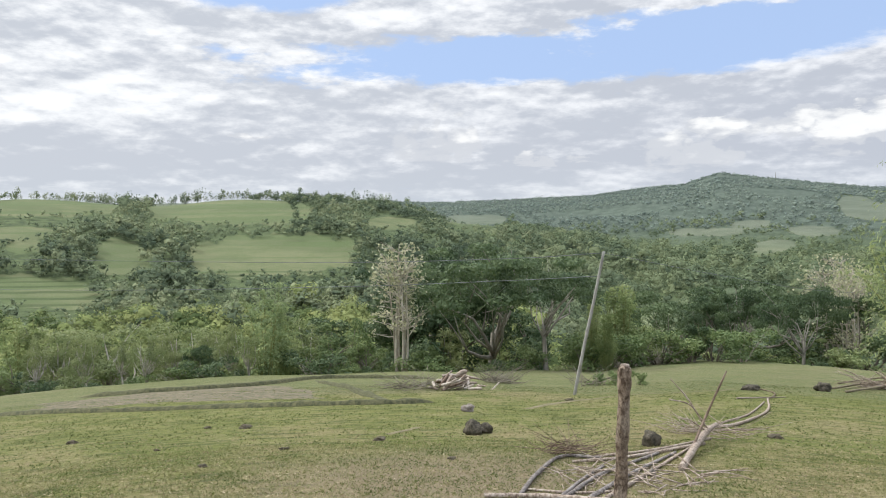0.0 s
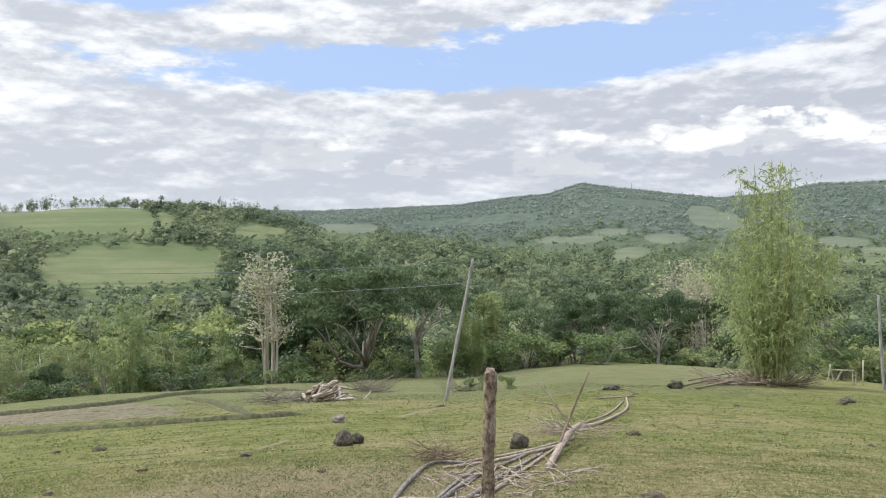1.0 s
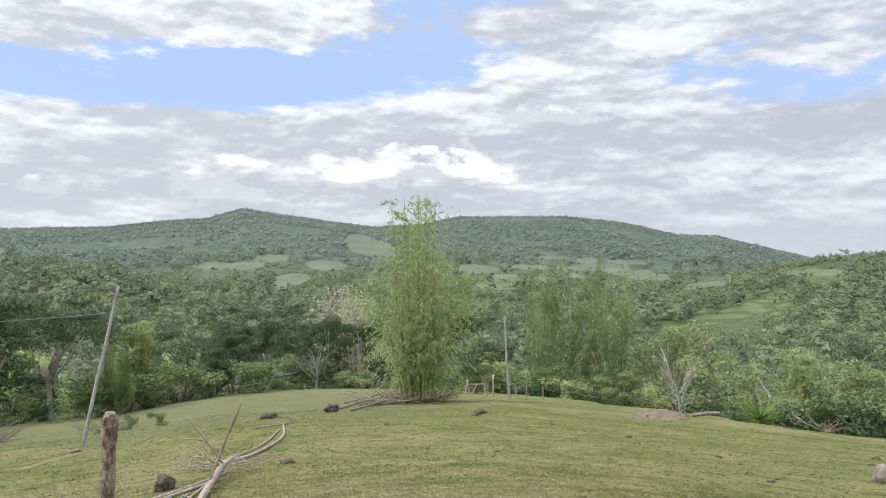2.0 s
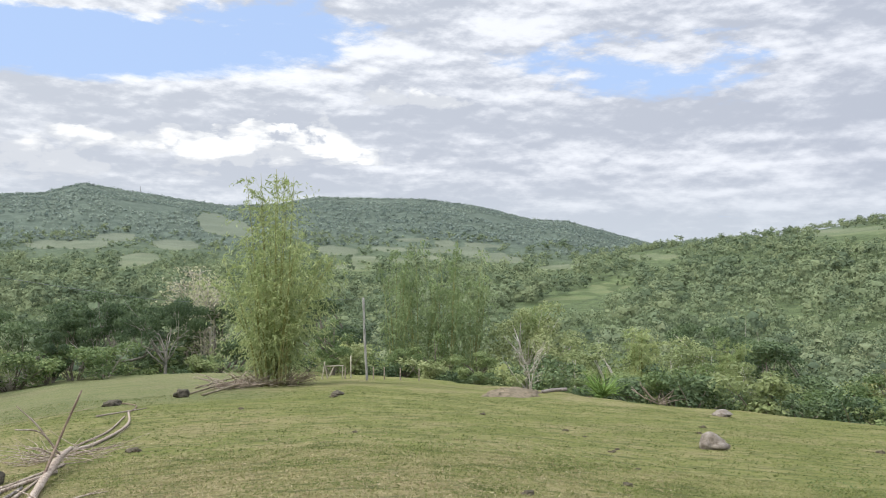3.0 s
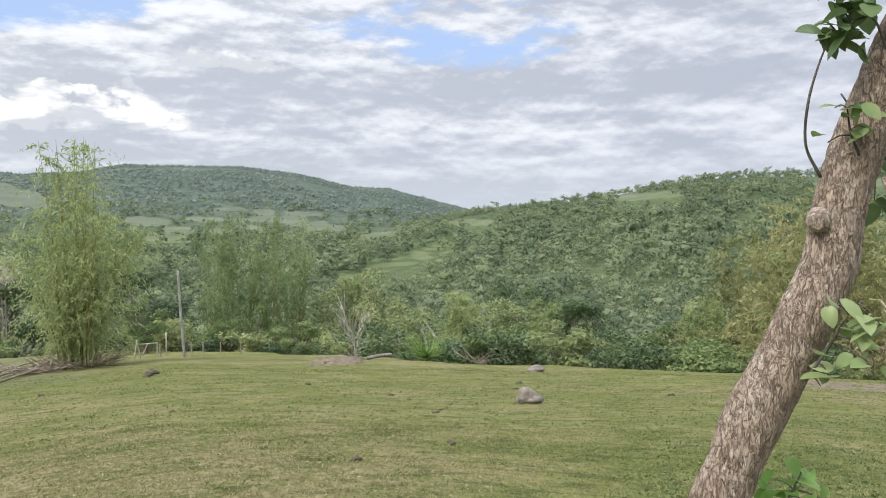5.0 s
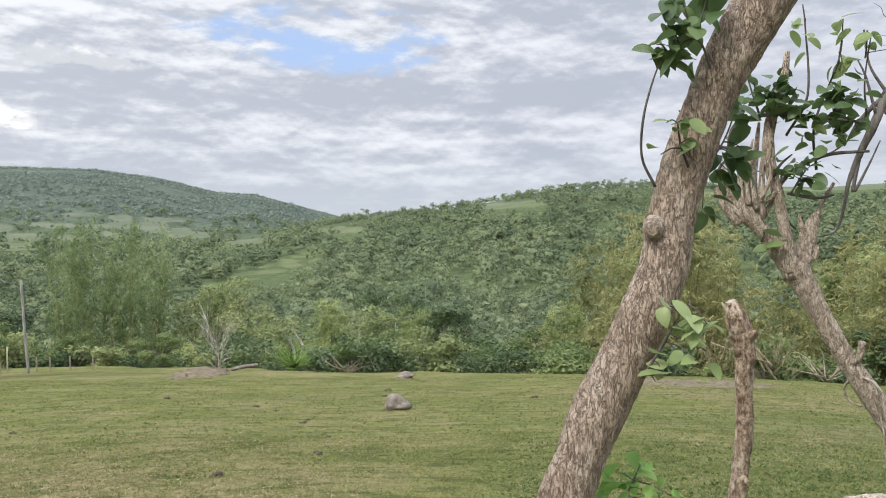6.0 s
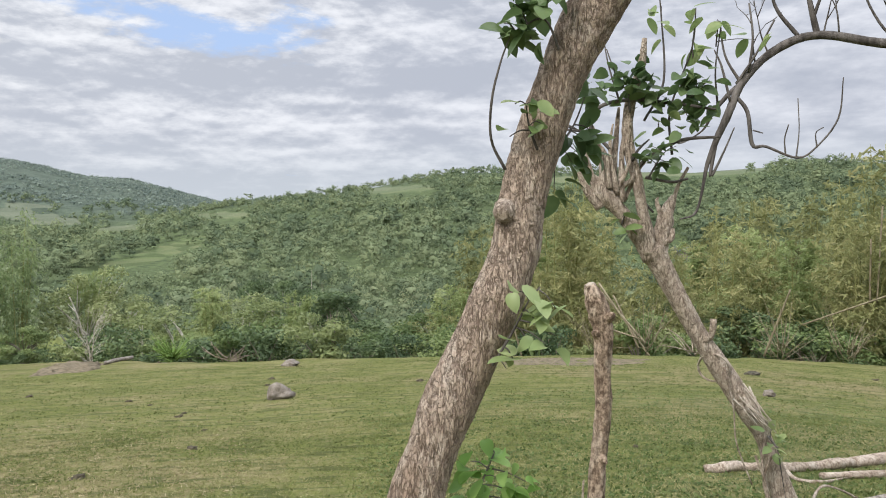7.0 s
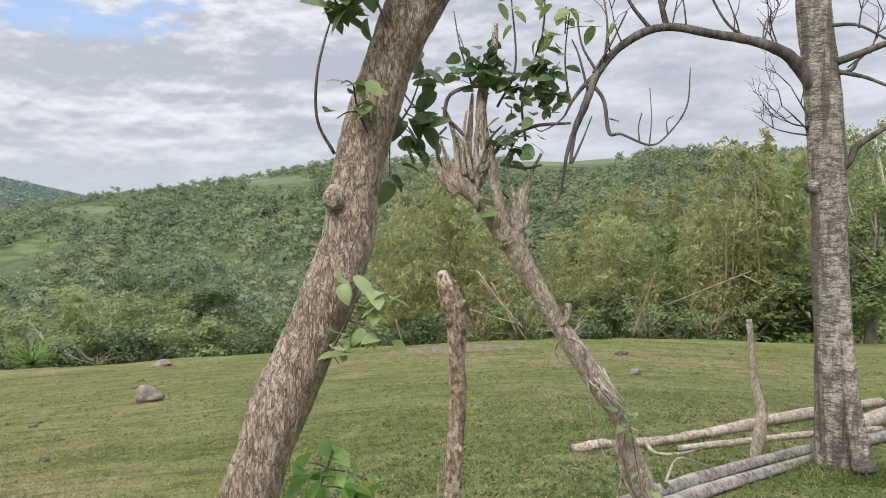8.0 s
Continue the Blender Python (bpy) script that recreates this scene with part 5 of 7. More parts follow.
    sprig(ob, [(2.384, 0.348, 1.142, 0.004), (2.376, 0.295, 1.230, 0.004), (2.387, 0.248, 1.322, 0.002), (2.393, 0.219, 1.357, 0.002)], [(*(2.377, 0.247, 1.288), 2), (*(2.383, 0.216, 1.315), 2), (*(2.390, 0.177, 1.299), 2), (*(2.375, 0.256, 1.223), 2), (*(2.375, 0.203, 1.208), 2), (*(2.367, 0.290, 1.167), 2), (*(2.369, 0.327, 1.217), 1), (*(2.381, 0.275, 1.345), 2), (*(2.363, 0.307, 1.139), 1), (*(2.381, 0.227, 1.265), 1), (*(2.390, 0.179, 1.227), 1)], YOUNG_LEAF, 0.060, rng, spread=0.013)
    sprig(ob, [(2.505, 0.472, 0.556, 0.005), (2.520, 0.421, 0.728, 0.004), (2.533, 0.372, 0.853, 0.002)], [(*(2.514, 0.440, 0.827), 4), (*(2.531, 0.380, 0.846), 4), (*(2.536, 0.360, 0.771), 5), (*(2.520, 0.420, 0.761), 5), (*(2.564, 0.327, 0.725), 4), (*(2.511, 0.451, 0.715), 4), (*(2.535, 0.362, 0.690), 5), (*(2.573, 0.287, 0.758), 4), (*(2.575, 0.274, 0.675), 4)], LUSH_LEAF, 0.06, rng, spread=0.022)
    return ob


def pruned_tree():
    rng = random.Random(9)
    foot = Vector((*(4.570, -0.940, -0.496)[:2], 0))
    foot.z = float(ground_z(foot.x, foot.y))
    ob = base("pruned_tree", foot, "crooked pruned tree with splintered stubs and green sprouts", "tree")
    trunk = [(foot.x, foot.y, foot.z - 0.1, 0.13), (4.581, -0.882, -0.251, 0.094), (4.545, -0.796, -0.019, 0.085), (4.536, -0.719, 0.199, 0.063), (4.514, -0.658, 0.374, 0.054), (4.494, -0.575, 0.522, 0.071), (4.485, -0.453, 0.713, 0.066), (4.462, -0.345, 0.882, 0.060), (4.436, -0.245, 1.064, 0.060), (4.417, -0.160, 1.228, 0.066), (4.397, -0.105, 1.346, 0.083)]
    part("trunk", raw_mesh("trunk", *rough_tube(slim(shifted(trunk, ob), 0.80), rng, 30, 12, 0.09, 9.0, 0.05), STUMP_BARK, True), ob)
    arms = ([(4.397, -0.110, 1.303, 0.072), (4.375, -0.020, 1.435, 0.049), (4.351, 0.068, 1.552, 0.049), (4.337, 0.131, 1.618, 0.054), (4.334, 0.172, 1.681, 0.040), (4.320, 0.213, 1.724, 0.017)],
            [(4.377, -0.090, 1.319, 0.049), (4.356, -0.062, 1.492, 0.037), (4.345, -0.026, 1.691, 0.036), (4.334, 0.018, 1.888, 0.033), (4.324, 0.009, 2.067, 0.031), (4.316, -0.042, 2.242, 0.024), (4.316, -0.061, 2.386, 0.014)],
            [(4.417, -0.118, 1.272, 0.058), (4.427, -0.152, 1.416, 0.055), (4.437, -0.176, 1.531, 0.043), (4.446, -0.212, 1.611, 0.017)],
            [(4.442, -0.344, 0.856, 0.026), (4.419, -0.395, 0.904, 0.021), (4.408, -0.404, 0.984, 0.020)],
            [(4.350, 0.090, 1.595, 0.031), (4.350, 0.086, 1.793, 0.020), (4.351, 0.070, 1.989, 0.013), (4.351, 0.063, 2.058, 0.006)],
            [(4.327, 0.139, 1.624, 0.023), (4.316, 0.151, 1.821, 0.016), (4.303, 0.186, 1.946, 0.011), (4.300, 0.213, 1.988, 0.006)],
            [(4.332, 0.046, 1.580, 0.023), (4.332, 0.048, 1.805, 0.016), (4.333, 0.034, 1.944, 0.009)],
            [(4.309, 0.109, 1.651, 0.017), (4.298, 0.122, 1.805, 0.013), (4.285, 0.164, 1.880, 0.007)], [(4.311, 0.070, 1.622, 0.017), (4.309, 0.105, 1.847, 0.011), (4.310, 0.091, 1.971, 0.006)], [(4.314, 0.171, 1.653, 0.014), (4.301, 0.207, 1.771, 0.011), (4.299, 0.228, 1.850, 0.006)],
            [(4.292, 0.051, 1.677, 0.014), (4.284, 0.009, 1.781, 0.011), (4.283, 0.024, 1.864, 0.007)], [(4.353, 0.033, 1.593, 0.014), (4.355, -0.021, 1.720, 0.011), (4.356, -0.067, 1.783, 0.007)], [(4.437, -0.205, 1.545, 0.013), (4.446, -0.224, 1.646, 0.012), (4.455, -0.278, 1.754, 0.009)],
            [(4.397, -0.105, 1.346, 0.020), (4.377, -0.191, 1.389, 0.017), (4.377, -0.203, 1.446, 0.011)],
            [(4.417, -0.153, 1.503, 0.020), (4.417, -0.125, 1.576, 0.012), (4.417, -0.132, 1.604, 0.006)],
            [(4.336, 0.152, 1.554, 0.031), (4.319, 0.223, 1.654, 0.024), (4.316, 0.260, 1.734, 0.014)],
            [(4.331, 0.073, 1.651, 0.020), (4.324, 0.007, 1.683, 0.017), (4.315, -0.016, 1.718, 0.011)])
    for row in arms:
        part("limb", raw_mesh("limb", *rough_tube(slim(shifted(row, ob), 0.85), rng, 14, 7, 0.14, 16.0, 0.10), STUMP_BARK, True), ob)
    thin = ([(4.281, 0.205, 1.917, 0.010), (4.284, 0.169, 2.045, 0.011), (4.283, 0.020, 2.084, 0.011), (4.297, -0.186, 2.062, 0.010), (4.308, -0.405, 2.023, 0.006)], [(4.249, 0.312, 1.945, 0.006), (4.282, 0.191, 1.925, 0.008), (4.309, 0.105, 1.847, 0.010)],
            [(4.344, 0.002, 1.720, 0.011), (4.357, -0.098, 1.816, 0.010), (4.376, -0.240, 1.886, 0.010), (4.387, -0.423, 1.898, 0.007)], [(4.376, -0.068, 1.705, 0.009), (4.377, -0.195, 1.679, 0.007), (4.395, -0.275, 1.695, 0.006)], [(4.375, -0.024, 1.621, 0.007), (4.397, -0.108, 1.527, 0.006)],
            [(4.346, -0.059, 1.984, 0.007), (4.337, -0.152, 2.173, 0.006), (4.327, -0.138, 2.499, 0.004), (4.327, -0.126, 2.608, 0.003)], [(4.397, -0.197, 1.816, 0.007), (4.397, -0.187, 2.041, 0.006), (4.394, -0.289, 2.344, 0.004), (4.394, -0.305, 2.535, 0.003)],
            [(4.331, 0.064, 2.098, 0.006), (4.328, 0.117, 2.279, 0.004), (4.326, 0.146, 2.458, 0.003)], [(4.331, 0.076, 2.208, 0.004), (4.328, 0.124, 2.347, 0.003)], [(4.388, -0.411, 2.047, 0.006), (4.389, -0.399, 2.227, 0.004), (4.387, -0.423, 2.446, 0.003)], [(4.253, 0.434, 2.127, 0.004), (4.264, 0.355, 2.003, 0.006), (4.288, 0.233, 1.927, 0.006)],
            [(4.329, 0.229, 1.683, 0.011), (4.317, 0.247, 1.823, 0.009), (4.322, 0.195, 1.892, 0.006)], [(4.314, -0.001, 1.783, 0.008), (4.315, -0.035, 1.843, 0.007), (4.317, -0.086, 1.891, 0.004)])
    for row in thin:
        part("twig", tube_mesh("twig", shifted(row, ob), TWIG_BARK, segs=6, steps=6), ob)
    splinter = [tube(shifted([(*(np.array((4.435, -0.558, 0.596)) + np.array([rng.gauss(0, .02), rng.gauss(0, .02), rng.gauss(0, .025)])), 0.005), (*(np.array((4.422, -0.670, 0.440)) + np.array([rng.gauss(0, .03), rng.gauss(0, .02), rng.gauss(0.0, .02)])), 0.002)], ob), 4, 2) for _ in range(44)]
    tagged(part("torn_wood", raw_mesh("torn_wood", *joined(splinter), TORN_WOOD, True), ob, "pale torn splinters"), kind="stuff")
    a = Vector((4.468, -0.411, 0.726)) - ob.location
    ring = [(a.x + 0.085 * math.cos(k) * 0.5, a.y + 0.085 * math.cos(k) * 0.85 - 0.0, a.z + 0.078 * math.sin(k), 0.006) for k in np.linspace(0, 2 * math.pi, 12)]
    part("rope", tube_mesh("rope", [(x - 0.04 * math.sin(t * 0.57), y, z, r) for t, (x, y, z, r) in enumerate(ring)], DRY_WOOD, segs=6, steps=3), ob, "white rope tied round the trunk")
    for row in ([(4.385, -0.454, 0.749, 0.006), (4.381, -0.500, 0.545, 0.004), (4.379, -0.516, 0.369, 0.004), (4.391, -0.593, 0.158, 0.004)], [(4.419, -0.611, 0.298, 0.007), (4.412, -0.667, 0.122, 0.007), (4.416, -0.637, -0.091, 0.006)], [(4.438, -0.700, 0.322, 0.007), (4.424, -0.654, 0.147, 0.007), (4.410, -0.751, -0.086, 0.006)], [(4.464, -0.661, 0.389, 0.007), (4.425, -0.646, 0.237, 0.007), (4.418, -0.696, 0.030, 0.006)]):
        part("vine", tube_mesh("vine", shifted(row, ob), DRY_WOOD, segs=5, steps=5), ob)
    heads = (([(4.294, 0.008, 2.022, 0.006), (4.274, 0.018, 2.170, 0.004)], [(*(4.251, 0.071, 2.209), 5), (*(4.255, -0.011, 2.219), 6), (*(4.266, -0.078, 2.186), 6), (*(4.248, 0.122, 2.142), 6), (*(4.253, 0.032, 2.140), 7), (*(4.266, -0.063, 2.111), 6), (*(4.277, -0.131, 2.083), 5)], DEEP_LEAF, 0.068),
             ([(4.317, -0.200, 2.045, 0.006), (4.313, -0.311, 2.109, 0.004)], [(*(4.316, -0.229, 2.153), 6), (*(4.314, -0.298, 2.178), 6), (*(4.311, -0.366, 2.166), 6), (*(4.315, -0.269, 2.083), 6), (*(4.311, -0.351, 2.080), 5), (*(4.311, -0.364, 1.998), 3), (*(4.315, -0.276, 1.979), 3), (*(4.317, -0.199, 2.004), 3)], DEEP_LEAF, 0.072),
             ([(4.337, -0.083, 1.703, 0.006), (4.327, -0.146, 1.813, 0.004)], [(*(4.317, -0.100, 1.855), 4), (*(4.317, -0.155, 1.812), 5), (*(4.317, -0.182, 1.756), 4), (*(4.317, -0.112, 1.763), 3), (*(4.316, -0.057, 1.801), 3), (*(4.316, -0.211, 1.852), 3)], DEEP_LEAF, 0.068),
             ([(4.327, -0.138, 2.499, 0.004), (4.327, -0.138, 2.540, 0.003)], [(*(4.317, -0.138, 2.492), 4)], SPROUT_LEAF, 0.07), ([(4.394, -0.294, 2.288, 0.004), (4.394, -0.289, 2.357, 0.003)], [(*(4.374, -0.288, 2.334), 4), (*(4.374, -0.304, 2.470), 3)], SPROUT_LEAF, 0.08), ([(4.389, -0.400, 2.338, 0.004), (4.388, -0.410, 2.461, 0.003)], [(*(4.369, -0.400, 2.457), 4), (*(4.373, -0.578, 2.360), 3)], SPROUT_LEAF, 0.075),
             ([(4.332, 0.049, 1.466, 0.004), (4.313, 0.033, 1.509, 0.003)], [(*(4.292, 0.046, 1.504), 4)], SPROUT_LEAF, 0.07), ([(4.337, -0.129, 1.925, 0.004), (4.317, -0.129, 1.965, 0.003)], [(*(4.297, -0.129, 1.963), 3)], SPROUT_LEAF, 0.07), ([(4.412, -0.668, 0.404, 0.006), (4.357, -0.703, 0.363, 0.004)], [(*(4.361, -0.675, 0.449), 3), (*(4.356, -0.711, 0.363), 4), (*(4.368, -0.759, 0.021), 3)], SPROUT_LEAF, 0.06))
    for row, spots, mat, size in heads:
        sprig(ob, row, spots, mat, size, rng, spread=0.035)
    return ob


def ringed_tree():
    rng = random.Random(2)
    foot = Vector((*(7.247, -2.924, -0.940)[:2], 0))
    foot.z = float(ground_z(foot.x, foot.y))
    ob = base("ringed_tree", foot, "straight grey tree with cracked ringed bark and leafless branches", "tree")
    pts = [(foot.x, foot.y, foot.z - 0.15, 0.36), (7.251, -2.915, -0.876, 0.251), (7.242, -2.884, -0.598, 0.208), (7.224, -2.848, -0.197, 0.183), (7.235, -2.820, 0.438, 0.166), (7.246, -2.793, 1.019, 0.158), (7.251, -2.778, 1.546, 0.158), (7.263, -2.748, 2.069, 0.167), (7.281, -2.702, 2.590, 0.160), (7.297, -2.658, 3.015, 0.152), (7.308, -2.628, 3.483, 0.144), (7.320, -2.596, 4.312, 0.127), (7.335, -2.553, 5.310, 0.101), (7.345, -2.526, 6.068, 0.044)]
    part("trunk", raw_mesh("trunk", *rough_tube(slim(shifted(pts, ob), 0.90), rng, 36, 12, 0.04, 4.0, 0.03), RING_BARK, True), ob)
    part("root", raw_mesh("root", *rough_tube(shifted([(7.108, -2.869, 0.459, 0.046), (7.042, -2.895, -0.101, 0.061), (6.972, -2.932, -0.559, 0.081), (6.905, -2.960, -0.797, 0.091)], ob), rng, 14, 6, 0.1, 6.0), RING_BARK, True), ob)
    part("knot", raw_mesh("knot", *rough_tube(shifted([(7.222, -2.717, 1.524, 0.073), (7.207, -2.615, 1.559, 0.056), (7.190, -2.572, 1.579, 0.026)], ob), rng, 10, 4, 0.1, 8.0), RING_BARK, True), ob)
    big = [(7.270, -2.760, 2.180, 0.030), (7.240, -2.660, 2.330, 0.066), (7.198, -2.510, 2.540, 0.066), (7.138, -2.356, 2.663, 0.058), (7.114, -2.100, 2.760, 0.051), (7.087, -1.822, 2.812, 0.045), (7.072, -1.432, 2.890, 0.043), (7.066, -1.179, 2.835, 0.042), (7.045, -0.968, 2.687, 0.042), (7.012, -0.824, 2.502, 0.042), (6.970, -0.740, 2.292, 0.040), (6.978, -0.646, 2.072, 0.033), (6.983, -0.574, 1.855, 0.021), (6.985, -0.539, 1.644, 0.014), (6.988, -0.486, 1.480, 0.012), (6.993, -0.367, 1.434, 0.007)]
    part("limb", raw_mesh("limb", *rough_tube(slim(shifted(big, ob), 0.80), rng, 14, 8, 0.1, 9.0), TWIG_BARK, True), ob)
    side = ([(7.058, -0.862, 2.554, 0.023), (7.021, -0.732, 2.437, 0.021), (6.980, -0.620, 2.297, 0.016), (6.985, -0.540, 2.160, 0.009), (6.993, -0.375, 2.063, 0.007), (6.995, -0.305, 2.098, 0.005)], [(6.997, -0.795, 2.430, 0.016), (6.956, -0.880, 2.290, 0.016), (6.951, -0.920, 2.030, 0.016), (6.938, -1.019, 2.012, 0.011), (6.904, -1.240, 1.916, 0.009), (6.880, -1.371, 1.988, 0.007), (6.850, -1.521, 2.207, 0.007), (6.843, -1.550, 2.518, 0.004)],
            [(6.917, -1.161, 1.942, 0.007), (6.918, -1.153, 2.066, 0.005), (6.914, -1.180, 2.179, 0.005)], [(6.905, -1.236, 1.911, 0.007), (6.902, -1.254, 2.130, 0.004), (6.904, -1.242, 2.381, 0.004)], [(6.878, -1.380, 1.988, 0.007), (6.880, -1.371, 2.102, 0.004), (6.870, -1.423, 2.144, 0.004)], [(6.950, -0.921, 2.145, 0.007), (6.941, -0.997, 2.119, 0.005)], [(6.978, -0.646, 2.063, 0.016), (6.981, -0.606, 1.784, 0.014), (6.973, -0.700, 1.968, 0.009), (6.965, -0.784, 2.174, 0.005)], [(7.076, -1.410, 2.892, 0.027), (7.063, -1.371, 3.042, 0.023), (7.053, -1.315, 3.292, 0.016)], [(7.063, -1.371, 3.019, 0.016), (7.052, -1.428, 3.196, 0.011)], [(7.061, -1.270, 2.885, 0.018), (7.066, -1.111, 3.100, 0.014), (7.076, -1.044, 3.312, 0.009)], [(7.114, -2.100, 2.760, 0.013), (7.161, -1.932, 2.901, 0.011), (7.193, -1.811, 3.122, 0.009), (7.206, -1.758, 3.312, 0.007)],
            [(7.012, -0.824, 2.549, 0.014), (6.973, -0.707, 2.754, 0.009), (6.976, -0.664, 3.030, 0.007)], [(7.004, -0.893, 2.614, 0.014), (6.951, -0.912, 2.878, 0.009), (6.955, -0.882, 3.151, 0.007)], [(7.014, -0.801, 2.527, 0.014), (6.949, -0.933, 2.740, 0.009), (6.931, -1.068, 3.002, 0.007)], [(6.969, -0.750, 2.384, 0.012), (6.975, -0.683, 2.663, 0.009), (6.979, -0.625, 2.804, 0.005)],
            [(7.273, -2.723, 2.551, 0.034), (7.165, -2.860, 2.588, 0.033), (7.110, -2.990, 2.633, 0.029), (7.038, -3.153, 2.689, 0.024), (6.914, -3.409, 2.764, 0.015)], [(7.273, -2.723, 2.532, 0.019), (7.157, -2.880, 2.471, 0.019), (7.093, -3.031, 2.411, 0.014), (6.994, -3.248, 2.277, 0.010)], [(7.289, -2.679, 2.873, 0.017), (7.197, -2.779, 2.872, 0.017), (7.128, -2.950, 2.850, 0.012), (7.047, -3.135, 2.714, 0.010)], [(7.253, -2.774, 1.594, 0.034), (7.153, -2.890, 1.730, 0.033), (7.130, -2.945, 1.858, 0.029), (7.082, -3.056, 1.953, 0.024), (6.976, -3.285, 2.117, 0.016)], [(7.265, -2.743, 2.469, 0.017), (7.149, -2.899, 2.492, 0.017), (7.126, -2.954, 2.578, 0.012), (7.063, -3.099, 2.696, 0.006)])
    for row in side:
        part("branch", tube_mesh("branch", shifted(row, ob), TWIG_BARK, segs=6, steps=6), ob)
    for start, way, n in (((7.152, -2.316, 2.676), (-.1, .5, .8), 2), ((7.138, -2.017, 2.796), (.0, .3, .9), 2), ((7.229, -2.600, 2.050), (-.3, .8, .3), 3), ((7.229, -2.600, 2.020), (-.2, .7, .6), 3), ((7.229, -2.590, 1.980), (-.25, .8, .15), 3), ((7.232, -2.610, 2.120), (-.1, .5, .8), 2), ((7.10, -1.95, 2.80), (0, .15, 1), 2), ((7.125, -2.20, 2.735), (0, -.1, 1), 2), ((7.14, -2.33, 2.68), (0, .2, 1), 2), ((7.07, -1.45, 2.885), (0, -.2, 1), 2), ((7.05, -1.05, 2.75), (0, .3, 1), 2), ((7.137, -2.198, 2.747), (0, -.4, .9), 2), ((7.094, -3.028, 2.615), (0, -.3, .9), 2), ((7.050, -3.128, 2.692), (0, -.5, .8), 2), ((7.157, -2.880, 2.517), (0, -.5, .5), 2), ((7.065, -1.567, 2.873), (0, .2, .9), 1), ((7.127, -2.951, 2.828), (0, -.2, 1), 2), ((7.048, -0.945, 2.689), (0, .1, 1), 2)):
        got = []
        twigs(rng, Vector(start) - ob.location, Vector(way).normalized(), 0.32, 0.008, n, got)
        part("twig", raw_mesh("twig", *joined(got), TWIG_BARK, True), ob)
    return ob


def post(name, points, mat, label, segs=16, amp=0.14, scale=14.0, category="post", seed=1, capped=False):
    """An upright stake or post, from its foot in the ground to its cut top."""
    p0 = points[-1]
    foot = Vector((p0[0], p0[1], float(ground_z(p0[0], p0[1]))))
    ob = base(name, foot, label, category)
    pts = list(points) + ([(foot.x, foot.y, foot.z - 0.2, p0[3])] if p0[2] > foot.z else [])
    part("shaft", raw_mesh("shaft", *rough_tube(shifted(pts, ob), random.Random(seed), segs, 8, amp, scale, 0.07), mat, True), ob)
    if capped:
        a, b = Vector(pts[0][:3]) - ob.location, Vector(pts[1][:3]) - ob.location
        up = (a - b).normalized()
        part("sawn_end", tube_mesh("sawn_end", [(*(a - up * 0.004), pts[0][3] * 0.93), (*(a + up * 0.007), pts[0][3] * 0.86)], DRY_WOOD, segs=14, steps=2), ob, "pale sawn end")
    return ob


leaning_tree()
pruned_tree()
ringed_tree()
post("stake", [(3.582, 0.161, 1.237, 0.025), (3.584, 0.144, 1.188, 0.041), (3.586, 0.122, 1.118, 0.046), (3.587, 0.106, 1.035, 0.041), (3.587, 0.109, 0.871, 0.036), (3.587, 0.105, 0.729, 0.036), (3.585, 0.124, 0.514, 0.034), (3.584, 0.136, 0.292, 0.036), (3.583, 0.146, 0.005, 0.037)], STAKE_BARK, "thick knobbly wooden fence stake with a sawn top", seed=3, capped=True)
stake_ob = bpy.data.objects["stake"]
for row in ([(3.568, 0.089, 1.104, 0.027), (3.550, 0.069, 1.116, 0.017), (3.540, 0.061, 1.121, 0.007)], [(3.565, 0.127, 1.035, 0.025), (3.544, 0.139, 1.043, 0.015), (3.533, 0.145, 1.050, 0.006)], [(3.566, 0.110, 0.516, 0.021), (3.548, 0.095, 0.504, 0.012), (3.538, 0.090, 0.500, 0.005)]):
    part("knot", raw_mesh("knot", *rough_tube(shifted(row, stake_ob), random.Random(5), 10, 4, 0.15, 30.0), STAKE_BARK, True), stake_ob)
post("stick", [(7.500, -2.207, 0.369, 0.026), (7.492, -2.231, 0.144, 0.030), (7.484, -2.260, -0.214, 0.035), (7.467, -2.315, -0.442, 0.051), (7.423, -2.288, -0.610, 0.055), (7.385, -2.240, -0.867, 0.050)], STUMP_BARK, "crooked pale stick standing by the logs", 12, seed=5)
post("fence_post", [(0.808, 3.459, 0.994, 0.023), (0.807, 3.459, 0.964, 0.032), (0.803, 3.460, 0.845, 0.030), (0.796, 3.461, 0.658, 0.029), (0.785, 3.464, 0.330, 0.031), (0.770, 3.467, -0.096, 0.034)], POST_BARK, "brown weathered wooden fence post", 20, 0.22, 26.0, seed=7, capped=True)
post("dry_stalk", [(3.380, 0.172, 0.482, 0.004), (3.379, 0.176, 0.335, 0.005)], DRY_WOOD, "thin dry stalk standing in the grass", 6, 0.02)

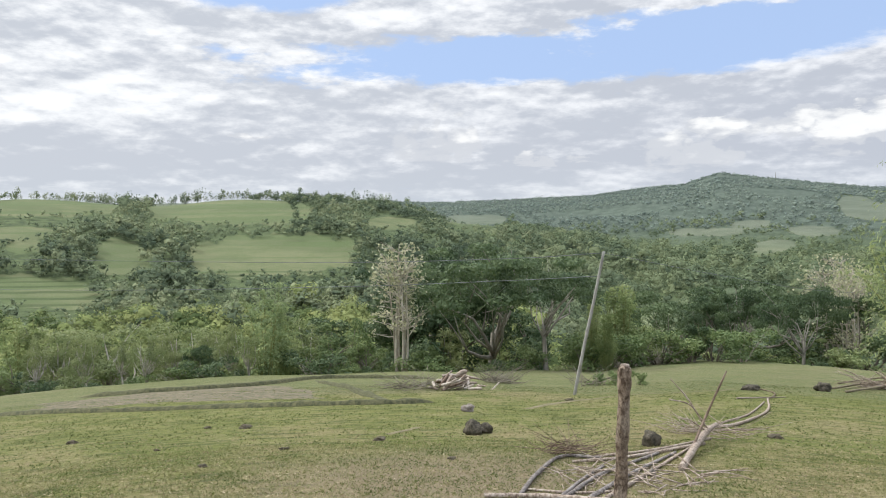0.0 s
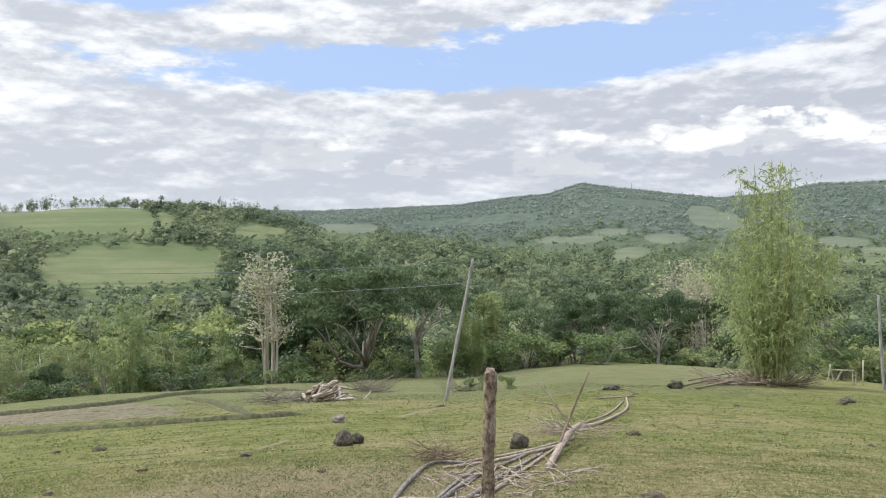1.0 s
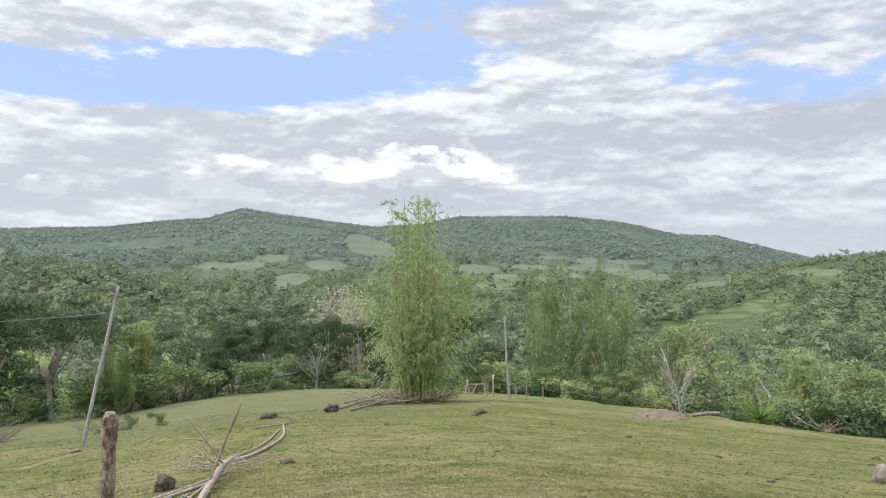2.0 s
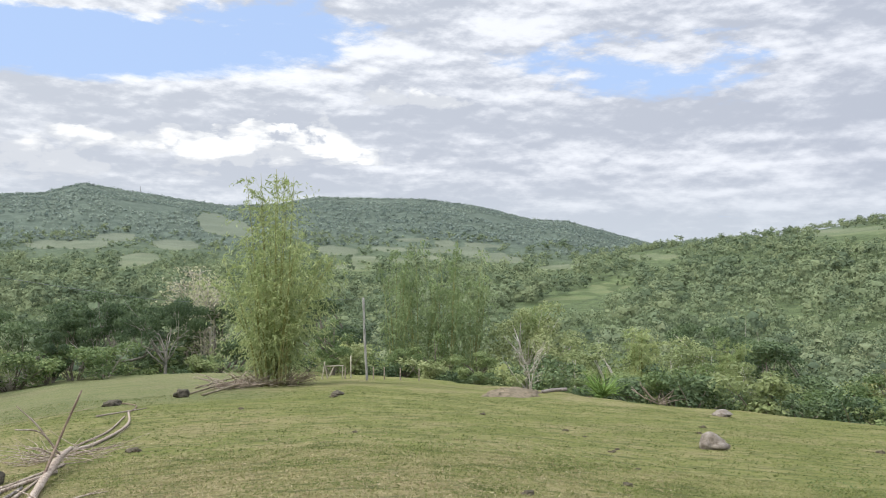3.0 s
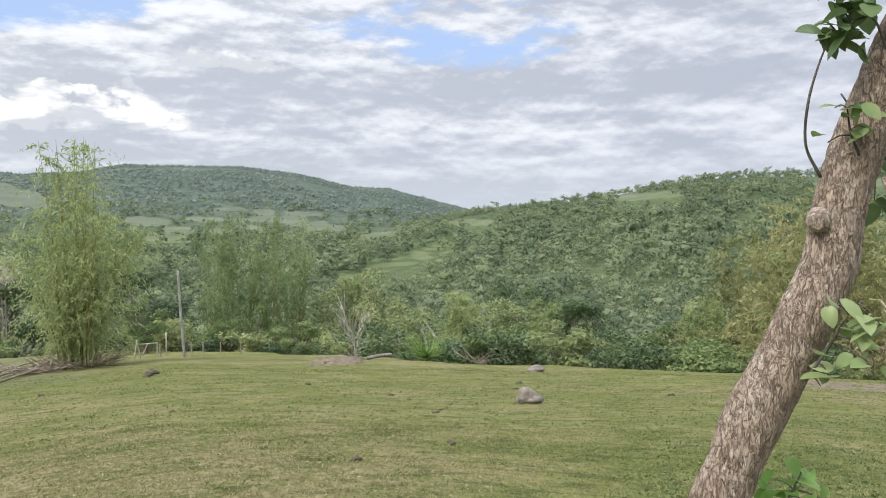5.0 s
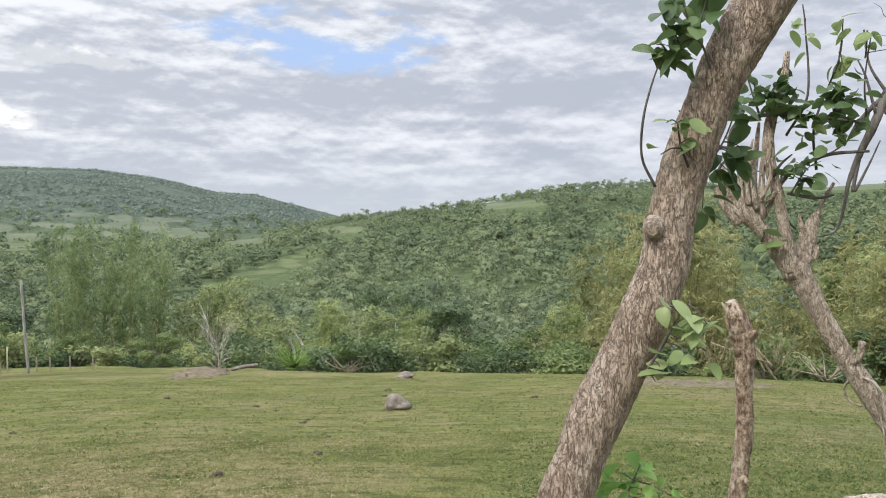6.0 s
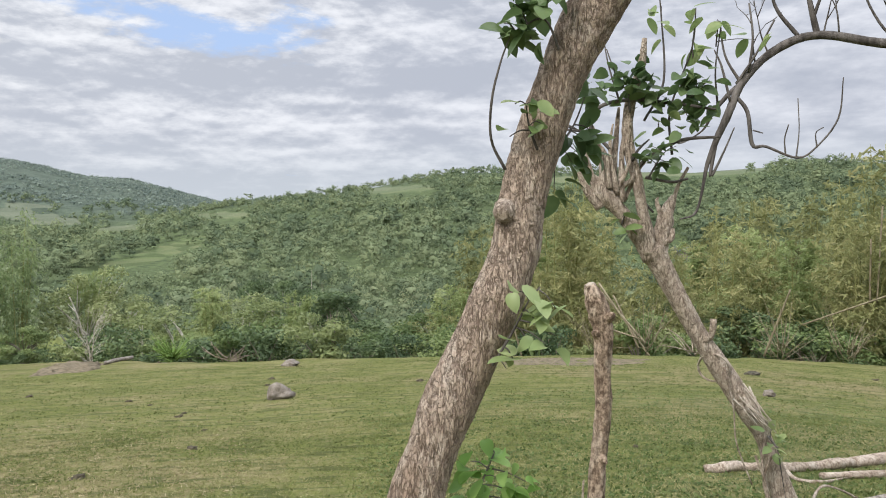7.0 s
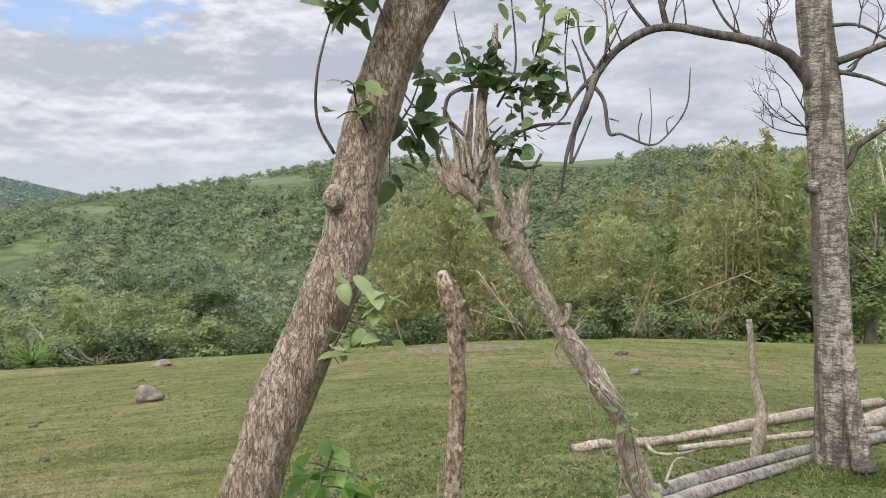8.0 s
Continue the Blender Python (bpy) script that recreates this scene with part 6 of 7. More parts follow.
# ---- on the pasture ----


def stone(name, x, y, wide, high, mat, label, category, seed, sink=0.18, lumps=0.28, group=""):
    """A rounded, uneven lump that sits in the turf."""
    bm = bmesh.new()
    bmesh.ops.create_icosphere(bm, subdivisions=3, radius=1.0)
    for v in bm.verts:
        p = v.co + Vector((seed * 3.1, seed * 1.7, 0))
        k = 1 + lumps * noise.noise(p * 1.4) + lumps * 0.5 * noise.noise(p * 3.5) - lumps * 0.9 * abs(noise.noise(p * 2.1 + Vector((7, 2, 5))))
        v.co = Vector((v.co.x * wide / 2 * k, v.co.y * wide / 2 * k * 0.85, (v.co.z * k + 1 - 2 * sink) * high / (2 - 2 * sink)))
    me = bpy.data.meshes.new(name)
    bm.to_mesh(me)
    bm.free()
    me.materials.append(mat)
    me.polygons.foreach_set("use_smooth", np.ones(len(me.polygons), bool))
    ob = new(name, me)
    ob.matrix_world = Matrix.Translation((x, y, float(ground_z(x, y)))) @ pose(0, 0, 0, 0, 0, seed * 77 % 360)
    return tagged(ob, label, category, group)


def strip(name, line, wide, high, mat, label, category, lift=0.0, seed=0, kind=""):
    """A low bank or a worn track that follows the ground."""
    pts = smooth_path([(x, y, 0, 0) for x, y in line], 14)[:, :2]
    d = np.gradient(pts, axis=0)
    nrm = np.stack([-d[:, 1], d[:, 0]], 1) / np.maximum(np.linalg.norm(d, axis=1, keepdims=True), 1e-6)
    offs, ups = (-0.5, -0.28, 0.0, 0.28, 0.5), (-0.25, 0.75, 1.0, 0.75, -0.25)
    v = []
    for i, (p, q) in enumerate(zip(pts, nrm)):
        k = 1 + 0.7 * noise.noise(Vector((i * 0.35, seed, 0)))
        fade = min(1.0, i / 6, (len(pts) - 1 - i) / 6)
        for o, u in zip(offs, ups):
            x, y = p + q * o * wide * k
            v.append((x, y, float(ground_z(x, y)) + lift * fade - 0.03 * (1 - fade) + high * fade * u * (1 + 0.4 * noise.noise(Vector((x * 2, y * 2, seed))))))
    n = len(pts)
    i, j = np.meshgrid(np.arange(n - 1), np.arange(4), indexing="ij")
    f = np.stack([i * 5 + j, (i + 1) * 5 + j, (i + 1) * 5 + j + 1, i * 5 + j + 1], -1).reshape(-1, 4)[:, ::-1]
    ob = new(name, raw_mesh(name, v, f, mat, True))
    return tagged(ob, label, category, kind=kind or "structure")


def field_patch(name, a, b, c, d, mat, label, category, high=0.05, kind="structure", dome=0.0):
    """A tilled plot with an uneven surface between four corners."""
    n, v = 26, []
    for i in range(n):
        for j in range(n):
            u, w = i / (n - 1), j / (n - 1)
            x = (a[0] * (1 - u) + b[0] * u) * (1 - w) + (d[0] * (1 - u) + c[0] * u) * w + 0.4 * noise.noise(Vector((u * 6, w * 6, 1)))
            y = (a[1] * (1 - u) + b[1] * u) * (1 - w) + (d[1] * (1 - u) + c[1] * u) * w + 0.4 * noise.noise(Vector((u * 6, w * 6, 5)))
            rim = min(u, w, 1 - u, 1 - w) * 8
            v.append((x, y, float(ground_z(x, y)) - 0.06 + min(1, rim) * (0.075 + dome * min(1, rim / 3) + high * noise.noise(Vector((x * 2.1, y * 2.1, 0))))))
    i, j = np.meshgrid(np.arange(n - 1), np.arange(n - 1), indexing="ij")
    f = np.stack([i * n + j, (i + 1) * n + j, (i + 1) * n + j + 1, i * n + j + 1], -1).reshape(-1, 4)
    me = raw_mesh(name, v, f, mat, True)
    return tagged(new(name, me), label, category, kind=kind)


def pole_between(name, points, mat, label, category="branch", group="", segs=9, amp=0.12, seed=1, scale=10.0, square=0.0):
    """A pole, log or branch lying or leaning, with an uneven skin."""
    foot = Vector(points[0][:3])
    ob = base(name, foot, label, category, group)
    part("wood", raw_mesh("wood", *rough_tube(shifted(points, ob), random.Random(seed), segs, 6, amp, scale, 0.05, square), mat, True), ob)
    return ob


def laid(x, y, rad, up=0.0):
    return (x, y, float(ground_z(x, y)) + rad * 0.85 + up, rad)


def brush(name, x, y, count, length, wide, mat, label, category, seed, flat=0.5, thick=0.012, splay=0.0):
    """A heap of thrown-down twigs."""
    rng = random.Random(seed)
    z = float(ground_z(x, y))
    ob = base(name, (x, y, z), label, category)
    got = []
    for _ in range(count):
        a, r = rng.uniform(0, 6.28), wide * 0.5 * rng.random() ** 0.6
        px, py = r * math.cos(a), r * math.sin(a)
        pz = float(ground_z(x + px, y + py)) - z
        b = a + rng.gauss(0, 0.7) if splay else rng.uniform(0, 6.28)
        ln = length * rng.uniform(0.5, 1.15)
        d = Vector((math.cos(b), math.sin(b), rng.uniform(0.02, 1.0) * flat)).normalized()
        s = Vector((px, py, pz + rng.uniform(0, 0.25) * flat))
        got.append(tube([(*s, thick), (*(s + d * ln * 0.5 + Vector((0, 0, rng.gauss(0, 0.06) * ln))), thick * 0.8), (*(s + d * ln), thick * 0.4)], 4, 2))
    tagged(part("tangle", raw_mesh("tangle", *joined(got), mat, True), ob), kind="stuff")
    return ob


# the dry plot with its banks, at the foot of the slope
field_patch("tilled_plot", (-19.06, 31.71), (-7.97, 40.38), (-2.20, 23.77), (-16.51, 27.45), SOIL, "dry tilled plot of pale brown soil", "field plot")
strip("earth_bank", [(-17.85, 27.67), (-12.80, 24.88), (-7.88, 23.31), (-4.47, 21.78), (-1.90, 21.91), (-0.63, 23.55)], 0.40, 0.14, BANK, "low earth bank between terraced plots", "bank", seed=1)
strip("earth_bank", [(-7.84, 41.57), (-4.87, 33.42), (-2.00, 23.09)], 0.4, 0.16, BANK, "low grassy bank between terraced plots", "bank", seed=2)
strip("earth_bank", [(-18.28, 35.59), (-14.22, 34.59), (-11.06, 35.88), (-8.01, 42.14), (-4.44, 43.84), (-0.83, 42.27)], 0.5, 0.20, BANK, "low grassy bank along the lower plot", "bank", seed=3)
strip("footpath", [(-1.34, 14.22), (-1.17, 14.73), (-0.93, 15.30), (-0.67, 16.06)], 0.16, 0.008, TRACK, "narrow pale trodden path across the turf", "path", 0.012, 4)
strip("footpath", [(1.60, 20.57), (3.10, 23.85), (6.35, 27.86), (8.83, 27.70), (11.14, 29.38)], 0.25, 0.008, TRACK, "narrow pale trodden path across the turf", "path", 0.012, 5)

# stones and clods
for k, (p, wide, high, mat, label, cat) in enumerate((
        ((0.32, 13.99), .40, .27, DARK_STONE, "dark rounded stone on the grass", "stone"), ((0.56, 14.28), .30, .20, DARK_STONE, "dark rounded stone on the grass", "stone"), ((3.07, 11.95), .34, .24, DARK_STONE, "dark rough stump-like stone on the grass", "stone"),
        ((13.98, 29.15), .62, .36, DARK_STONE, "dark grey boulder below the bamboo", "stone"), ((11.07, 28.61), .75, .22, DARK_STONE, "flat dark stone on the grass", "stone"), ((16.25, 7.96), .60, .33, PALE_STONE, "pale angular boulder in the pasture", "stone"), ((31.71, 15.15), .9, .30, PALE_STONE, "pale boulder at the pasture's edge", "stone"),
        ((0.29, 19.55), .40, .20, PALE_STONE, "small white stone on the grass", "stone"), ((16.55, -2.59), .28, .14, PALE_STONE, "grey flat stone on the grass", "stone"), ((17.35, 23.31), .55, .16, DARK_STONE, "dark flat stone by the bamboo", "stone"), ((24.44, -3.36), .5, .12, DARK_STONE, "dark flat stone in the grass", "stone"), ((2.40, 9.22), .10, .10, PALE_STONE, "small pale stone by the branches", "stone"))):
    stone("stone", p[0], p[1], wide, high, mat, label, cat, k + 1.3, lumps=0.45)
for k, (p, wide) in enumerate((((-4.45, 15.82), .36), ((-7.31, 14.18), .28), ((-3.36, 9.88), .18), ((-2.72, 11.85), .20), ((-0.06, 10.42), .18), ((-5.00, 12.49), .14), ((-1.34, 13.18), .3), ((-5.27, 15.89), .2), ((5.46, 13.01), .30), ((3.35, 7.38), .30), ((3.75, 25.21), .35), ((11.95, 20.89), .25), ((9.54, 12.16), .16), ((5.53, 12.99), .25), ((13.64, 8.74), .14), ((34.77, 24.10), .3),
                               ((13.01, 8.46), .16), ((10.95, 6.62), .10), ((15.50, 11.41), .2), ((14.91, 10.43), .12), ((8.98, 5.56), .18), ((6.99, 5.63), .2), ((16.76, 22.76), .45), ((20.80, 5.92), .3), ((16.22, 14.87), .25), ((22.95, 11.60), .3), ((13.29, 8.57), .12), ((11.02, 6.62), .08), ((27.22, -7.46), .25), ((10.41, -3.60), .15), ((19.81, 10.12), .2), ((9.21, -0.02), .12))):
    stone("clod", p[0], p[1], wide * 0.8, wide * 0.22, DUNG, "small dark clod on the grazed turf", "clod", k + 20.7, 0.25, 0.75, "clods in the pasture")

# earth mound under the bare tree
field_patch("earth_mound", (25.17, 23.39), (31.42, 28.23), (33.99, 26.44), (28.20, 22.52), EARTH, "low mound of bare brown earth", "mound", 0.12, dome=0.28)
field_patch("earth_mound", (28.39, 5.72), (35.07, 5.51), (34.77, -2.00), (27.59, 0.60), EARTH, "strip of bare brown earth at the thicket", "mound", 0.08)

# poles and cables
pole_between("utility_pole", [(4.402, 28.582, -4.540, 0.064), (4.803, 28.518, -2.520, 0.060), (5.199, 28.449, -0.642, 0.056), (5.527, 28.387, 1.012, 0.050)], POLE_WOOD, "leaning grey wooden utility pole", "pole", seed=11, amp=0.02, segs=12)
pole_between("utility_pole", [(27.941, 34.819, -6.381, 0.075), (27.833, 34.905, -3.935, 0.069), (27.753, 34.968, -1.319, 0.062)], POLE_WOOD, "thin upright grey wooden utility pole", "pole", seed=12, amp=0.02, segs=10)
for row in ([(5.489, 28.365, 0.952, 0.015), (2.285, 32.807, 0.640, 0.015), (-6.062, 39.420, 0.313, 0.015), (-20.620, 45.425, 0.330, 0.012), (-36.377, 50.075, 0.575, 0.009)], [(5.302, 28.400, 0.088, 0.015), (2.278, 32.808, -0.311, 0.015), (-6.076, 39.418, -0.951, 0.015), (-20.643, 45.415, -1.439, 0.012), (-36.405, 50.055, -1.534, 0.009)], [(5.489, 28.365, 0.952, 0.009), (11.279, 30.906, -0.157, 0.009), (17.258, 33.751, -1.005, 0.008), (27.752, 34.969, -1.385, 0.010)]):
    ob = base("cable", Vector(row[0][:3]), "thin pale overhead cable", "cable")
    part("wire", tube_mesh("wire", shifted(row, ob), WIRE, segs=5, steps=8), ob)

# brush of cut branches running down from the fence
CUT = "cut branches on the grass"
pole_between("log", [laid(*(2.85, 9.52), .048), (3.315, 10.621, -1.449, 0.052), (3.930, 11.901, -1.499, 0.050), (4.336, 12.616, -1.553, 0.032)], DRY_WOOD, "thick bleached log lying on cut branches", "log", CUT, 12, seed=20)
for k, (row, mat, label) in enumerate((
        ([laid(*(3.31, 10.70), .03), (3.788, 11.520, -1.199, 0.025), (4.150, 11.609, -0.487, 0.017)], BROWN_WOOD, "thin brown branch standing up from the brush"),
        ([(3.880, 11.806, -1.384, 0.017), (3.666, 11.977, -0.986, 0.017), (3.416, 12.050, -0.685, 0.009)], DRY_WOOD, "forked dry branch sticking up"), ([(3.920, 11.793, -1.418, 0.017), (3.678, 11.869, -1.071, 0.017), (3.343, 11.862, -0.973, 0.013)], DRY_WOOD, "forked dry branch sticking up"), ([(3.879, 11.806, -1.447, 0.021), (3.676, 11.870, -1.306, 0.017), (3.493, 11.924, -1.278, 0.013)], DRY_WOOD, "forked dry branch sticking up"),
        ([laid(*(1.61, 10.44), .03), laid(*(2.47, 10.74), .035), laid(*(3.85, 11.74), .04)], DRY_WOOD, "long straight pale pole on the grass"), ([laid(*(2.01, 10.93), .03), laid(*(2.94, 11.31), .03), laid(*(4.16, 12.38), .03)], DRY_WOOD, "long straight pale pole on the grass"),
        ([laid(*(0.66, 7.78), .035), laid(*(1.02, 9.36), .04), laid(*(1.52, 10.86), .035), laid(*(2.07, 10.77), .03)], GREY_WOOD, "dark grey bent pole on the grass"), ([laid(*(0.29, 7.71), .035), laid(*(0.85, 7.76), .04), laid(*(1.62, 7.49), .04)], DRY_WOOD, "pale straight pole on the ground"),
        ([laid(*(1.11, 7.73), .03), laid(*(1.81, 9.39), .035), laid(*(2.94, 11.00), .03)], GREY_WOOD, "grey weathered plank in the brush"), ([laid(*(1.34, 7.69), .035), laid(*(2.14, 9.28), .035), laid(*(3.19, 10.99), .03)], GREY_WOOD, "grey weathered plank in the brush"), ([laid(*(1.57, 7.81), .03), laid(*(2.35, 9.28), .03), laid(*(3.65, 11.64), .025)], DRY_WOOD, "pale peeled pole in the brush"),
        ([laid(*(0.78, 8.27), .02), laid(*(1.26, 8.16), .02), laid(*(1.71, 8.24), .02)], DRY_WOOD, "pale thin stick in the brush"), ([laid(*(1.00, 7.54), .03), laid(*(1.55, 9.13), .03), laid(*(1.96, 10.03), .03)], GREY_WOOD, "grey weathered plank in the brush"),
        ([laid(*(4.74, 13.97), .04), laid(*(5.58, 14.94), .04), laid(*(7.74, 18.94), .045), laid(*(9.61, 23.54), .04)], DRY_WOOD, "bent bleached branch on the grass"), ([laid(*(5.11, 14.74), .03), laid(*(6.84, 17.80), .03), laid(*(8.69, 21.51), .03)], DRY_WOOD, "bent bleached branch on the grass"),
        ([laid(*(8.36, 22.70), .035), laid(*(9.75, 24.23), .03), laid(*(10.93, 25.35), .02)], DRY_WOOD, "bent bleached branch on the grass"), ([laid(*(4.40, 13.40), .02), laid(*(5.05, 13.81), .02), laid(*(5.72, 14.30), .012)], BROWN_WOOD, "thin brown stick on the grass"), ([laid(*(11.56, 29.33), .03), laid(*(11.20, 26.85), .03), laid(*(9.66, 23.57), .02)], BROWN_WOOD, "thin brown stick on the grass"))):
    pole_between("branch", slim(row, 0.72), mat, label, "branch", CUT, 10, amp=0.3, scale=20.0, seed=30 + k)
p = (4.35, 13.26)
brush("brush_heap", p[0], p[1], 60, 0.9, 1.2, DRY_WOOD, "tangle of dry twigs in the brush", "brush", 3, 0.35, 0.008)
p = (2.08, 9.04)
brush("brush_heap", p[0], p[1], 90, 0.6, 2.0, DRY_WOOD, "pale splinters and bark strips on the grass", "brush", 4, 0.12, 0.010)
p = (1.62, 11.09)
brush("brush_heap", p[0], p[1], 60, 0.7, 0.9, BROWN_WOOD, "small heap of thin brown twigs", "brush", 5, 0.6, 0.006)

# heap of cut wood below the pole
p = (-0.09, 30.30)
rng_pile = random.Random(8)
for k in range(58):
    a = rng_pile.gauss(0.3, 0.9)
    x, y = p[0] + rng_pile.gauss(0, 0.66 - 0.008 * k), p[1] + rng_pile.gauss(0.3, 0.4)
    thick, ln = rng_pile.uniform(0.03, 0.062), rng_pile.uniform(0.3, 0.75)
    z = float(ground_z(x, y)) + 0.05 + 0.085 * (k // 9) + 0.06 * rng_pile.random()
    tip = rng_pile.gauss(0.03, 0.10)
    pole_between("log", [(x - ln / 2 * math.cos(a), y - ln / 2 * math.sin(a), z - tip, thick * 0.9), (x, y, z, thick), (x + ln / 2 * math.cos(a), y + ln / 2 * math.sin(a), z + tip, thick * 0.8)], (TORN_WOOD, DRY_WOOD, BROWN_WOOD, DRY_WOOD)[k % 4], "split log in a heap of cut wood", "log", "heap of cut wood", 8, seed=60 + k)
pole_between("log", [(p[0] + 0.05, p[1] + 0.3, float(ground_z(*p)) + 0.5, 0.08), (p[0] + 0.3, p[1] + 0.3, float(ground_z(*p)) + 0.66, 0.10), (p[0] + 0.5, p[1] + 0.35, float(ground_z(*p)) + 0.72, 0.06)], DRY_WOOD, "thick stump root on top of cut wood", "log", "heap of cut wood", 10, seed=90)
for k, (q, n, ln, wd, mat, lab) in enumerate((((-1.55, 31.39), 90, 1.3, 2.2, TREE_BARK, "heap of thin grey brushwood"), ((2.08, 37.86), 110, 1.5, 1.8, TREE_BARK, "heap of thin brown brushwood"), ((6.21, 36.30), 40, 1.6, 1.6, TREE_BARK, "leafless thin grey twigs by the pole"))):
    brush("brush_heap", q[0], q[1], n, ln, wd, mat, lab, "brush", 40 + k, 0.7, 0.013)
for k, (a, n) in enumerate(((12.4, 90), (14.2, 110), (15.9, 80))):
    q = spot(a, float(field_edge(a)) - 1.5)
    brush("brush_heap", q.x, q.y, n, 1.6, 2.4, TORN_WOOD, "pale dry branches thrown against the hedge", "brush", 44 + k, 1.1, 0.018)
for px in ((7.39, 36.05), (8.12, 33.98), (6.80, 36.50)):
    plant("bush2", math.degrees(math.atan2(px[0], px[1])), math.hypot(*px), None, 0.9, 0.8)

# the bamboo clump on the slope, with its litter of cut culms
q = (21.02, 33.81)
main_az, main_r = math.degrees(math.atan2(q[0], q[1])), math.hypot(*q)
rng_main = np.random.default_rng(77)
clump_ob = bamboo(rng_main, BAMBOO_LEAF, "tall feathery bamboo clump standing alone in the pasture", 17000, 34, 5.2, spray=0.58, blade=0.25, tall_share=0.28, bare=0.05)
top_h = 1.6 + (31.9, 0.091)[1] * main_r - spot(main_az, main_r).z
clump_ob.matrix_world = Matrix.Translation(spot(main_az, main_r)) @ Matrix.Diagonal((top_h / 10 * 1.2, top_h / 10 * 1.2, top_h / 10 * 1.07, 1))
brush("bamboo_litter", q[0], q[1] - 0.3, 160, 1.5, 2.6, STRAW_WOOD, "dry cut culms and sheaths round the bamboo", "brush", 51, 0.85, 0.02, 1)
for k, line in enumerate((((15.36, 31.31), (19.64, 36.04), (21.77, 36.09)), ((14.84, 29.14), (18.98, 33.62), (20.95, 33.86)), ((18.36, 36.80), (22.59, 41.49), (23.87, 40.95)), ((16.84, 31.96), (20.06, 34.96), (23.65, 38.89)), ((18.07, 33.72), (24.15, 41.42), (25.49, 41.26)))):
    pole_between("bamboo_pole", [laid(*line[0], .045), laid(*line[1], .045, 0.12), laid(*line[2], .04, 0.35)], STRAW_WOOD, "cut grey bamboo pole lying by the clump", "pole", "cut bamboo poles", 8, 0.05, 100 + k)

q = (18.85, 33.86)
brush("bamboo_litter", q[0], q[1], 90, 1.7, 2.0, DRY_WOOD, "heap of dry grey bamboo cuttings by the clump", "brush", 52, 0.55, 0.018)

# gate and fence stubs behind it
g = spot(36.3, 46.5)
gate = base("gate", g, "rough white pole gate at the thicket", "gate", turn=-36)
for k, (x0, z0, x1, z1) in enumerate(((-0.75, 0, -0.55, 1.05), (-0.35, 0, -0.6, 1.0), (-0.6, 0.75, 0.55, 0.78), (0.5, 0, 0.5, 0.8), (1.0, 0, 1.0, 1.35), (-0.3, 0.1, 0.0, 0.75))):
    part("pole", tube_mesh("pole", [(x0, 0.04 * k, z0 - 0.15 * (z0 == 0), 0.04), (x1, 0.04 * k, z1, 0.035)], PALE_BARK, segs=7), gate)
for az in (37.1, 39.2, 40.0, 41.2, 42.6):
    q = spot(az, 46.0)
    post("fence_stub", [(q.x, q.y, q.z + 0.75, 0.035), (q.x, q.y, q.z + 0.3, 0.035)], DRY_WOOD, "short grey fence post at the thicket", 7, 0.04)

# the bare tree on its mound, and things half hidden behind
bare_az, bare_el = 50.9, -0.101
plant("bare1", bare_az, 41.8, bare_el, 0.75)
q = (32.96, 25.99)
pole_between("log", [laid(q[0], q[1], .1), laid(q[0] + .5, q[1] - .5, .1, .15), laid(q[0] + .95, q[1] - 1.0, .09, .25)], GREY_WOOD, "grey log at the foot of a bare tree", "log", seed=131)
for k, (a, r, e) in enumerate(((56.1, -0.183, 46), (56.3, -0.183, 47))):
    q = spot(a, float(field_edge(a)) - 0.3)
    brush("palm_tuft", q.x, q.y, 46, 1.5, 0.3, PALM, "bright green tuft of sword-shaped leaves", "plant", 140 + k, 1.6, 0.03, 1)
for k, (a, e) in enumerate(((60.0, -0.162), (93.9, -0.194))):
    q = spot(a, float(field_edge(a)) - 0.3)
    brush("dead_branch", q.x, q.y, 12, 1.7, 0.6, DRY_WOOD, "dry reddish dead branches at the thicket", "branch", 150 + k, 1.3, 0.03, 1)
for k, (t_az, e, r) in enumerate(((99.7, -0.178, 40), (103.6, -0.183, 41), (87.2, -0.171, 39), (90.6, -0.187, 38))):
    q = spot(t_az, min(r, float(field_edge(t_az)) - 0.3))
    brush("dead_bamboo", q.x, q.y, 26, 2.2, 1.0, STRAW_WOOD, "leaning dead bamboo culms at the thicket", "bamboo", 160 + k, 3.2, 0.016, 1)
for k, (p0, p1) in enumerate((((38.446, 1.818, -2.376, 0.056), (37.494, -0.646, -5.800, 0.054)), ((38.453, 1.685, -2.805, 0.042), (37.496, -0.382, -5.075, 0.054)), ((38.476, 1.124, -2.956, 0.042), (37.497, -0.104, -5.352, 0.054)), ((38.420, 2.280, -4.307, 0.042), (37.497, -0.247, -4.935, 0.041)), ((38.083, -5.740, -5.629, 0.053), (37.910, -6.797, -2.485, 0.039)), ((44.948, -11.980, -3.878, 0.060), (44.952, -11.965, -0.501, 0.045)), ((44.862, -12.299, -3.872, 0.045), (44.821, -12.446, 1.241, 0.045)), ((44.457, -13.690, -3.680, 0.044), (44.555, -13.370, 2.474, 0.044)), ((41.743, -8.065, -4.663, 0.043), (40.752, -12.125, -2.796, 0.040)), ((40.902, -11.607, -2.951, 0.041), (40.594, -12.642, -3.511, 0.040)), ((37.076, 5.422, -5.946, 0.041), (37.017, 5.794, -4.535, 0.041)))):
    pole_between("bamboo_pole", [p0, tuple((np.array(p0) + np.array(p1)) / 2), p1], STRAW_WOOD, "dry yellow bamboo pole in the thicket", "pole", "dry bamboo poles", 6, 0.02, 170 + k)

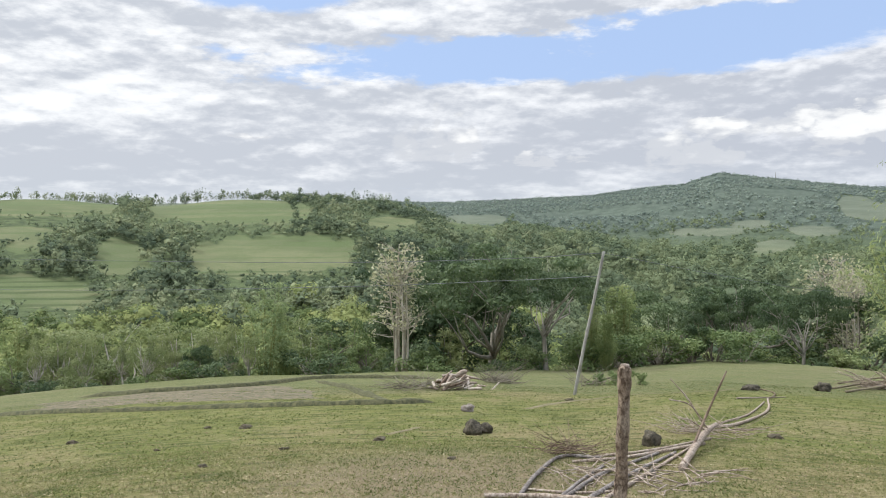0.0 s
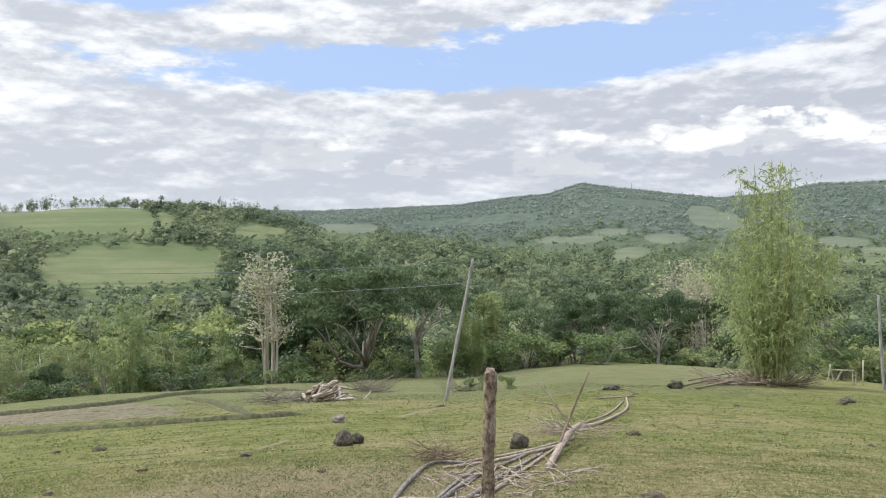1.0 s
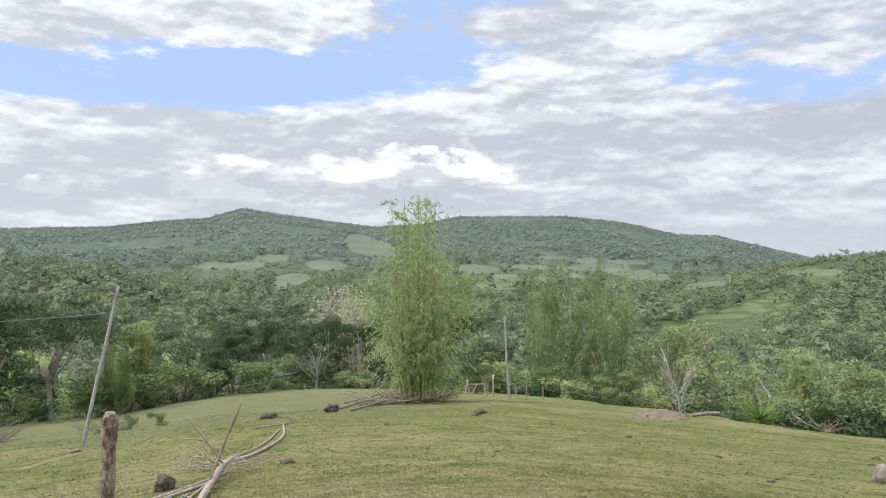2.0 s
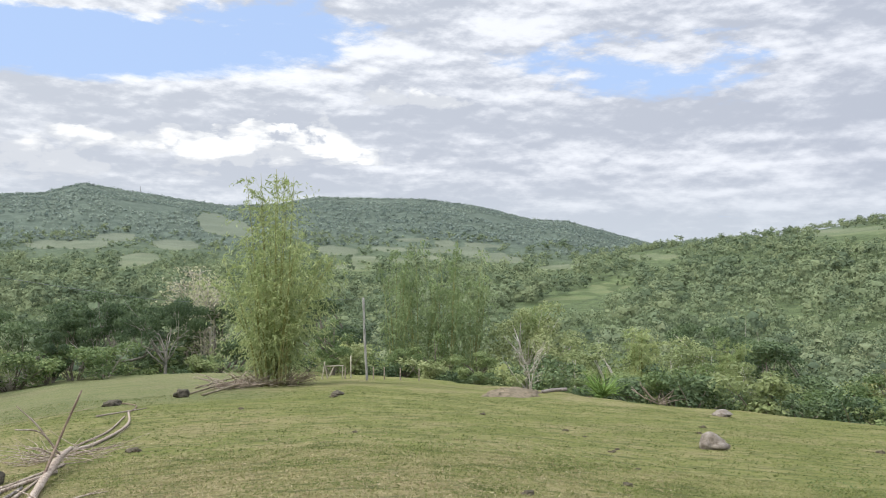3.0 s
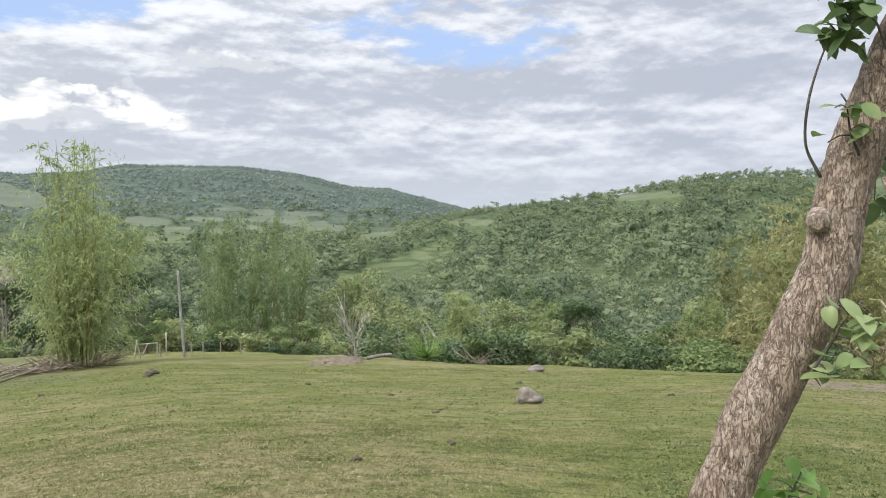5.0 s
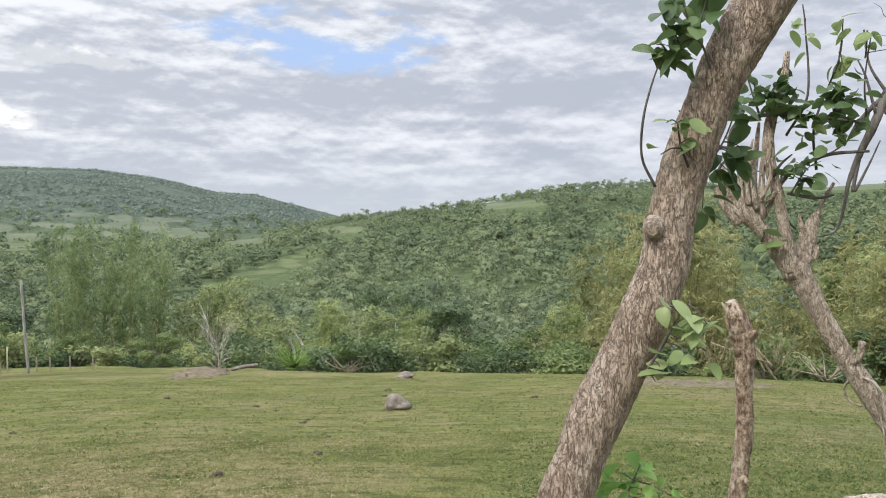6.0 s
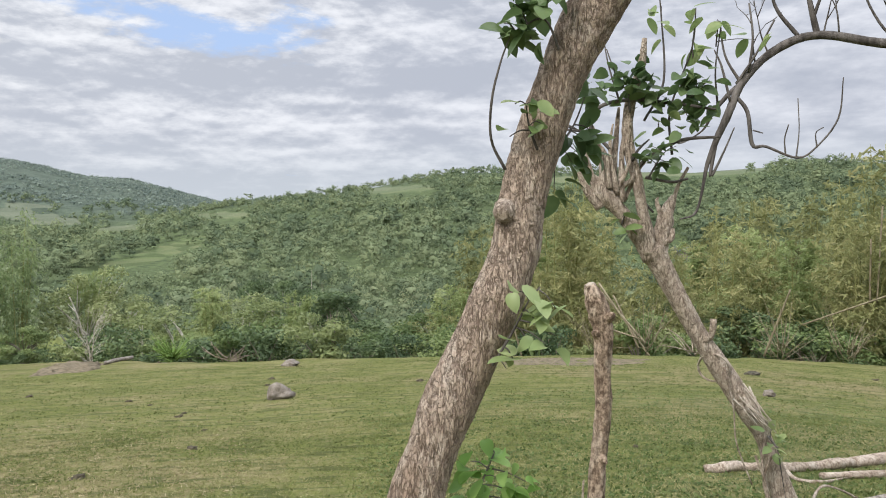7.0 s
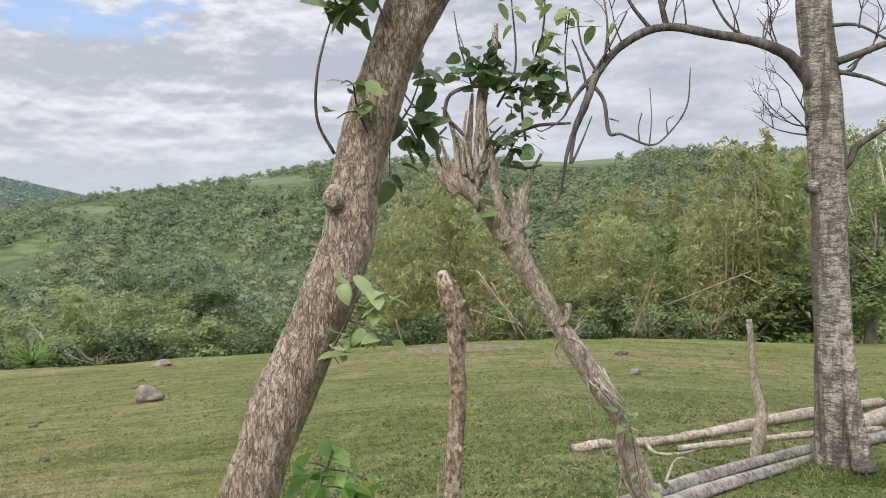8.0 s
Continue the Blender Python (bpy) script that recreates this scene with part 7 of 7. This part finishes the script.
# logs by the ringed tree
pole_between("log", [laid(*(7.66, -0.64), .036), laid(*(7.70, -0.82), .052), laid(*(7.83, -1.07), .040), laid(*(7.89, -1.35), .050), laid(*(8.10, -1.63), .040), laid(*(8.30, -1.89), .056), laid(*(8.55, -2.16), .044)], DRY_WOOD, "crooked knotty dead log on the grass", "log", "logs under the trees", 18, 0.40, 201, 22.0)
pole_between("log", [laid(*(8.46, -2.07), .052), laid(*(9.12, -2.72), .066), laid(*(10.19, -3.76), .072), laid(*(11.94, -5.39), .075)], LOG_WOOD, "pale pinkish peeled log on the grass", "log", "logs under the trees", 18, 0.20, 211)
pole_between("log", [laid(*(7.69, -1.63), .03), laid(*(8.02, -2.18), .035), laid(*(8.71, -3.18), .035), laid(*(9.19, -4.13), .035)], LOG_WOOD, "thin pale pole on the grass", "log", "logs under the trees", 10, 0.08, 202)
pole_between("beam", [laid(*(5.33, -0.75), .058), laid(*(6.06, -1.29), .052), laid(*(6.92, -2.02), .050), laid(*(7.86, -2.87), .042)], BEAM_WOOD, "grey weathered beam lying against a tree", "log", "logs under the trees", 20, 0.14, 203, square=0.95)
pole_between("beam", [laid(*(5.35, -0.97), .052), laid(*(6.23, -1.70), .046), laid(*(7.42, -2.75), .040)], BEAM_WOOD, "grey weathered beam lying against a tree", "log", "logs under the trees", 20, 0.14, 204, square=0.95)
pole_between("log", [laid(*(9.18, -3.89), .09), laid(*(10.76, -5.13), .1)], DRY_WOOD, "pale log end behind a tree", "log", "logs under the trees", 12, 0.08, 205)
pole_between("log", [laid(*(8.29, -3.56), .06), laid(*(9.05, -4.42), .06)], GREY_WOOD, "grey pole end behind a tree", "log", "logs under the trees", 12, 0.08, 206)
pole_between("stick", [laid(*(6.08, -1.19), .012), (6.377, -1.336, -0.531, 0.010), (6.547, -1.501, -0.590, 0.008), laid(*(6.84, -1.74), .01)], DRY_WOOD, "thin bent dry stick on the grass", "stick", "", 6, 0.02, 207)

pole_between("branch", [laid(*(7.89, -1.35), .02, .05), laid(*(7.48, -1.38), .018), laid(*(7.49, -1.61), .014), laid(*(7.88, -1.93), .010)], DRY_WOOD, "thin forked branch beside a dead log", "branch", "", 8, 0.3, 212, 24.0)

# cottage roofs far up the slope
h0 = (254.24, -13.32)
house = base("cottage", (h0[0], h0[1], float(ground_z(*h0))), "small cottage with a grey metal roof among trees", "house", turn=-90)
span = 0.017 * math.hypot(*h0)


def box_mesh(name, sx, sy, z0, z1, mat, gable=0.0):
    x, y = sx / 2, sy / 2
    v = [(-x, -y, z0), (x, -y, z0), (x, y, z0), (-x, y, z0), (-x, -y, z1), (x, -y, z1), (x, y, z1), (-x, y, z1)]
    f = [(0, 3, 2, 1), (0, 1, 5, 4), (1, 2, 6, 5), (2, 3, 7, 6), (3, 0, 4, 7), (4, 5, 6, 7)]
    if gable:
        v[4], v[5], v[6], v[7] = (-x, -0.03, z1), (x, -0.03, z1), (x, 0.03, z1), (-x, 0.03, z1)
    return raw_mesh(name, v, f, mat)


part("wall", box_mesh("wall", span, span * 0.8, -1.5, span * 0.6, PALE_STONE), house)
part("roof", box_mesh("roof", span * 1.2, span * 1.1, span * 0.6, span * 0.95, ROOF, 1), house, "grey corrugated metal roof")
mast = spot(22.6, 2290)
pole_between("radio_mast", [(mast.x, mast.y, mast.z - 2, 1.0), (mast.x, mast.y, mast.z + 15, 0.8), (mast.x, mast.y, mast.z + 30, 0.5)], POLE_WOOD, "thin grey radio mast on the ridge", "mast", "", 6, 0.0, 9)

# ---- turf ----


def turf(name, count, r0, r1, length, width, seed, label, mat, az0=-36, az1=116, clumped=0.5):
    rng = np.random.default_rng(seed)
    a = np.radians(rng.uniform(az0, az1, count))
    r = np.sqrt(rng.uniform(r0 ** 2, r1 ** 2, count)) if clumped < 1 else r0 * (r1 / r0) ** rng.random(count)
    n = max(1, count // 3)
    x, y = r * np.sin(a), r * np.cos(a)
    x = x[np.arange(count) % n] + rng.normal(0, length * 0.9, count)
    y = y[np.arange(count) % n] + rng.normal(0, length * 0.9, count)
    c = np.stack([x, y, ground_z(x, y) + length * 0.28], 1)
    v, f = leaves(c, np.tile([0, 0, 1.0], (count, 1)), rng, length, width, -0.25, 0.66, 3, True)
    return tagged(new(name, raw_mesh(name, v, f, mat)), label, "grass", kind="stuff")


turf("near_grass", 150000, 3.5, 13, 0.05, 0.010, 1, "short grazed grass blades", TURF_BLADE)
turf("pasture_grass", 110000, 13, 36, 0.05, 0.020, 2, "short grazed grass tufts down the slope", TURF_BLADE)
for k, (az, r) in enumerate(((112.3, 7.75), (110.4, 7.5), (113.4, 7.4), (98.9, 4.9), (101.9, 4.7))):
    turf("grass_tuft", 500, r - 0.25, r + 0.25, 0.10, 0.012, 60 + k, "ragged grass tuft at the foot of a tree", TURF_BLADE, az - 2.2, az + 2.2)
turf("weeds", 11000, 3.6, 17, 0.05, 0.020, 3, "low green weeds under the trees", MID_LEAF, 70, 114, 1)
turf("clover", 12000, 3.8, 12, 0.040, 0.030, 5, "dark green clover among the grass", CLOVER, 72, 114, 1)
turf("dry_grass", 26000, 3.6, 16, 0.05, 0.012, 6, "dry yellow grass blades in the worn turf", STRAW, -36, 62, 1)
turf("dark_tufts", 2500, 6.0, 22, 0.05, 0.022, 8, "darker green tufts in the turf", TURF_BLADE, -36, 72, 1)
